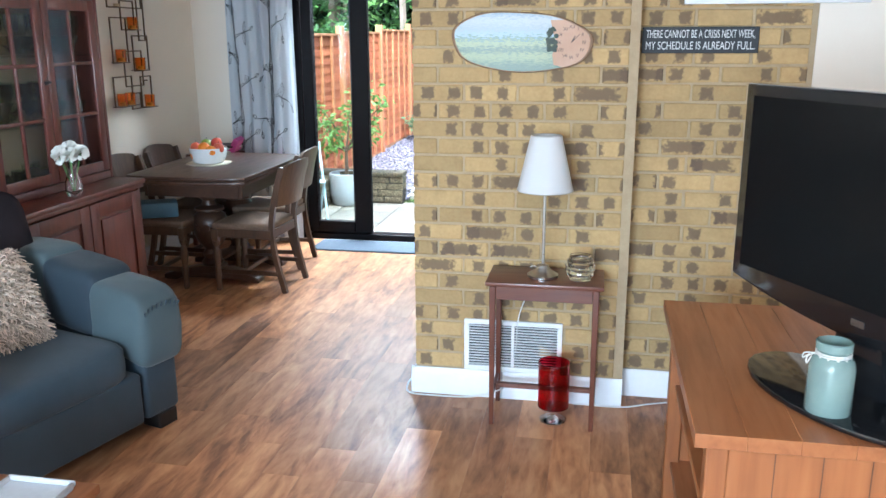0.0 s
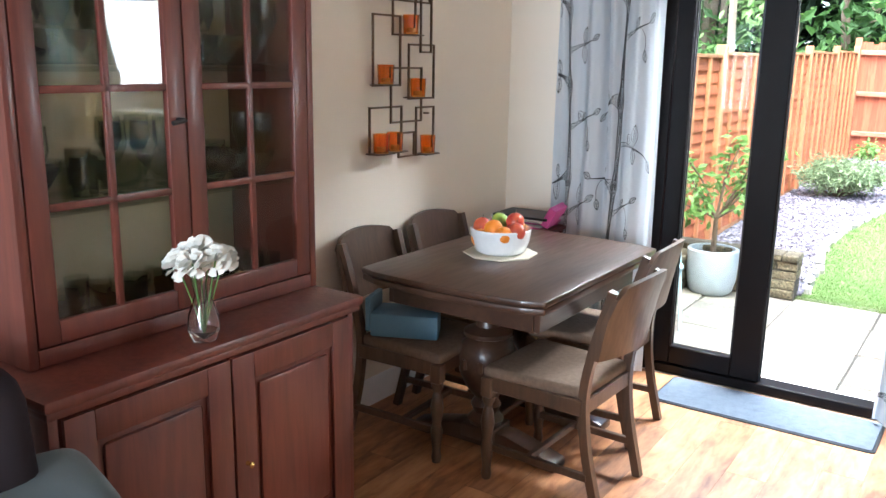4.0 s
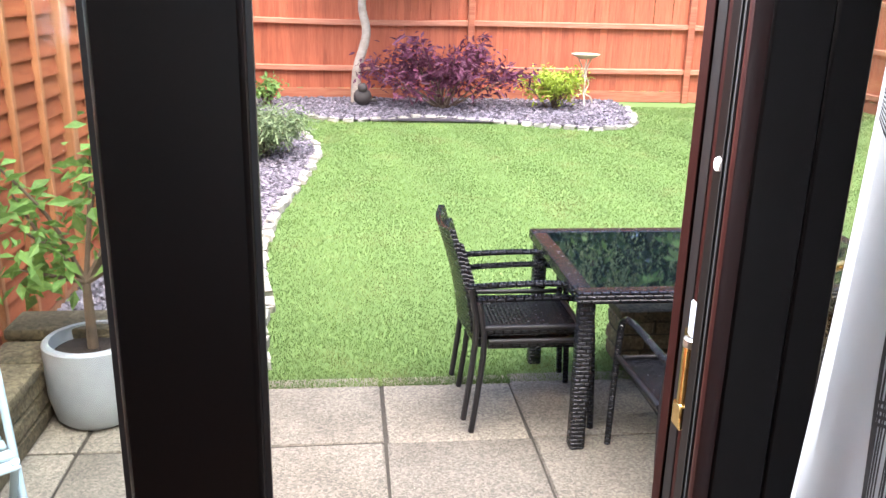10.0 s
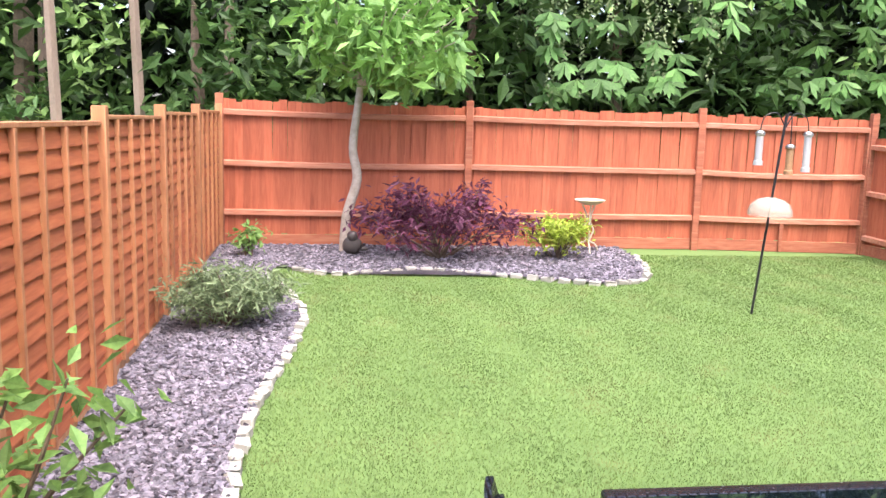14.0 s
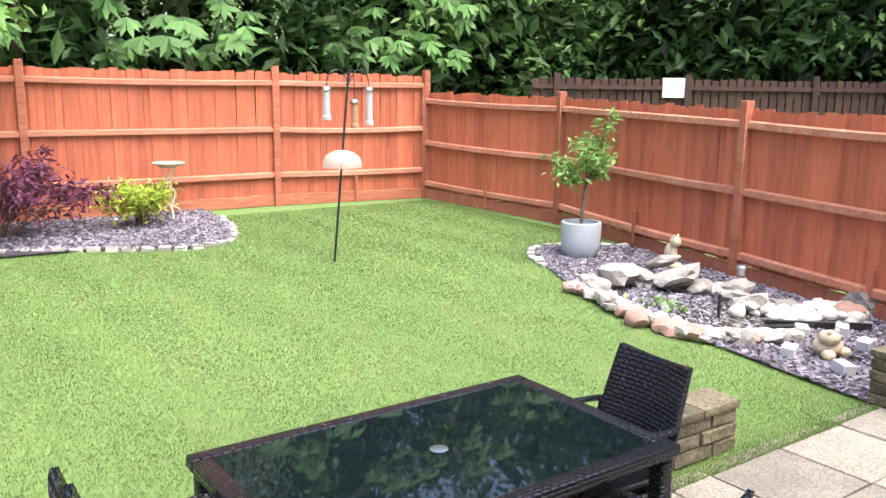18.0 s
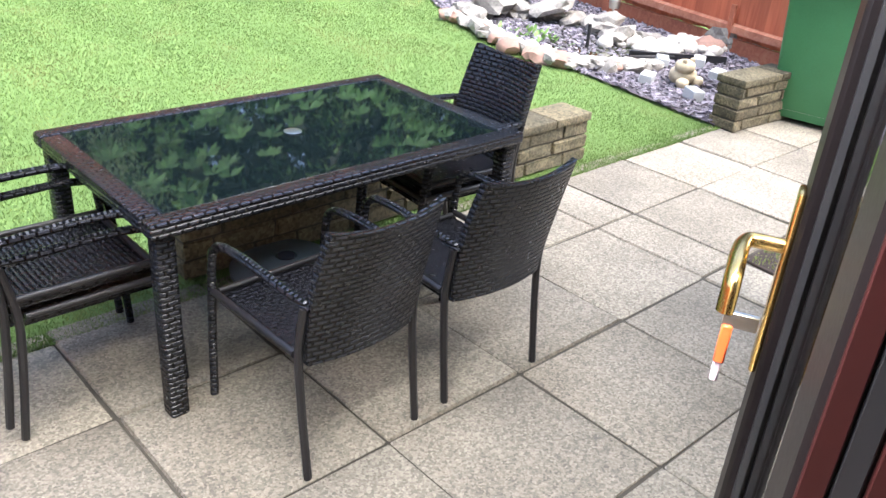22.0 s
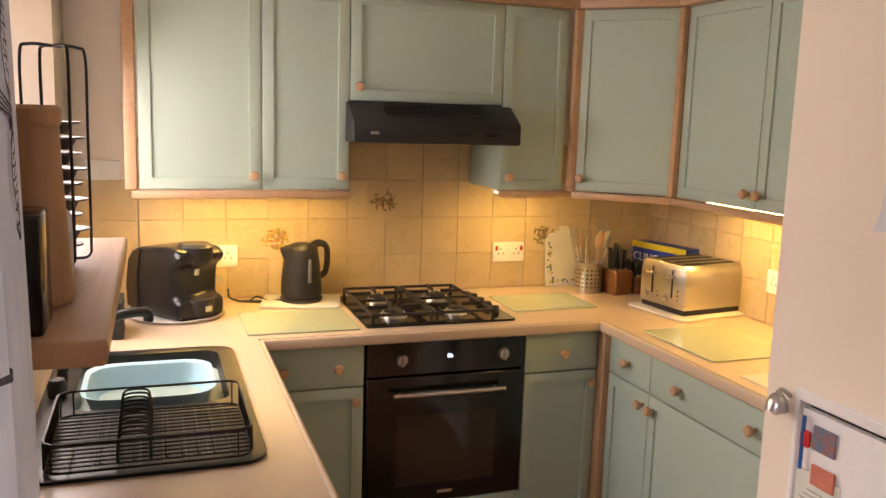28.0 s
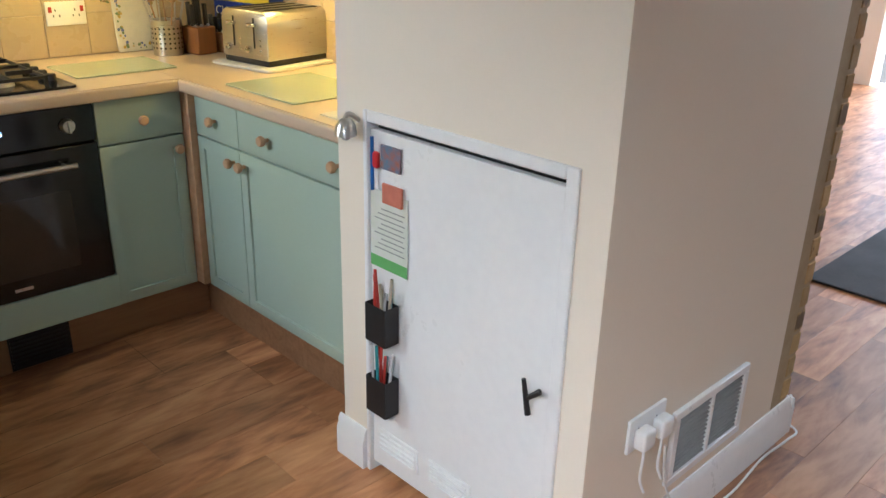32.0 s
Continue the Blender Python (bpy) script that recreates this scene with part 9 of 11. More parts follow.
def tile_picture():
    """A painted tile panel leaning on the wall at the end of the worktop."""
    m = pose(-0.165, YB - 0.075, WZ + 0.001) @ pose(0, 0, 0, -9, 0, 0)
    th = new("tile_picture")
    th.matrix_basis = m
    th.empty_display_size = 0.05
    tagged(th, "cream painted tile panel with blue flowers, leaning on the wall", "ornament")
    W, H = 0.23, 0.33
    cream = mat("cream_glaze", (0.66, 0.57, 0.45), (0.62, 0.53, 0.41), scale=9, rough=0.25)
    inlay = mat("dark_brown_inlay", (0.035, 0.018, 0.013), rough=0.4)
    blue = mat("pale_blue_glaze", (0.10, 0.22, 0.28), (0.07, 0.17, 0.23), scale=30, rough=0.25)
    teal = mat("teal_flower_glaze", (0.11, 0.17, 0.17), (0.06, 0.10, 0.11), scale=60, rough=0.3)
    tan = mat("brown_leaf_glaze", (0.13, 0.07, 0.04), (0.08, 0.045, 0.028), scale=60, rough=0.35)
    part("panel", box(B(), 0, 0, 0, W, 0.012, H, 0.002), cream, th)
    for x in (0.035, W - 0.035):
        part("inlay", box(B(), x - 0.004, -0.0015, 0.001, x + 0.004, 0.0, H - 0.001), inlay, th)
    for z in (0.045, H - 0.045):
        part("inlay", box(B(), 0.001, -0.0022, z - 0.004, W - 0.001, -0.0002, z + 0.004), inlay, th)
    for x in (0.0005, W - 0.0305):
        for z in (0.0005, H - 0.0405):
            part("corner_tile", box(B(), x, -0.003, z, x + 0.03, 0.0, z + 0.04, 0.001), blue, th)
    for x, z in ((0.08, 0.21), (0.115, 0.15), (0.078, 0.10)):
        bm = B()
        for k in range(5):
            a = 1.257 * k
            lathe(bm, [(0.012, 0), (0.011, 0.0015), (0.001, 0.002)], 10, (x + 0.01 * math.cos(a), z + 0.01 * math.sin(a), 0.0))
        part("flower", moved(bm, Matrix(((1, 0, 0, 0), (0, 0, -1, 0), (0, 1, 0, 0), (0, 0, 0, 1)))), teal, th)
    for x, z, a, l in ((0.15, 0.205, 0.5, 0.034), (0.17, 0.158, 0.2, 0.022), (0.108, 0.108, 0.6, 0.03), (0.045, 0.23, 1.2, 0.034), (0.042, 0.05, 1.4, 0.03), (0.21, 0.24, 0.1, 0.02)):
        c, s = math.cos(a), math.sin(a)
        out = [(x + (u * c - v * s) * l, z + (u * s + v * c) * l) for u, v in ((0, 0), (0.3, 0.28), (0.65, 0.25), (1, 0), (0.65, -0.25), (0.3, -0.28))]
        part("leaf", moved(prism(B(), out, 0.0, 0.002), Matrix(((1, 0, 0, 0), (0, 0, -1, 0), (0, 1, 0, 0), (0, 0, 0, 1)))), tan, th)
    for pts in (((0.05, 0.25), (0.09, 0.285), (0.15, 0.25), (0.225, 0.20)), ((0.08, 0.23), (0.11, 0.27), (0.16, 0.235), (0.225, 0.19)), ((0.13, 0.15), (0.16, 0.13), (0.18, 0.08), (0.225, 0.06)), ((0.08, 0.085), (0.10, 0.06), (0.15, 0.075), (0.19, 0.12)), ((0.08, 0.195), (0.10, 0.17), (0.13, 0.175), (0.15, 0.20))):
        part("stem", tube(B(), curve([(a, -0.0012, b) for a, b in pts], 6), 0.0011, 5) or B(), tan, th)


tile_picture()
socket(pose(0.15, YB - 0.013, 1.10), "white double socket on the tiles beside the painted panel", switches=0)

# ---- garden ----
def ground_z(x, y):
    return GZ + 0.02 * max(0.0, y - 9.0)


rng = random.Random(7)
GRASSGROUND = mat("lawn_turf", (0.125, 0.20, 0.055), (0.095, 0.16, 0.042), scale=0.7, rough=0.95, bump=0.6, bscale=140, fine=0.45)
GRASS = leafy("grass_blades", (0.108, 0.176, 0.044), (0.160, 0.235, 0.072), rand=0.16, through=0.3, scale=1.1)


def mown_stripes(m, span, share):
    """Lighter and darker strips, a mower's width each, along the lawn."""
    nt = m.node_tree
    N, L = nt.nodes.new, nt.links.new
    p = nt.nodes["Principled BSDF"]
    tc, sep, no = N("ShaderNodeTexCoord"), N("ShaderNodeSeparateXYZ"), N("ShaderNodeTexNoise")
    L(tc.outputs["Object"], sep.inputs[0])
    L(tc.outputs["Object"], no.inputs["Vector"])
    no.inputs["Scale"].default_value = 1.3
    a, b, c = (N("ShaderNodeMath") for _ in range(3))
    a.operation, b.operation, c.operation = "MULTIPLY_ADD", "MULTIPLY_ADD", "SINE"
    L(sep.outputs[1], a.inputs[0])
    a.inputs[1].default_value = 0.12
    L(sep.outputs[0], a.inputs[2])
    L(a.outputs[0], b.inputs[0])
    b.inputs[1].default_value = 6.2832 / span
    wob = N("ShaderNodeMath")
    wob.operation = "MULTIPLY"
    wob.inputs[1].default_value = 2.2
    L(no.outputs[0], wob.inputs[0])
    L(wob.outputs[0], b.inputs[2])
    L(b.outputs[0], c.inputs[0])
    mr, hs = N("ShaderNodeMapRange"), N("ShaderNodeHueSaturation")
    mr.inputs[1].default_value, mr.inputs[2].default_value = -0.7, 0.7
    mr.inputs[3].default_value, mr.inputs[4].default_value = 1 - share, 1 + share
    L(c.outputs[0], mr.inputs[0])
    L(mr.outputs[0], hs.inputs["Value"])
    # dry straw-coloured patches
    dry, cut, mx = N("ShaderNodeTexNoise"), N("ShaderNodeMapRange"), N("ShaderNodeMix")
    L(tc.outputs["Object"], dry.inputs["Vector"])
    dry.inputs["Scale"].default_value, dry.inputs["Detail"].default_value = 2.3, 6
    cut.inputs[1].default_value, cut.inputs[2].default_value = 0.50, 0.72
    cut.inputs[3].default_value, cut.inputs[4].default_value = 0.0, 0.6
    L(dry.outputs[0], cut.inputs[0])
    mx.data_type = "RGBA"
    L(cut.outputs[0], mx.inputs[0])
    L(p.inputs["Base Color"].links[0].from_socket, mx.inputs[6])
    mx.inputs[7].default_value = (0.25, 0.23, 0.095, 1)
    L(mx.outputs[2], hs.inputs["Color"])
    L(hs.outputs[0], p.inputs["Base Color"])


# stripes in the colour stand for light caught by blades leaning opposite ways
mown_stripes(GRASS, 0.86, 0.09)
SLATEBED = mat("slate_bed_base", (0.10, 0.088, 0.10), (0.06, 0.052, 0.06), scale=25, rough=0.95, bump=0.9, bscale=70)
EDGING = mat("pale_edging_stone", (0.41, 0.39, 0.34), (0.27, 0.26, 0.22), scale=12, rough=0.9, bump=0.6, bscale=50, rand=0.2)


def lawn_sheet():
    bm = B()
    xs = [-400, -60, -14] + [-8 + 0.5 * i for i in range(41)] + [20, 60, 400]
    ys = [6.6, 7.5, 8.4, 9.2] + [9.5 + 0.5 * i for i in range(24)] + [26, 40, 90, 500]
    vs = [[bm.verts.new((x, y, ground_z(x, min(y, 24)) - (0.05 if y < 9.1 else 0.007) + 0.002 * noise.noise((x, y, 0)))) for x in xs] for y in ys]
    for j in range(len(ys) - 1):
        for i in range(len(xs) - 1):
            bm.faces.new((vs[j][i], vs[j][i + 1], vs[j + 1][i + 1], vs[j + 1][i]))
    return solid("ground", bm, GRASSGROUND, "mown green lawn running to the fences", "lawn", kind="structure")


lawn_sheet()
solid("ground_front", box(B(), -400, -400, -0.6, 400, 6.5, -0.36), JOINT, "plain ground in front of the house", "ground", kind="structure")

# beds of slate chippings: left-hand strip, far bed and the pond side
LEFT_EDGE = [(-1.61, 9.20), (-1.65, 10.04), (-1.77, 11.04), (-1.73, 12.04), (-1.57, 13.34), (-1.51, 14.44), (-1.67, 15.24), (-1.95, 16.04)]
BACK_EDGE = [(-1.80, 16.74), (-1.19, 16.34), (-0.15, 16.59), (0.90, 16.24), (1.89, 15.84), (2.50, 16.14), (2.80, 16.94), (2.90, 17.64)]
RIGHT_EDGE = [(4.00, 9.14), (4.05, 9.74), (4.15, 10.54), (4.10, 11.34), (4.40, 12.24), (4.80, 13.04), (5.15, 13.74), (5.70, 13.89), (6.45, 13.44)]


def poly_bed(name, outline, lift, label):
    bm = B()
    vs = [bm.verts.new((x, y, ground_z(x, y) + lift)) for x, y in outline]
    f = bm.faces.new(vs)
    if f.normal.z < 0:
        f.normal_flip()
    bmesh.ops.triangulate(bm, faces=[f])
    return solid(name, bm, SLATEBED, label, "flower bed", kind="structure")


def inside(x, y, poly):
    hit = False
    for (x0, y0), (x1, y1) in zip(poly, poly[1:] + poly[:1]):
        if (y0 > y) != (y1 > y) and x < (x1 - x0) * (y - y0) / (y1 - y0) + x0:
            hit = not hit
    return hit


BED_LEFT = LEFT_EDGE + [(-1.95, 18.2), (-2.8, 18.2), (-2.75, 9.2)]
BED_BACK = BACK_EDGE + [(2.9, 18.3), (-2.8, 18.3), (-2.8, 16.74)]
BED_RIGHT = RIGHT_EDGE + [(6.25, 11.8), (5.75, 9.1)]
poly_bed("slate_bed_west", BED_LEFT, 0.016, "bed of purple slate chippings along the fence")
poly_bed("slate_bed_north", BED_BACK, 0.022, "bed of purple slate chippings under the maple")
poly_bed("slate_bed_east", BED_RIGHT, 0.018, "bed of purple slate chippings round the pond")


def chippings(name, poly, n, lift, seed, label, near=0.0):
    r = random.Random(seed)
    x0, x1 = min(p[0] for p in poly), max(p[0] for p in poly)
    y0, y1 = min(p[1] for p in poly), max(p[1] for p in poly)
    vs, fs = [], []
    while n:
        t = r.random() ** (1 + near)
        x, y = r.uniform(x0, x1), y0 + (y1 - y0) * t
        if not inside(x, y, poly):
            continue
        n -= 1
        a, l, w, h = r.uniform(0, 6.3), r.uniform(0.014, 0.034), r.uniform(0.008, 0.02), r.uniform(0.003, 0.008)
        m = Matrix.Translation((x, y, ground_z(x, y) + lift + r.uniform(0, 0.018))) @ Euler((r.gauss(0, 0.35), r.gauss(0, 0.35), a)).to_matrix().to_4x4()
        k = len(vs)
        for z in (-h, h):
            for px, py in ((-l, -w * r.uniform(0.5, 1)), (l * r.uniform(0.5, 1), -w), (l, w * r.uniform(0.4, 1)), (-l * r.uniform(0.5, 1), w)):
                vs.append(m @ Vector((px, py, z)))
        fs += [(k + 4, k + 5, k + 6, k + 7), (k, k + 1, k + 5, k + 4), (k + 1, k + 2, k + 6, k + 5), (k + 2, k + 3, k + 7, k + 6), (k + 3, k, k + 4, k + 7)]
    m = leafy(name + "_tone", (0.20, 0.18, 0.205), (0.10, 0.09, 0.11), rand=0.6, through=0.0)
    return tagged(new(name, mesh_of(name, vs, fs, m)), label, "gravel", kind="stuff")


chippings("slate_chippings", BED_LEFT, 17000, 0.016, 3, "loose purple slate chippings in the fence bed", 0.6)
chippings("slate_chippings", BED_BACK, 6000, 0.022, 4, "loose purple slate chippings in the far bed")
chippings("slate_chippings", BED_RIGHT, 7000, 0.018, 5, "loose purple slate chippings round the pond")


def edging(name, line, step, size, label):
    th = thing(name, line[0][0], line[0][1], ground_z(*line[0]), label=label, category="edging")
    base = Vector((line[0][0], line[0][1], ground_z(*line[0])))
    meshes = []
    for k in range(5):
        bm = B()
        box(bm, -size, -size * 0.62, -0.03, size, size * 0.62, 0.04, 0.012, 2)
        for v in bm.verts:
            v.co += Vector((rng.gauss(0, 0.006), rng.gauss(0, 0.006), rng.gauss(0, 0.005)))
        meshes.append(finish("edging_stone", bm, EDGING))
    pts = curve([(x, y, 0) for x, y in line], 24)
    gone, last = 0.0, pts[0]
    for a, b in zip(pts, pts[1:]):
        gone += (b - a).length
        if gone >= step:
            gone = 0
            ang = math.degrees(math.atan2(b.y - a.y, b.x - a.x)) + rng.gauss(0, 7)
            p = Vector((b.x + rng.gauss(0, 0.012), b.y + rng.gauss(0, 0.012), ground_z(b.x, b.y) + rng.gauss(0.004, 0.008))) - base
            pieces("edging_stone", rng.choice(meshes), th, [pose(p.x, p.y, p.z, rng.gauss(0, 4), rng.gauss(0, 4), ang)])


edging("bed_edging", LEFT_EDGE, 0.15, 0.065, "pale stone setts edging the slate bed")
edging("bed_edging", BACK_EDGE, 0.16, 0.065, "pale stone setts edging the far slate bed")
edging("bed_edging", RIGHT_EDGE[5:], 0.16, 0.065, "pale stone setts edging the pond bed")


def grass():
    r = random.Random(11)
    vs, fs = [], []

    def blade(x, y, h, w):
        # mown in stripes: the blades lie the other way from one strip to the next
        strip = math.sin(6.283 * (x + 0.06 * y) / 0.85 + 0.5 * noise.noise((x * 0.7, y * 0.7, 3.0)))
        a, lean = r.uniform(0, 6.3), r.gauss(0, 0.6)
        bow = 0.2 * strip * h
        dx, dy = math.cos(a) * w, math.sin(a) * w
        z = ground_z(x, y) - 0.004
        k = len(vs)
        vs.extend([(x - dx, y - dy, z), (x + dx, y + dy, z), (x + lean * h * math.sin(a) + 0.3 * bow, y - lean * h * math.cos(a) + bow, z + h)])
        fs.append((k, k + 1, k + 2))

    count = 0
    while count < 360000:
        u = r.random()
        y = 9.1 + 8.72 * u**1.7
        x = r.uniform(-1.9, 6.6)
        if inside(x, y, BED_LEFT) or inside(x, y, BED_BACK) or inside(x, y, BED_RIGHT):
            continue
        count += 1
        far = (y - 9) / 8.5
        blade(x, y, r.uniform(0.008, 0.019) * (1 + 0.15 * noise.noise((x * 2.1, y * 2.1, 8.0))), 0.0019 + 0.0045 * far)
    ob = tagged(new("grass", mesh_of("grass", vs, fs, GRASS)), "short green grass blades of the lawn", "grass", kind="stuff")
    return ob


grass()


# ---- fences ----
FENCEWORN = wood("worn_red_fence_timber", (0.40, 0.17, 0.09), (0.33, 0.105, 0.055), (0.22, 0.066, 0.036), axis=0, rough=0.85, scale=0.8, rand=0.12, bump=0.4)
# paler than the boards: weathering, and sky light on rail tops put into colour
RAILWOOD = wood("sun_bleached_fence_rail", (0.50, 0.27, 0.18), (0.42, 0.17, 0.10), (0.28, 0.095, 0.055), axis=0, rough=0.85, scale=0.8, rand=0.12, bump=0.4)
LAPFENCE = wood("orange_fence_stain", (0.46, 0.15, 0.055), (0.37, 0.10, 0.036), (0.24, 0.062, 0.024), axis=1, rough=0.8, scale=0.8, rand=0.2, bump=0.4)
LAPPOST = wood("pale_orange_timber", (0.50, 0.25, 0.12), (0.43, 0.185, 0.08), (0.28, 0.11, 0.05), axis=2, rough=0.8, scale=0.8, rand=0.1, bump=0.4)

def closeboard(name, posts, top, label, rails):
    """Upright feather-edged boards on three rails, with posts and a gravel board."""
    th = thing(name, posts[0][0], posts[0][1], ground_z(*posts[0]), label=label, category="fence")
    base = Vector((posts[0][0], posts[0][1], ground_z(*posts[0])))
    bm = B()
    box(bm, -0.05, -0.05, -0.2, 0.05, 0.05, top + 0.06, 0.008)
    moved(bm, pose(0, -0.03, 0))
    post = finish("post", bm, FENCEWORN)
    boards = []
    for k in range(6):
        bm = B()
        h = top - 0.03 + rng.uniform(-0.025, 0.02)
        vs = [(-0.055, 0.0), (0.055, 0.006), (0.055, 0.02), (-0.055, 0.012)]
        prism(bm, vs, 0.16, h)
        boards.append(finish("board", bm, FENCE, False))
    for p, q in zip(posts, posts[1:] + [None]):
        a = Vector((p[0], p[1], ground_z(*p))) - base
        if q is None:
            pieces("post", post, th, [pose(*a)])
            break
        b = Vector((q[0], q[1], ground_z(*q))) - base
        d = b - a
        ang = math.degrees(math.atan2(d.y, d.x))
        run = Vector((d.x, d.y, 0)).length
        pieces("post", post, th, [pose(a.x, a.y, a.z, 0, 0, ang)])
        slope = math.degrees(math.atan2(d.z, run))
        for z in rails:
            bm = B()
            for i in range(8):
                box(bm, 0.05 + (run - 0.1) * i / 8, -0.055, -0.038, 0.05 + (run - 0.1) * (i + 1) / 8, 0.002, 0.038)
            bmesh.ops.remove_doubles(bm, verts=bm.verts, dist=0.0005)
            sag = rng.uniform(-0.03, 0.0)
            for v in bm.verts:
                v.co.z += sag * (1 - (2 * v.co.x / run - 1) ** 2) - (0.014 if v.co.y < -0.05 and v.co.z > 0 else 0)
            moved(bm, pose(a.x, a.y, a.z + z * top / 1.85, 0, 0, ang) @ pose(0, 0, 0, 0, -slope, 0))
            part("rail", bm, RAILWOOD, th, smooth=False)
        bm = B()
        box(bm, 0.05, -0.03, 0.0, run - 0.05, 0.0, 0.16, 0.003)
        moved(bm, pose(a.x, a.y, a.z, 0, 0, ang) @ pose(0, 0, 0, 0, -slope, 0))
        part("gravel_board", bm, FENCEWORN, th, smooth=False)
        part("short_stake", moved(box(B(), run * 0.5, -0.06, 0.0, run * 0.5 + 0.05, -0.03, 0.42, 0.004), pose(a.x, a.y, a.z, 0, 0, ang)), FENCEWORN, th)
        n = int(run / 0.098)
        for i in range(n):
            t = (i + 0.5) / n
            c = a.lerp(b, t)
            pieces("board", rng.choice(boards), th, [pose(c.x, c.y, c.z, 0, 0, ang) @ pose(0, 0.004, rng.gauss(0, 0.006), rng.gauss(0, 0.3), rng.gauss(0, 0.25), 0)])
    return th


BACK_POSTS = [(-2.76, 18.35), (0.66, 18.4), (4.08, 18.35), (6.58, 18.05)]
RIGHT_POSTS = [(6.58, 18.05), (6.86, 15.1), (6.22, 11.75), (5.7, 8.7), (5.4, 6.2)]
closeboard("back_fence", BACK_POSTS, 2.01, "red-stained close-boarded timber fence with three rails", (0.435, 1.055, 1.685))
closeboard("side_fence", RIGHT_POSTS, 1.76, "red-stained close-boarded timber fence behind the pond", (0.27, 0.96, 1.67))


def lap_fence():
    """Waney-lap panels: overlapping level slats between posts, with upright battens."""
    ys = [6.65, 8.55, 10.5, 12.45, 14.4, 16.35, 18.25]
    th = thing("lap_fence", -2.78, ys[0], GZ, label="orange-red overlap fence panels between pale timber posts", category="fence")
    base = Vector((-2.78, ys[0], GZ))
    bm = B()
    box(bm, -0.045, -0.045, -0.1, 0.045, 0.045, 1.93, 0.006)
    post = finish("post", bm, LAPPOST)
    bm = B()
    box(bm, 0.0, -0.02, 0.1, 0.034, 0.02, 1.84, 0.003)
    batten = finish("batten", bm, LAPPOST)
    for a, b in zip(ys, ys[1:] + [None]):
        z0 = ground_z(0, a) - base.z
        pieces("post", post, th, [pose(0.02, a - base.y, z0)])
        if b is None:
            break
        slat = []
        for k in range(4):
            bm = B()
            n = 8
            run = b - a - 0.09
            prev = None
            for i in range(n + 1):
                y = run * i / n
                w = 0.006 * noise.noise((y * 3, k * 5.1, 0))
                ring = [bm.verts.new((x, y, z)) for x, z in ((0.012, w), (0.028, w), (0.028, w + 0.01), (0.006, 0.125), (-0.001, 0.125))]
                if prev:
                    for j in range(5):
                        bm.faces.new((prev[j], prev[(j + 1) % 5], ring[(j + 1) % 5], ring[j]))
                prev = ring
            bmesh.ops.recalc_face_normals(bm, faces=bm.faces)
            slat.append(finish("slat", bm, LAPFENCE, False))
        for i in range(16):
            pieces("slat", rng.choice(slat), th, [pose(-0.006, a - base.y + 0.045, z0 + 0.1 + i * 0.108 + rng.gauss(0, 0.002))])
        for k in range(1, 5):
            pieces("batten", batten, th, [pose(0.012, a - base.y + (b - a) * k / 5, z0)])
        bm = B()
        box(bm, -0.03, a - base.y + 0.045, z0 + 1.84, 0.04, b - base.y - 0.045, z0 + 1.87, 0.004)
        part("capping", bm, LAPPOST, th)
        bm = B()
        box(bm, -0.02, a - base.y + 0.045, z0, 0.02, b - base.y - 0.045, z0 + 0.1, 0.004)
        part("gravel_board", bm, FENCEPOST, th)


lap_fence()


# ---- low garden walls ----
def stone_wall(name, x0, y0, length, ang, height, label, depth=0.2):
    """Rough-faced walling blocks in courses, with a flat coping."""
    th = thing(name, x0, y0, GZ, ang, label=label, category="garden wall")
    part("core", box(B(), 0.012, -depth + 0.012, -0.05, length - 0.012, -0.012, height - 0.05), JOINT, th)
    course, cope = 0.075, 0.05
    n = max(1, int(round((height - cope) / course)))
    ch = (height - cope) / n
    for j in range(n):
        x = -rng.uniform(0, 0.15)
        while x < length - 0.01:
            l = rng.choice((0.21, 0.29, 0.33))
            a, b = max(0, x), min(length, x + l)
            if b - a > 0.03:
                bm = B()
                box(bm, a + 0.005, -depth, j * ch + 0.005, b - 0.005, 0.0, (j + 1) * ch - 0.004, 0.008, 1)
                for v in bm.verts:
                    v.co += Vector((rng.gauss(0, 0.002), rng.gauss(0, 0.005), rng.gauss(0, 0.002)))
                part("walling_block", bm, STONE, th, smooth=False)
            x += l
    x = 0.0
    while x < length - 0.05:
        l = min(0.45, length - x)
        part("coping_stone", box(B(), x + 0.003, -depth - 0.015, height - cope, x + l - 0.003, 0.015, height, 0.01, 2), STONE, th)
        x += l
    return th


stone_wall("planter_wall", -2.64, 9.24, 1.02, 0, 0.35, "low buff stone wall of the raised bed beside the grey pot")
stone_wall("planter_wall", -2.62, 7.0, 2.03, 90, 0.30, "low buff stone wall at the foot of the fence")
stone_wall("low_wall", 0.15, 9.44, 2.56, 0, 0.30, "low buff stone wall behind the garden table")
stone_wall("low_wall", 4.02, 9.2, 0.66, -4, 0.36, "low buff stone wall beside the green bin")


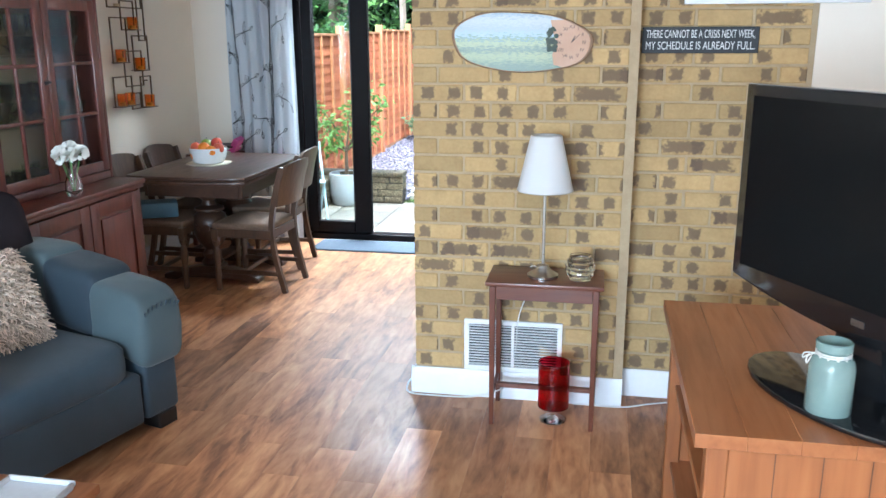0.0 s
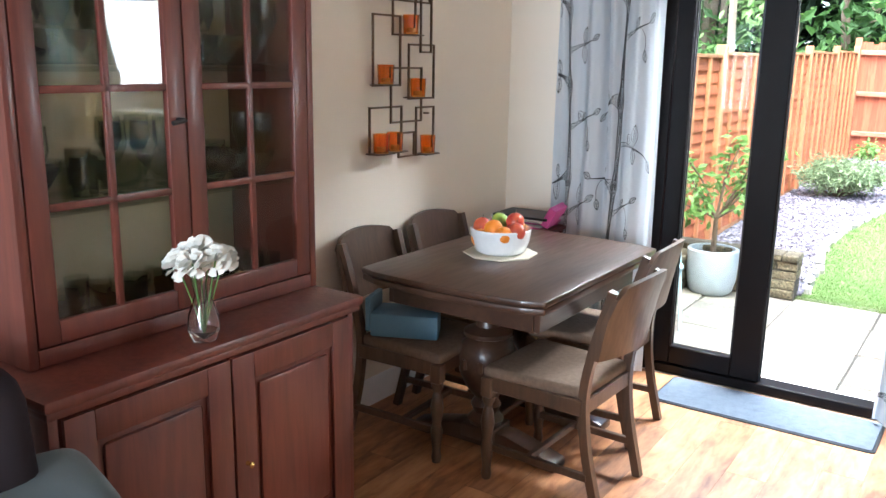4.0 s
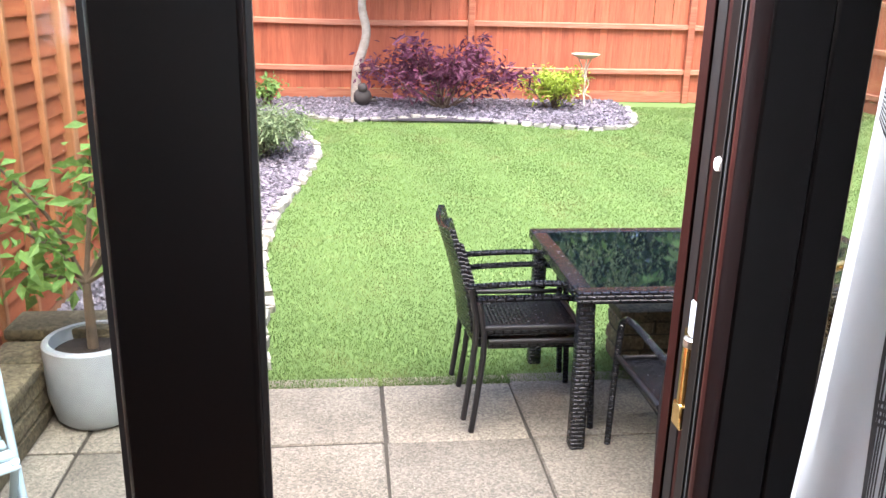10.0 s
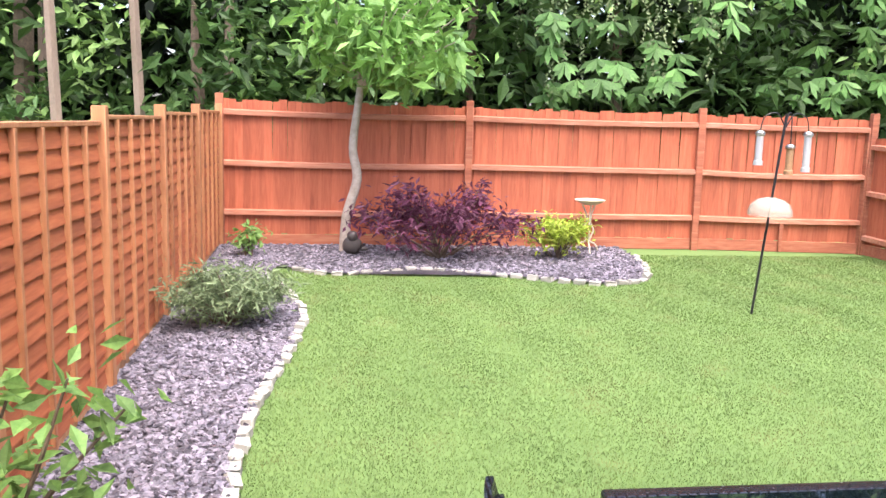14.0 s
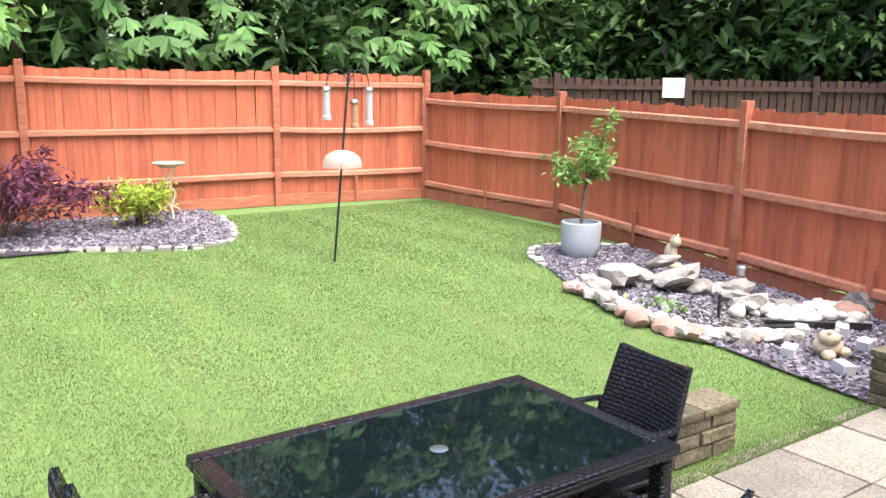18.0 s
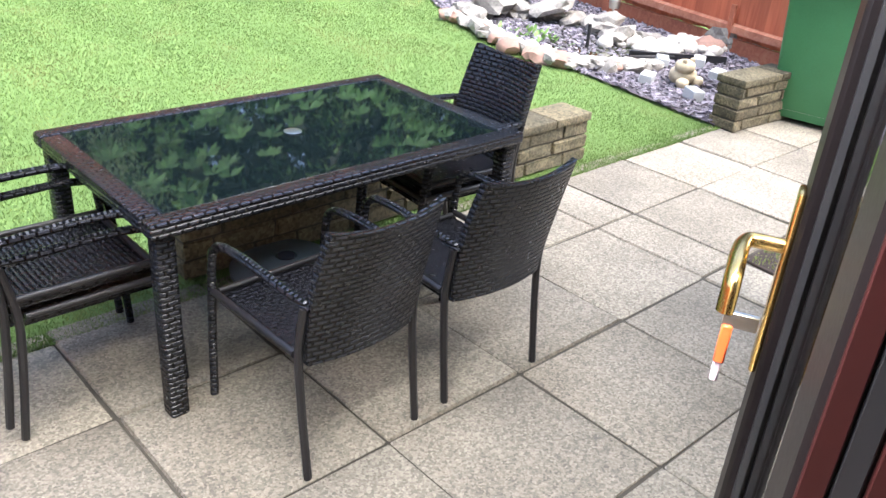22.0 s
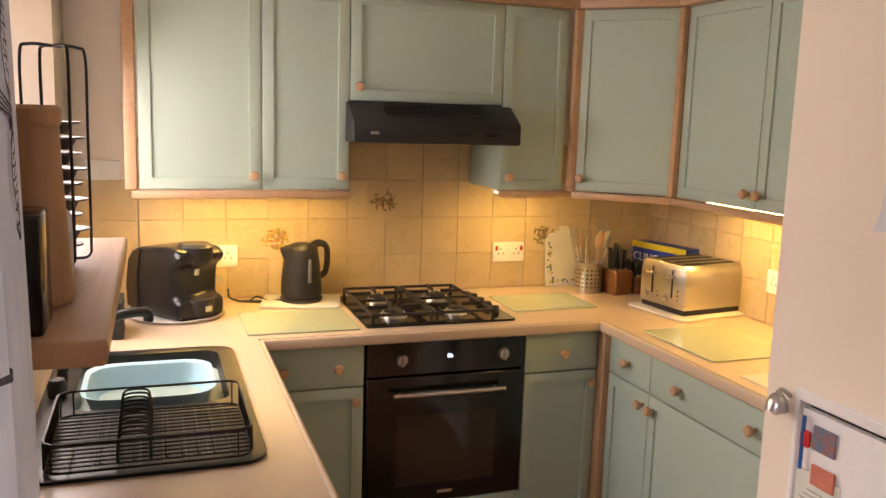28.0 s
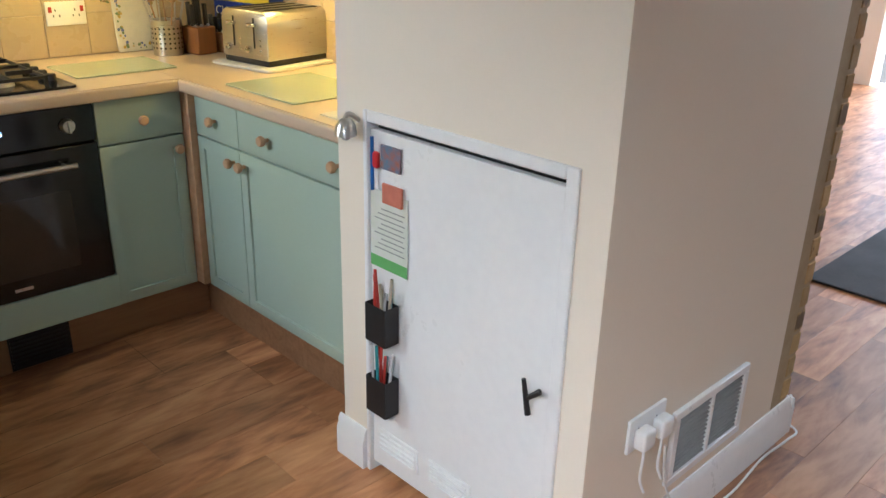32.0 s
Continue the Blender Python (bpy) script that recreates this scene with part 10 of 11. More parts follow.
# ---- potted trees ----
def leaf_cloud(r, centers, n, size, spread, long=1.8, droop=0.3):
    """Many small pointed leaves round some centres."""
    vs, fs = [], []
    for _ in range(n):
        c = r.choice(centers)
        p = Vector(c[:3]) + Vector((r.gauss(0, 1), r.gauss(0, 1), r.gauss(0, 0.8))) * spread * (c[3] if len(c) > 3 else 1)
        s = size * r.uniform(0.6, 1.3)
        m = Matrix.Translation(p) @ Euler((r.gauss(-droop, 0.6), r.gauss(0, 0.6), r.uniform(0, 6.3))).to_matrix().to_4x4()
        k = len(vs)
        for x, y, z in ((0, 0, 0), (s * 0.42, s * long * 0.45, s * 0.12), (0, s * long, -s * 0.1), (-s * 0.42, s * long * 0.45, s * 0.12)):
            vs.append(m @ Vector((x, y, z)))
        fs += [(k, k + 1, k + 2), (k, k + 2, k + 3)]
    return vs, fs


def branches(bm, r, base, tips, r0, r1):
    for tip in tips:
        a, b = Vector(base), Vector(tip)
        mid = a.lerp(b, 0.5) + Vector((r.gauss(0, 0.05), r.gauss(0, 0.05), 0.02)) * (b - a).length
        pts = curve([a, mid, b], 4)
        tube(bm, pts, r0, 6, rs=[r0 + (r1 - r0) * i / (len(pts) - 1) for i in range(len(pts))])


def pot_tree(name, x, y, z, seed, height, label, pot_r, pot_h, tip_list, stem_h, leaf, n, leafmat, bend=(0, 0)):
    r = random.Random(seed)
    th = thing(name, x, y, z, label=label, category="potted tree")
    prof = [(pot_r * 0.72, 0.0), (pot_r * 0.86, 0.03), (pot_r * 0.97, pot_h * 0.35), (pot_r, pot_h * 0.7), (pot_r, pot_h - 0.008), (pot_r - 0.008, pot_h), (pot_r - 0.03, pot_h), (pot_r - 0.035, pot_h - 0.06), (pot_r * 0.5, pot_h - 0.07)]
    part("pot", lathe(B(), prof, 32, cap=False), POT, th, "pale grey glazed pot")
    bm = B()
    lathe(bm, [(pot_r - 0.036, pot_h - 0.055), (0.001, pot_h - 0.045)], 20, cap=False)
    part("soil", bm, SOIL, th)
    bm = B()
    stem = [(0, 0, pot_h - 0.06), (bend[0] * 0.3, bend[1] * 0.3, pot_h + stem_h * 0.5), (bend[0], bend[1], pot_h + stem_h)]
    pts = curve(stem, 6)
    tube(bm, pts, 0.02, 8, rs=[0.024 - 0.008 * i / len(pts) for i in range(len(pts))])
    tips = [(bend[0] + a, bend[1] + b, pot_h + c) for a, b, c in tip_list]
    branches(bm, r, (bend[0], bend[1], pot_h + stem_h), tips, 0.013, 0.004)
    part("trunk", bm, DARKBARK, th)
    centers = []
    for t in tips:
        for k in (0.5, 0.7, 0.85, 1.0):
            q = Vector((bend[0], bend[1], pot_h + stem_h)).lerp(Vector(t), k)
            centers.append((q.x, q.y, q.z, 0.5 + 0.7 * k))
    vs, fs = leaf_cloud(r, centers, n, leaf, 0.055)
    ob = new("foliage", mesh_of("foliage", vs, fs, leafmat))
    ob.parent = th
    return th


APPLE = leafy("apple_leaves", (0.11, 0.22, 0.05), (0.21, 0.35, 0.095))
pot_tree("potted_fruit_tree", -2.235, 8.91, GZ, 21, 1.0, "small fruit tree in a pale grey pot on the patio", 0.198, 0.36,
         [(-0.36, 0.1, 0.74), (-0.30, 0.12, 0.60), (-0.17, -0.10, 0.48), (0.02, 0.15, 0.74), (0.12, 0.12, 0.86), (0.30, 0.0, 0.90), (0.42, 0.12, 0.78), (-0.22, -0.12, 0.34), (0.36, -0.08, 0.46), (0.22, 0.1, 0.56)], 0.24, 0.05, 430, APPLE)
pot_tree("potted_bay_tree", 5.5, 13.3, ground_z(5.5, 13.3) + 0.02, 22, 1.2, "young leafy tree in a pale grey pot on the slate", 0.225, 0.40,
         [(-0.36, 0, 0.55), (0.2, -0.1, 0.72), (0.38, 0.0, 1.2), (0.1, 0.1, 0.95), (-0.16, -0.1, 0.85), (0.32, 0.1, 0.98), (0.0, -0.2, 0.7), (-0.38, 0.1, 0.72)], 0.42, 0.055, 620, APPLE, bend=(0.05, 0))


# ---- shrubs and trees ----
def shrub(name, x, y, seed, w, h, n, leaf, leafmat, label, stems=9, spread=0.09, long=1.8, category="shrub", flat=1.0):
    r = random.Random(seed)
    th = thing(name, x, y, ground_z(x, y), label=label, category=category)
    bm = B()
    centers = []
    for k in range(stems):
        a = 6.283 * k / stems + r.uniform(-0.3, 0.3)
        rad = w * r.uniform(0.35, 1.0)
        top = (math.cos(a) * rad, math.sin(a) * rad * 0.8, h * (1 - 0.45 * (rad / w) ** 2 * flat) * r.uniform(0.8, 1.05))
        branches(bm, r, (r.gauss(0, 0.03), r.gauss(0, 0.03), 0), [top], 0.014, 0.004)
        for q in (0.45, 0.65, 0.8, 0.9, 1.0):
            centers.append((top[0] * q, top[1] * q, top[2] * (0.25 + 0.75 * q)))
    part("stems", bm, DARKBARK, th)
    vs, fs = leaf_cloud(r, centers, n, leaf, spread, long)
    ob = new("foliage", mesh_of("foliage", vs, fs, leafmat))
    ob.parent = th
    return th


PURPLE = leafy("purple_maple_leaves", (0.085, 0.024, 0.05), (0.135, 0.04, 0.075))
LIME = leafy("lime_maple_leaves", (0.36, 0.42, 0.05), (0.25, 0.36, 0.05))
GREYGREEN = leafy("lavender_leaves", (0.13, 0.19, 0.09), (0.20, 0.25, 0.13))
shrub("purple_maple", 0.15, 17.35, 31, 1.3, 1.0, 2300, 0.05, PURPLE, "spreading purple-leaved maple in the far bed", 22, 0.10, 2.6)
shrub("lime_maple", 1.75, 17.4, 32, 0.52, 0.62, 1500, 0.04, LIME, "small lime-yellow maple in the far bed", 10, 0.08, 2.2)
shrub("lavender_bush", -2.15, 14.1, 33, 0.62, 0.55, 4200, 0.022, GREYGREEN, "grey-green lavender bush in the slate bed", 26, 0.07, 4.5)
shrub("young_laurel", -2.3, 17.4, 34, 0.16, 0.5, 220, 0.05, APPLE, "young green laurel in the corner bed", 5, 0.07)


def standard_tree():
    r = random.Random(41)
    x, y = -1.08, 17.8
    th = thing("garden_tree", x, y, ground_z(x, y), label="pale-trunked garden tree leaning before the fence", category="tree")
    bm = B()
    pts = curve([(0, 0, 0), (0.03, 0, 0.5), (0.16, 0, 1.0), (0.1, 0, 1.4), (0.16, 0.02, 1.95), (0.25, 0.05, 2.6)], 6)
    tube(bm, pts, 0.06, 10, rs=[0.075 - 0.03 * i / len(pts) for i in range(len(pts))])
    part("trunk", bm, BARK, th)
    tips = []
    for k in range(26):
        a, e = r.uniform(0, 6.283), r.uniform(-0.15, 1.0)
        d = r.uniform(0.6, 1.5)
        tips.append((0.6 + math.cos(a) * d * math.cos(e), math.sin(a) * d * math.cos(e), 2.35 + d * math.sin(e) * 1.0 + 0.25))
    bm = B()
    branches(bm, r, (0.2, 0.03, 2.2), tips, 0.03, 0.006)
    part("limbs", bm, BARK, th)
    centers = [(t[0] * k, t[1] * k, 2.2 + (t[2] - 2.2) * k) for t in tips for k in (0.55, 0.8, 1.0)]
    vs, fs = leaf_cloud(r, centers, 1500, 0.125, 0.17, 2.0, 0.6)
    ob = new("foliage", mesh_of("foliage", vs, fs, leafy("garden_tree_leaves", (0.115, 0.25, 0.05), (0.205, 0.37, 0.09))))
    ob.parent = th


standard_tree()


def woods():
    """The dark wood behind the fences: trunks, and leaves in clumps with gaps between."""
    r = random.Random(51)
    th = tagged(new("woodland"), "dark green wood of mixed trees behind the fences", "woodland", kind="stuff")
    bm = B()
    spots = []
    for i in range(46):
        x, y = r.uniform(-16, 26), r.uniform(20.5, 30)
        if i % 3 == 0:
            x, y = r.uniform(15, 24), r.uniform(2, 20)
        h = r.uniform(6, 11)
        spots.append((x, y, h))
        tube(bm, curve([(x, y, -0.2), (x + r.gauss(0, 0.2), y, h * 0.5), (x + r.gauss(0, 0.5), y, h)], 4), 0.1, 6, rs=[r.uniform(0.09, 0.2)] * 4 + [0.05] * 5)
    part("trunks", bm, DARKBARK, th)
    bm = B()
    for i in range(5):
        x, y = -7.5 + i * 1.1 + r.gauss(0, 0.2), r.uniform(20, 23)
        tube(bm, [(x, y, 0), (x + r.gauss(0, 0.1), y, 4), (x + r.gauss(0, 0.4), y, 9)], 0.07, 6, rs=[0.1, 0.08, 0.05])
    part("birch_trunks", bm, mat("birch_bark", (0.30, 0.22, 0.17), (0.16, 0.12, 0.09), scale=3, rough=0.8, stretch=(1, 1, 0.3)), th)
    # near-black back layer: the shade deep in the wood, put into leaf colour
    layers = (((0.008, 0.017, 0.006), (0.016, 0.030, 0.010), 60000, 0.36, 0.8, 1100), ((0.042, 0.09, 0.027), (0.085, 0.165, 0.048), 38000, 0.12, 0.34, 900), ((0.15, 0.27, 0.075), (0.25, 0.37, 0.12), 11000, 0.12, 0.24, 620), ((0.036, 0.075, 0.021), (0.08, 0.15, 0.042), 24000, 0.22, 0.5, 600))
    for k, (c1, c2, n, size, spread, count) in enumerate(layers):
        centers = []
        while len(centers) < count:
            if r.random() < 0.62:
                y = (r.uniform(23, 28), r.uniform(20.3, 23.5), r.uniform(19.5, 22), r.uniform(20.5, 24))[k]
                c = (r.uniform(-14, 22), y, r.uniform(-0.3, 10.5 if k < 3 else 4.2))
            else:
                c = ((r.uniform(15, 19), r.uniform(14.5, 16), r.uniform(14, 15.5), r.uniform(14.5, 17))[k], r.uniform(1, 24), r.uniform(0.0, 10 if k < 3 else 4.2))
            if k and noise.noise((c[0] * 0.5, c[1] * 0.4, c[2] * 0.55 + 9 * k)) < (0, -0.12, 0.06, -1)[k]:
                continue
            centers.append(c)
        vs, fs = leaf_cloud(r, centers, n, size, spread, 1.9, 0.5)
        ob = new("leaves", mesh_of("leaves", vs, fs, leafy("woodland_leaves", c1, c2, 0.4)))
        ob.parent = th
    # drooping fans of long leaves at the edge of the wood
    vs, fs = [], []
    fans = 0
    while fans < 300:
        x, z = r.uniform(-1, 12), r.uniform(2.2, 7.5)
        if noise.noise((x * 0.55, 4.0, z * 0.6)) < 0.02:
            continue
        fans += 1
        c = Vector((x, 19.6 + r.uniform(-0.4, 1.2), z))
        for j in range(7):
            a = -2.6 + 2.1 * j / 6 + r.gauss(0, 0.1)
            d = Vector((math.cos(a), r.gauss(-0.25, 0.2), math.sin(a) * 0.8)).normalized()
            w = d.cross(Vector((0, -1, 0.3))).normalized() * 0.05
            l = r.uniform(0.24, 0.4)
            q = len(vs)
            vs += [c, c + d * l * 0.6 + w, c + d * l, c + d * l * 0.6 - w]
            fs += [(q, q + 1, q + 2), (q, q + 2, q + 3)]
    wv, wf = [], []
    for _ in range(170):
        x, z = 3.3 + r.gauss(0, 0.75), r.uniform(4.2, 8.5)
        y = 19.9 + r.uniform(-0.3, 0.6)
        n = r.randint(18, 40)
        for j in range(n):
            c = Vector((x + 0.03 * math.sin(j * 0.9) + r.gauss(0, 0.035), y + r.gauss(0, 0.03), z - j * 0.055))
            d = Vector((r.gauss(0, 0.6), r.gauss(0, 0.4), -1)).normalized() * 0.07
            w = Vector((0.024, r.gauss(0, 0.01), 0.0))
            q = len(wv)
            wv += [c, c + d * 0.5 + w, c + d, c + d * 0.5 - w]
            wf.append((q, q + 1, q + 2, q + 3))
    ob = new("birch_leaves", mesh_of("birch_leaves", wv, wf, leafy("birch_leaf", (0.20, 0.27, 0.12), (0.29, 0.36, 0.18), 0.3)))
    ob.parent = th
    ob = new("chestnut_leaves", mesh_of("chestnut_leaves", vs, fs, leafy("chestnut_leaf", (0.08, 0.19, 0.045), (0.14, 0.28, 0.075), 0.35)))
    ob.parent = th
    return th


woods()


# ---- pond and garden ornaments ----
ROCK = mat("grey_buff_rock", (0.34, 0.315, 0.28), (0.15, 0.14, 0.125), scale=9, rough=0.85, bump=0.6, bscale=40, rand=0.3)
PALEROCK = mat("pale_pebble", (0.54, 0.51, 0.46), (0.37, 0.345, 0.31), scale=9, rough=0.6, bump=0.2, bscale=60, rand=0.22)
REDROCK = mat("red_brown_rock", (0.34, 0.20, 0.155), (0.22, 0.14, 0.11), scale=9, rough=0.75, bump=0.4, bscale=50, rand=0.2)


def rock_mesh(name, seed, flat, rough, material):
    r = random.Random(seed)
    bm = B()
    bmesh.ops.create_icosphere(bm, subdivisions=2, radius=1.0)
    off = Vector((r.uniform(0, 50), r.uniform(0, 50), 0))
    for v in bm.verts:
        k = 1 + rough * noise.noise(v.co * 1.3 + off) + 0.3 * rough * noise.noise(v.co * 3.1 + off)
        v.co *= k
        v.co.z *= flat
        if rough > 0.4:
            v.co.x = max(-0.85, min(0.85, v.co.x))
            v.co.z = max(-0.6 * flat, min(0.72 * flat, v.co.z))
    return finish(name, bm, material, rough < 0.4)


def pond():
    r = random.Random(63)
    x0, y0 = 4.7, 10.9
    g = ground_z(x0, y0)
    th = thing("pond", x0, y0, g, label="small garden pond edged with rocks and pale pebbles", category="pond")
    hole = [(-0.45, 0.85), (0.1, 0.95), (0.5, 0.55), (0.55, 0.05), (0.75, -0.45), (0.5, -0.62), (0.1, -0.45), (-0.15, -0.45), (-0.35, 0.0), (-0.5, 0.45)]
    smooth = [(p.x, p.y) for p in curve([(x, y, 0) for x, y in hole + hole[:1]], 5)[:-1]]
    bm = B()
    low = [bm.verts.new((x, y, 0.030)) for x, y in smooth]
    bm.faces.new(low)
    bmesh.ops.recalc_face_normals(bm, faces=bm.faces)
    if bm.faces[:][0].normal.z < 0:
        bm.faces[:][0].normal_flip()
    part("water", bm, mat("dark_pond_water", (0.022, 0.028, 0.012), (0.035, 0.04, 0.016), scale=5, rough=0.05, rvar=0.02, bump=0.06, bscale=20), th, "dark still pond water")
    tube(bm := B(), [(x * 1.04, y * 1.04, 0.045) for x, y in smooth], 0.018, 6, closed=True)
    part("liner", bm, RUBBERSHADE, th, "black pond liner edge")
    kinds = [rock_mesh("rock", k, 0.62, 0.55, ROCK) for k in range(6)]
    slabs = [rock_mesh("rock", 20 + k, 0.3, 0.55, ROCK) for k in range(3)]
    reds = [rock_mesh("rock", 30 + k, 0.6, 0.35, REDROCK) for k in range(2)]
    round_ = [rock_mesh("pebble", 40 + k, 0.7, 0.16, PALEROCK) for k in range(4)]

    def put(name, me, x, y, z, s, yaw=None):
        ob = new(name, me)
        ob.parent = th
        ob.matrix_basis = pose(x - x0, y - y0, ground_z(x, y) - g + z, r.gauss(0, 10), r.gauss(0, 10), r.uniform(0, 360) if yaw is None else yaw) @ Matrix.Diagonal((s * r.uniform(0.85, 1.3), s * r.uniform(0.8, 1.1), s, 1))

    front = curve([(4.42, 12.25, 0), (4.32, 11.85, 0), (4.18, 11.45, 0), (4.12, 11.0, 0), (4.15, 10.65, 0), (4.32, 10.42, 0), (4.5, 10.3, 0), (4.75, 10.2, 0)], 6)
    for i, p in enumerate(front):
        put("rock", r.choice(kinds + reds), p.x + r.gauss(0, 0.04), p.y, 0.05, r.uniform(0.07, 0.12))
        if i % 2:
            put("pebble", r.choice(round_), p.x + 0.16 + r.gauss(0, 0.03), p.y + 0.03, 0.04, r.uniform(0.05, 0.085))
    for p in curve([(4.5, 12.2, 0), (4.9, 12.1, 0), (5.25, 11.75, 0), (5.35, 11.3, 0), (5.3, 10.95, 0), (5.45, 10.7, 0)], 5):
        put("rock", r.choice(kinds + slabs), p.x + r.gauss(0, 0.05), p.y + r.gauss(0, 0.04), 0.07, r.uniform(0.10, 0.17))
    for x, y, z, s, me in ((4.75, 12.05, 0.16, 0.21, kinds[0]), (5.05, 12.0, 0.13, 0.22, slabs[0]), (5.2, 11.7, 0.17, 0.26, slabs[1]), (5.3, 11.95, 0.24, 0.2, slabs[2]), (4.45, 12.0, 0.10, 0.15, kinds[2]), (5.45, 11.2, 0.13, 0.15, kinds[3]), (5.15, 10.85, 0.10, 0.16, kinds[4]), (6.05, 10.25, 0.1, 0.19, kinds[5]), (6.35, 10.0, 0.14, 0.2, kinds[1]), (5.75, 10.3, 0.08, 0.12, reds[0])):
        put("rock", me, x, y, z, s)
    for _ in range(110):
        t = r.random()
        put("pebble", r.choice(round_), 5.1 + 1.25 * t + r.gauss(0, 0.08), 10.62 - 0.45 * t + r.gauss(0, 0.13), 0.035 + r.uniform(0, 0.05), r.uniform(0.035, 0.085))
    part("liner_edge", box(B(), 0, -0.012, -0.02, 0.85, 0.012, 0.075, 0.004, m=pose(4.88 - x0, 10.52 - y0, 0, 0, 0, -41)), RUBBERSHADE, th, "black plastic liner edge")
    rod(bm := B(), (4.72 - x0, 10.85 - y0, 0.02), (4.72 - x0, 10.85 - y0, 0.24), 0.016, seg=8)
    part("fountain_head", bm, MATTBLACK, th)
    bm = B()
    for _ in range(60):
        a = r.uniform(0, 6.28)
        c = Vector((-0.12 + r.gauss(0, 0.1), 0.5 + r.gauss(0, 0.16), 0.034))
        d = Vector((math.cos(a), math.sin(a), r.uniform(0.1, 1.2))) * r.uniform(0.03, 0.09)
        w = Vector((-math.sin(a), math.cos(a), 0)) * 0.018
        bm.faces.new([bm.verts.new(v) for v in (c, c + d * 0.5 + w, c + d, c + d * 0.5 - w)])
    part("pond_plant", bm, APPLE, th)


pond()


def ornaments():
    stone = mat("sandy_cast_stone", (0.50, 0.42, 0.29), (0.36, 0.30, 0.20), scale=18, rough=0.85, bump=0.4, bscale=70)
    x, y = 4.62, 9.82
    bm = B()
    for c, h in (((0, 0, 0.075), (0.115, 0.10, 0.075)), ((-0.04, -0.03, 0.155), (0.08, 0.075, 0.055)), ((0.07, -0.09, 0.04), (0.05, 0.05, 0.04)), ((-0.10, -0.07, 0.04), (0.05, 0.05, 0.04)), ((-0.085, -0.05, 0.205), (0.02, 0.02, 0.02)), ((0.0, -0.06, 0.205), (0.02, 0.02, 0.02))):
        pillow(bm, c, h, 0.9, nu=16, nv=10)
    solid("stone_frog", bm, stone, "sandy stone frog ornament on the slate", "statue", at=pose(x, y, ground_z(x, y) + 0.02))
    x, y = 5.62, 12.12
    bm = B()
    for c, h in (((0, 0, 0.14), (0.06, 0.07, 0.14)), ((0, -0.05, 0.29), (0.055, 0.06, 0.055)), ((-0.03, -0.05, 0.345), (0.015, 0.012, 0.025)), ((0.03, -0.05, 0.345), (0.015, 0.012, 0.025)), ((0.0, -0.06, 0.04), (0.075, 0.08, 0.04))):
        pillow(bm, c, h, 0.9, nu=14, nv=8)
    solid("stone_animal", bm, stone, "small sandy stone animal ornament among the rocks", "statue", at=pose(x, y, ground_z(x, y) + 0.10))
    grey = mat("pale_concrete_block", (0.46, 0.47, 0.47), (0.38, 0.39, 0.39), scale=12, rough=0.85, bump=0.3, bscale=90)
    for x, y, a in ((4.38, 9.98, 20), (4.36, 9.55, 65), (4.93, 10.22, 40), (5.02, 9.75, 10), (5.24, 10.06, 30)):
        solid("concrete_sett", box(B(), -0.07, -0.05, 0, 0.07, 0.05, 0.085, 0.006), grey, "loose pale grey concrete sett on the slate", "block", "loose concrete setts", at=pose(x, y, ground_z(x, y) + 0.016, 4, -3, a))
    # solar light
    x, y = 5.58, 11.25
    sl = thing("solar_light", x, y, ground_z(x, y) + 0.02, label="small steel solar stake light among the rocks", category="garden light")
    part("stake", rod(B(), (0, 0, 0), (0, 0, 0.2), 0.01), STEEL, sl)
    part("head", lathe(B(), [(0.05, 0.2), (0.055, 0.27), (0.06, 0.275), (0.05, 0.3), (0.002, 0.305)], 18), STEEL, sl)
    # bird feeder pole
    x, y = 3.01, 14.5
    z = ground_z(x, y)
    th = thing("bird_feeder_pole", x, y, z, label="leaning black bird feeder pole with a clear dome", category="bird feeder")
    lean = lambda h: Vector((0.095 * h, 0.0, h))  # noqa: E731
    rod(bm := B(), lean(-0.1), lean(2.02), 0.013, seg=10)
    part("pole", bm, BLACKMETAL, th)
    top = lean(2.0)
    for s, l, d, hh in ((-1, 0.26, 0.30, 0.30), (1, 0.25, 0.37, 0.36), (1, 0.07, 0.42, 0.26)):
        tip = top + Vector((s * l, 0, -0.17 if l > 0.1 else -0.3))
        tube(bm := B(), curve([top + Vector((0, 0, -0.12)), top + Vector((s * l * 0.35, 0, 0.02)), top + Vector((s * l * 0.85, 0, -0.01)), tip + Vector((0, 0, 0.03)), tip], 6), 0.006, 6)
        part("hook", bm, BLACKMETAL, th)
        f = part("feeder", lathe(B(), [(0.002, -hh - 0.02), (0.045, -hh - 0.02), (0.045, -hh + 0.02), (0.035, -hh + 0.03), (0.035, -0.03), (0.05, -0.02), (0.03, 0.0), (0.002, 0.005)], 16, tip), mat("frosted_feeder", (0.62, 0.64, 0.64), rough=0.3, trans=0.4) if l > 0.1 else mat("nut_mesh", (0.42, 0.24, 0.12), (0.25, 0.14, 0.07), scale=60, rough=0.7, bump=0.8, bscale=120), th, "hanging bird feeder tube")
        part("feeder_cap", lathe(B(), [(0.05, -0.015), (0.05, 0.0), (0.03, 0.02), (0.002, 0.022)], 16, tip), STEEL, f)
    dome = lean(1.10)
    bm = B()
    lathe(bm, [(0.215, -0.09), (0.212, -0.04), (0.188, 0.02), (0.13, 0.068), (0.05, 0.09), (0.02, 0.092), (0.02, 0.088), (0.05, 0.086), (0.128, 0.064), (0.184, 0.016), (0.208, -0.04), (0.211, -0.09), (0.215, -0.09)], 36, dome, cap=False)
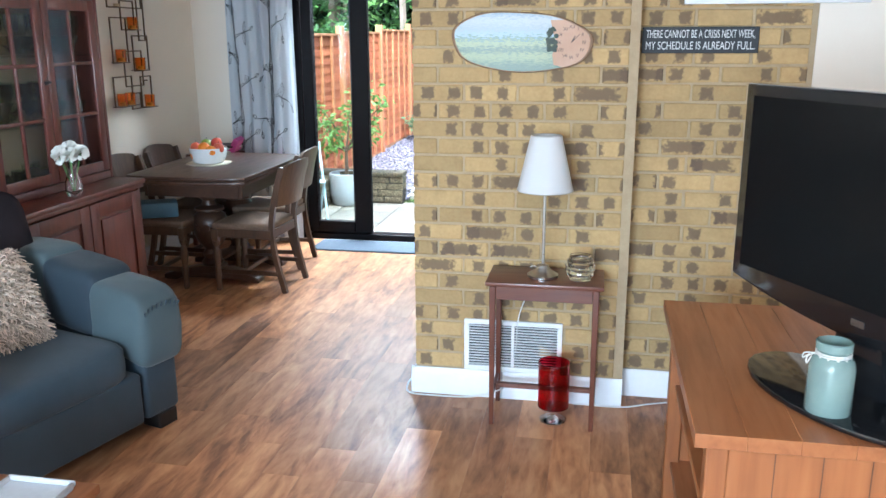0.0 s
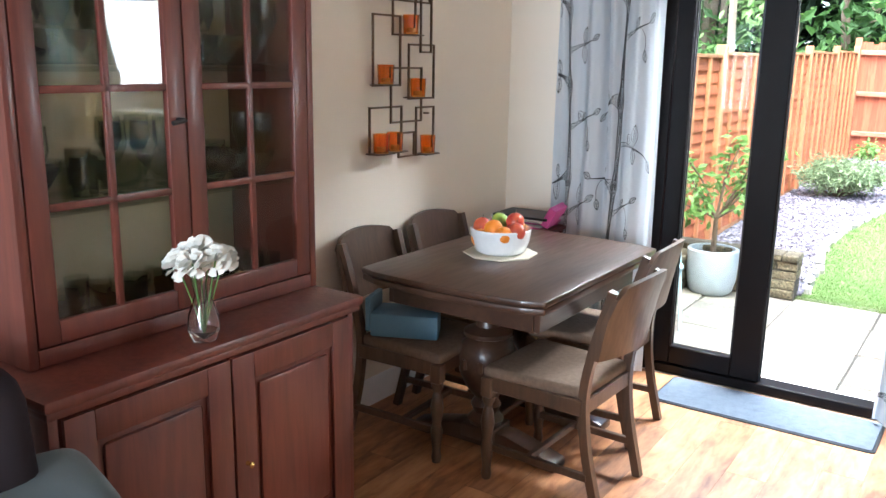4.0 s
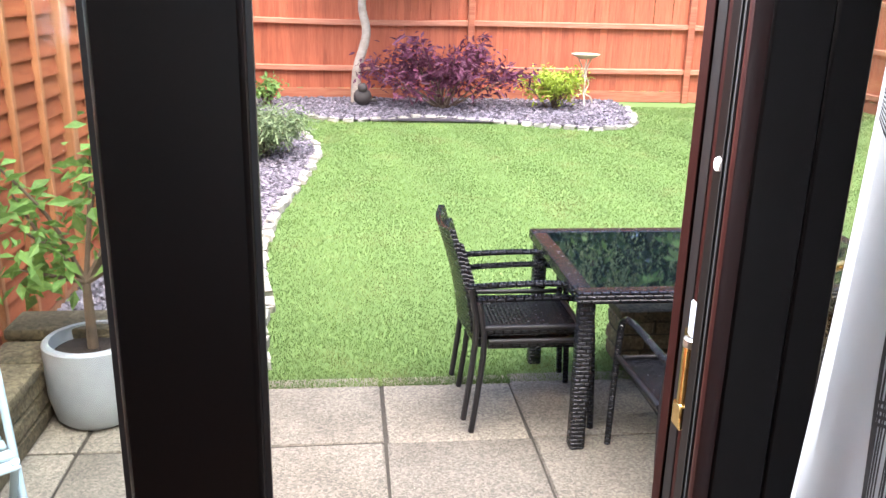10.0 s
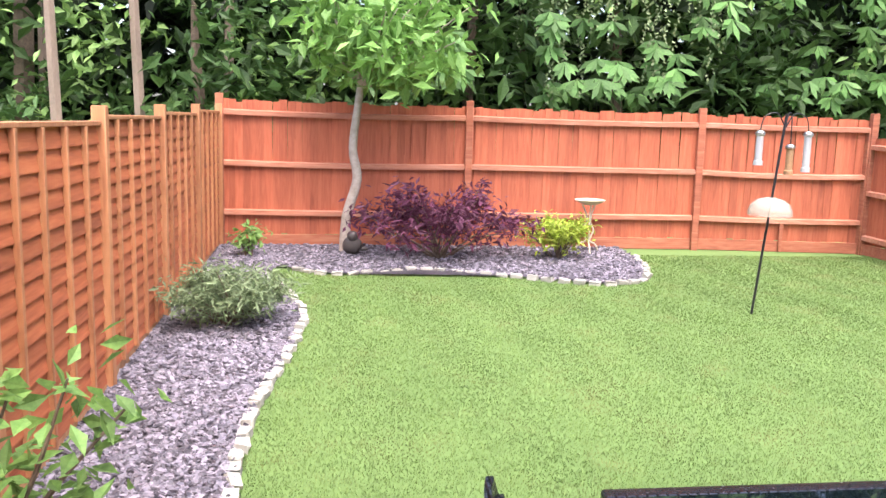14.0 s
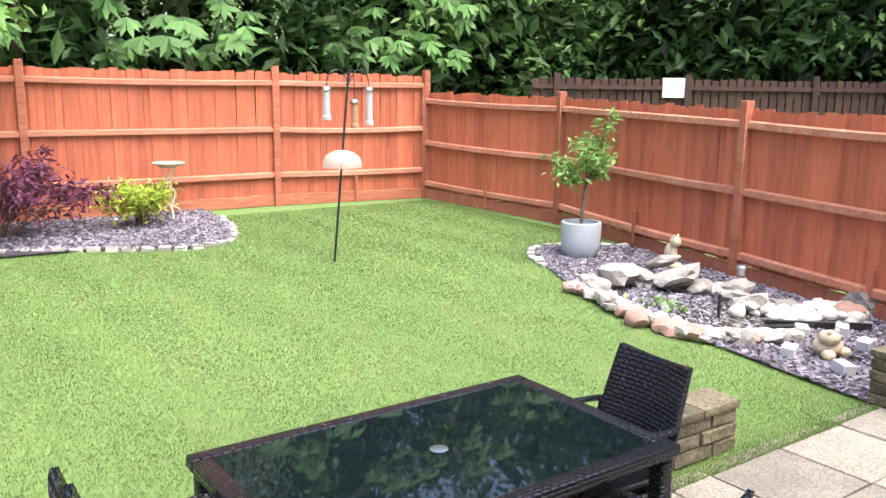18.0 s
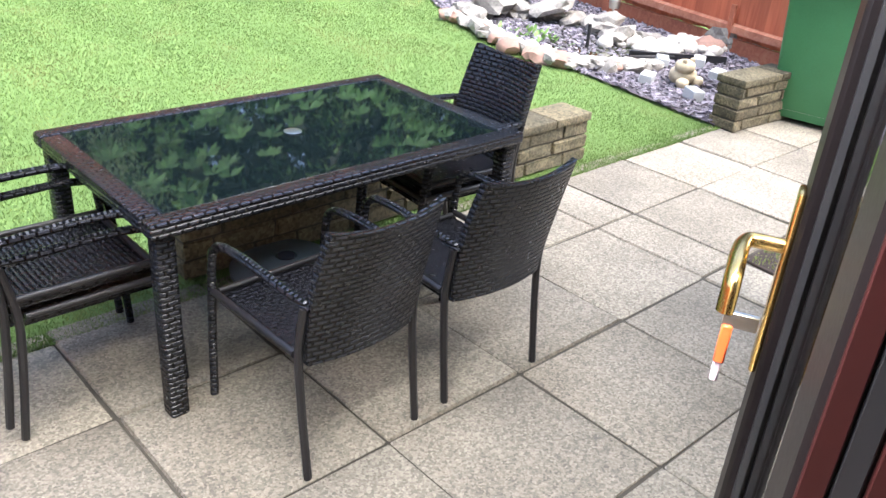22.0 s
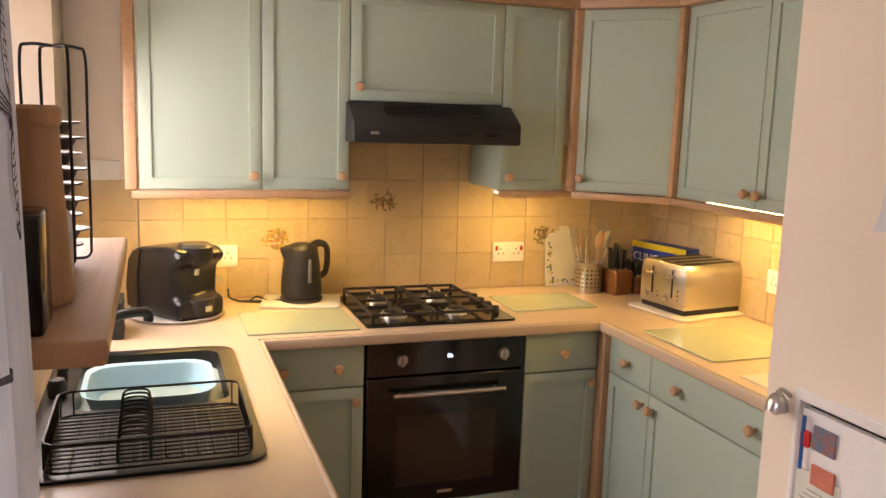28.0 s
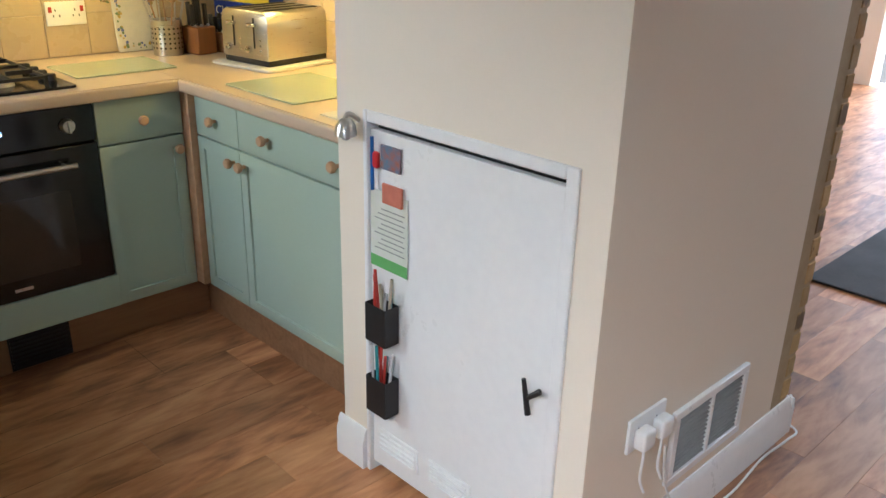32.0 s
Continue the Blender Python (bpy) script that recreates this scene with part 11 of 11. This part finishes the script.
    part("dome", bm, mat("clear_dome_plastic", (0.80, 0.76, 0.68), (0.72, 0.66, 0.55), scale=8, rough=0.2, trans=0.72, ior=1.15), th, "clear plastic squirrel dome")
    # birdbath
    x, y = 2.34, 17.95
    th = thing("birdbath", x, y, ground_z(x, y) + 0.02, label="cream metal birdbath on a scrolled stand", category="birdbath")
    cream = mat("cream_painted_metal", (0.62, 0.56, 0.42), (0.5, 0.44, 0.32), scale=25, rough=0.5)
    part("bowl", lathe(B(), [(0.002, 0.66), (0.08, 0.665), (0.19, 0.71), (0.215, 0.735), (0.205, 0.74), (0.17, 0.715), (0.07, 0.68), (0.002, 0.675)], 28, cap=False), cream, th)
    for k in range(3):
        a = 2.094 * k + 0.4
        c, s = math.cos(a), math.sin(a)
        tube(bm := B(), curve([(0.2 * c, 0.2 * s, 0.0), (0.13 * c, 0.13 * s, 0.10), (0.03 * c, 0.03 * s, 0.16), (0.09 * c, 0.09 * s, 0.30), (0.03 * c, 0.03 * s, 0.42), (0.05 * c, 0.05 * s, 0.55), (0.11 * c, 0.11 * s, 0.67)], 6), 0.012, 7)
        part("scroll_leg", bm, cream, th)
    x, y = -0.98, 17.55
    bm = B()
    for c, h in (((0, 0, 0.13), (0.13, 0.10, 0.12)), ((0.0, -0.05, 0.26), (0.07, 0.07, 0.07)), ((0.12, 0.03, 0.08), (0.09, 0.04, 0.03))):
        pillow(bm, c, h, 0.9, nu=14, nv=8)
    solid("bird_ornament", bm, mat("dark_resin", (0.07, 0.06, 0.055), rough=0.6), "dark resin bird ornament at the foot of the tree", "statue", at=pose(x, y, ground_z(x, y) + 0.02))


ornaments()


def wheelie_bin(x, y, rz):
    th = thing("wheelie_bin", x, y, GZ, rz, label="green plastic wheelie bin on the patio", category="bin")
    green = mat("green_bin_plastic", (0.05, 0.19, 0.075), (0.04, 0.16, 0.06), scale=5, rough=0.45, bump=0.05, bscale=80)
    bm = B()
    rings = []
    for s, z in ((0.80, 0.04), (0.82, 0.06), (1.0, 0.93), (1.0, 0.95)):
        rings.append([bm.verts.new((px * s, py * s, z)) for px, py in rounded(-0.28, -0.34, 0.28, 0.34, 0.05, 4)])
    for a, b in zip(rings, rings[1:]):
        for k in range(len(a)):
            bm.faces.new((a[k], a[(k + 1) % len(a)], b[(k + 1) % len(a)], b[k]))
    bm.faces.new(rings[0][::-1])
    bm.faces.new(rings[-1])
    part("body", bm, green, th)
    part("rim", prism(B(), rounded(-0.30, -0.36, 0.30, 0.36, 0.05), 0.93, 0.975, 0.008, 2), green, th)
    bm = prism(B(), rounded(-0.305, -0.37, 0.305, 0.37, 0.06), 0.976, 1.04, 0.02, 3)
    part("lid", bm, green, th, "green hinged lid")
    rod(bm := B(), (-0.22, 0.40, 0.99), (0.22, 0.40, 0.99), 0.018, seg=10)
    part("handle", bm, green, th)
    for s in (-1, 1):
        bm = lathe(B(), [(0.02, -0.03), (0.09, -0.03), (0.1, -0.02), (0.1, 0.02), (0.09, 0.03), (0.02, 0.03)], 24)
        w = part("wheel", moved(bm, pose(s * 0.27, 0.27, 0.1, 0, 90, 0)), RUBBERSHADE, th, "black rubber wheel")
        bm = lathe(B(), [(0.002, -0.034), (0.05, -0.034), (0.055, 0.0), (0.05, 0.034), (0.002, 0.034)], 16)
        part("hub", moved(bm, pose(s * 0.27, 0.27, 0.1, 0, 90, 0)), MATTBLACK, w)
    rod(bm := B(), (-0.27, 0.27, 0.1), (0.27, 0.27, 0.1), 0.012)
    part("axle", bm, STEEL, th)
    return th


wheelie_bin(4.87, 8.87, 100)


def neighbour_fence():
    th = thing("dark_fence", 8.4, 15.6, -0.1, label="dark brown fence with a white notice behind the garden", category="fence")
    dark = wood("dark_brown_fence", (0.075, 0.035, 0.025), (0.055, 0.025, 0.018), (0.03, 0.015, 0.012), axis=2, rough=0.85, rand=0.2)
    me = finish("board", box(B(), -0.06, 0, 0, 0.06, 0.02, 2.02, 0.002), dark, False)
    for i in range(70):
        pieces("board", me, th, [pose(-0.2 + 0.125 * i, 1.6 - 0.075 * i, rng.gauss(0, 0.01), 0, 0, -31)])
    for z in (0.5, 1.1, 1.88):
        part("rail", box(B(), 0, -0.04, z - 0.035, 10.2, 0.0, z + 0.035, m=pose(-0.25, 1.62, 0, 0, 0, -31)), dark, th)
    for i in range(5):
        part("post", box(B(), -0.05, -0.08, 0, 0.05, 0.0, 2.1, m=pose(0.1 + 1.9 * i, 1.42 - 1.14 * i, 0, 0, 0, -31)), dark, th)
    nb = solid("notice", box(B(), -0.22, -0.012, -0.16, 0.22, 0, 0.16, 0.003), WHITE, "small white notice board on the dark fence", "sign", at=pose(10.2, 15.95, 1.78, 0, 0, -31))


neighbour_fence()


def folding_chair():
    th = thing("folding_chair", -2.32, 7.75, GZ, 35, label="pale blue metal folding chair folded by the fence", category="folding chair")
    blue = mat("pale_blue_metal", (0.42, 0.55, 0.62), (0.36, 0.49, 0.56), scale=10, rough=0.45)
    for s in (-0.2, 0.2):
        part("leg", rod(B(), (s, -0.12, 0), (s, 0.12, 0.82), 0.012), blue, th)
        part("leg", rod(B(), (s * 0.9, 0.16, 0), (s * 0.9, -0.10, 0.46), 0.012), blue, th)
    for k in range(4):
        part("seat_slat", box(B(), -0.19, -0.12 + 0.07 * k, 0.44, 0.19, -0.07 + 0.07 * k, 0.452, 0.003), blue, th)
    for k in range(3):
        part("back_slat", box(B(), -0.19, 0.07 + 0.018 * k, 0.62 + 0.07 * k, 0.19, 0.082 + 0.018 * k, 0.67 + 0.07 * k, 0.003), blue, th)


folding_chair()

# ---- patio furniture ----
def garden_table(x0, y0, x1, y1, top):
    th = thing("garden_table", x0, y0, GZ, label="black wicker garden table with a dark glass top", category="garden table")
    w, l, h = x1 - x0, y1 - y0, top - GZ
    s = 0.075
    for b in ((0, 0, h - 0.05, w, s, h), (0, l - s, h - 0.05, w, l, h), (0, s, h - 0.05, s, l - s, h), (w - s, s, h - 0.05, w, l - s, h)):
        part("frame_rail", box(B(), *b, 0.012, 2), RATTAN, th, "woven wicker rail")
    part("glass_top", box(B(), s - 0.004, s - 0.004, h - 0.012, w - s + 0.004, l - s + 0.004, h - 0.003, 0.001), TINTED, th, "dark glass top")
    part("parasol_ring", lathe(B(), [(0.03, h - 0.003), (0.034, h + 0.001), (0.03, h + 0.002), (0.004, h + 0.001)], 20, (w / 2, l / 2, 0)), STEEL, th)
    for x in (0.05, w - 0.05):
        for y in (0.05, l - 0.05):
            part("leg", box(B(), x - 0.032, y - 0.032, 0.0, x + 0.032, y + 0.032, h - 0.05, 0.012, 2), RATTAN, th)
    part("under_rail", box(B(), 0.08, l / 2 - 0.02, h - 0.1, w - 0.08, l / 2 + 0.02, h - 0.06), BLACKMETAL, th)
    return th


def wicker_chair():
    """A stacking garden armchair that faces +y."""
    th = thing("wicker_chair", label="black wicker stacking armchair with slim metal legs", category="garden chair", group="garden chairs")
    sw, sd, sh = 0.195, 0.21, 0.40
    bm = B()
    grid(bm, 10, 10, lambda u, v: Vector(((u - 0.5) * 2 * sw, -sd + 2 * sd * v, sh - 0.012 * math.sin(3.14 * u) * math.sin(3.14 * v))))
    r = bmesh.ops.extrude_face_region(bm, geom=bm.faces[:])
    bmesh.ops.translate(bm, verts=[v for v in r["geom"] if isinstance(v, bmesh.types.BMVert)], vec=(0, 0, -0.03))
    bmesh.ops.recalc_face_normals(bm, faces=bm.faces)
    part("seat", bm, RATTAN, th, "woven wicker seat")

    def back(u, v, o):
        x = (u - 0.5) * 2 * (sw + 0.012 * math.sin(3.14 * v))
        bow = 0.03 * (1 - (2 * u - 1) ** 2)
        z = sh - 0.02 + (0.425 + 0.02 * (2 * u - 1) ** 2) * v
        return Vector((x, -sd - 0.015 - 0.10 * v**1.5 - bow + o, z))

    bm = B()
    f, k = grid(bm, 10, 12, lambda u, v: back(u, v, 0.0)), grid(bm, 10, 12, lambda u, v: back(u, v, -0.024))
    for i in range(10):
        for row in (0, 12):
            bm.faces.new((f[row][i], f[row][i + 1], k[row][i + 1], k[row][i]))
    for j in range(12):
        for c in (0, 10):
            bm.faces.new((f[j][c], f[j + 1][c], k[j + 1][c], k[j][c]))
    bmesh.ops.recalc_face_normals(bm, faces=bm.faces)
    part("backrest", bm, RATTAN, th, "curved woven wicker back")
    for s in (-1, 1):
        x = s * (sw + 0.018)
        tube(bm := B(), curve([(x, sd + 0.035, 0), (x, sd + 0.02, 0.3), (x, sd, 0.52), (x, sd - 0.03, 0.575), (x, sd - 0.09, 0.595), (x, 0.0, 0.60), (x, -sd - 0.01, 0.59), (x - s * 0.012, -sd - 0.06, 0.58)], 5), 0.014, 8)
        part("arm", bm, RATTAN, th, "wicker-wrapped arm and front leg")
        tube(bm := B(), curve([(x, -sd - 0.06, 0), (x, -sd - 0.03, 0.25), (x, -sd - 0.02, 0.42), (x, -sd - 0.045, 0.58)], 5), 0.013, 8)
        part("back_leg", bm, BLACKMETAL, th)
        rod(bm := B(), (x, -sd, 0.41), (x, sd + 0.01, 0.41), 0.011)
        part("side_rail", bm, BLACKMETAL, th)
    rod(bm := B(), (-sw, sd, 0.405), (sw, sd, 0.405), 0.011)
    part("front_rail", bm, BLACKMETAL, th)
    return th


garden_table(-0.30, 8.455, 1.22, 9.37, 0.45)
_c = wicker_chair()
_c.matrix_basis = pose(0.11, 8.28, GZ, 0, 0, 2)
copy_thing(_c, pose(0.69, 8.285, GZ, 0, 0, -2))
copy_thing(_c, pose(-0.39, 8.87, GZ, 0, 0, -90))
copy_thing(_c, pose(-0.425, 8.87, GZ + 0.06, 0, 0, -90))
copy_thing(_c, pose(1.115, 8.84, GZ, 0, 0, 86))
copy_thing(_c, pose(1.145, 8.845, GZ + 0.055, 0, 0, 86))


# ---- paving ----
def paving():
    base = solid("patio", box(B(), -2.75, 6.6, GZ - 0.12, 5.4, 9.2, GZ - 0.008), JOINT, "patio of square concrete slabs", "patio", kind="structure")
    r = random.Random(77)
    meshes = []
    for k in range(6):
        bm = B()
        box(bm, 0.006, 0.006, -0.035, 0.602, 0.602, 0.0, 0.006)
        for v in bm.verts:
            v.co += Vector((r.gauss(0, 0.0025), r.gauss(0, 0.0025), 0))
        meshes.append(finish("paving_slab", bm, SLAB))
    half = []
    for k in range(3):
        bm = B()
        box(bm, 0.006, 0.006, -0.035, 0.298, 0.602, 0.0, 0.006)
        for v in bm.verts:
            v.co += Vector((r.gauss(0, 0.0025), r.gauss(0, 0.0025), 0))
        half.append(finish("paving_slab", bm, SLAB))
    for j in range(0, 5):
        y = 9.2 - 0.608 * (j + 1)
        x = -1.02 - 0.608 * 3
        # one column of half slabs
        cut = 2.02
        done = False
        while x < 5.2:
            w = 0.304 if not done and x > cut - 0.25 else 0.608
            done = done or w < 0.5
            if x > -2.9 and not (2.2 < x < 2.8 and 7.2 < y < 7.5):
                pieces("paving_slab", r.choice(half if w < 0.5 else meshes), base, [pose(x, y, GZ + r.gauss(0, 0.002), r.gauss(0, 0.25), r.gauss(0, 0.25), r.gauss(0, 0.25))])
            x += w


paving()
pb = thing("parasol_base", 0.53, 9.08, GZ, label="grey round parasol base under the garden table", category="parasol base")
part("base", lathe(B(), [(0.01, 0.001), (0.23, 0.001), (0.235, 0.03), (0.20, 0.055), (0.06, 0.075), (0.045, 0.08), (0.04, 0.06), (0.002, 0.06)], 36), mat("grey_green_resin", (0.11, 0.13, 0.125), (0.09, 0.11, 0.105), scale=8, rough=0.5), pb)
part("socket", lathe(B(), [(0.036, 0.062), (0.036, 0.0815), (0.002, 0.0816)], 18), RUBBERSHADE, pb)
soil_patch = solid("soil_patch", prism(B(), [(2.30, 7.40), (2.70, 7.38), (2.95, 7.62), (2.93, 7.95), (2.34, 7.97), (2.31, 7.7)], GZ - 0.02, GZ + 0.004, 0.004), SOIL, "bare weedy soil where slabs are missing", "flower bed", kind="structure")
_rr = random.Random(19)
_vs, _fs = [], []
for _ in range(1500):
    _x, _y = _rr.uniform(2.33, 2.92), _rr.uniform(7.42, 7.95)
    _a, _h, _w = _rr.uniform(0, 6.3), _rr.uniform(0.006, 0.022), _rr.uniform(0.004, 0.009)
    _k = len(_vs)
    _vs += [(_x, _y, GZ + 0.002), (_x + _w * math.cos(_a), _y + _w * math.sin(_a), GZ + _h), (_x - _w * math.sin(_a), _y + _w * math.cos(_a), GZ + _h * 0.8)]
    _fs.append((_k, _k + 1, _k + 2))
tagged(new("weeds", mesh_of("weeds", _vs, _fs, leafy("weed_leaves", (0.12, 0.20, 0.05), (0.22, 0.2, 0.1)))), "small weeds on the bare soil", "weeds", kind="stuff")
planks(floor)
brick_pier()


def side_wall():
    """The short brick return at the end of the patio, with a downpipe and its gully."""
    bed = solid("wall_return", box(B(), 0, 0.006, 0, 0.76, 0.22, 2.64), bpy.data.materials["sandy_mortar"], "pale buff brick return wall beside the patio", "wall", kind="structure", at=pose(2.12, 7.40, GZ, 0, 0, -90))
    brickwork(bed, 0.0, 0.76, 0.0, 0.0, 2.62, 64, 0)
    grey = mat("grey_downpipe_plastic", (0.16, 0.18, 0.20), (0.12, 0.14, 0.155), scale=5, rough=0.45)
    th = thing("downpipe", 2.075, 7.33, GZ, label="grey plastic downpipe on the brick return", category="downpipe")
    part("pipe", rod(B(), (0, 0, 0.16), (0, 0, 2.6), 0.034, seg=16), grey, th)
    part("shoe", tube(B(), curve([(0, 0, 0.2), (-0.004, 0, 0.12), (-0.03, 0.01, 0.06), (-0.075, 0.02, 0.03)], 4), 0.036, 14), grey, th)
    for z in (0.55, 1.5, 2.4):
        part("pipe_clip", lathe(B(), [(0.036, z), (0.043, z + 0.005), (0.043, z + 0.035), (0.036, z + 0.04)], 18, cap=False), grey, th)
    gully = solid("drain_gully", lathe(B(), [(0.06, 0.001), (0.12, 0.001), (0.12, 0.03), (0.095, 0.035), (0.085, 0.012), (0.06, 0.01)], 20, cap=False), mat("worn_gully_stone", (0.25, 0.2, 0.16), rough=0.9), "round stone drain gully under the downpipe", "drain", at=pose(1.97, 7.36, GZ))


side_wall()
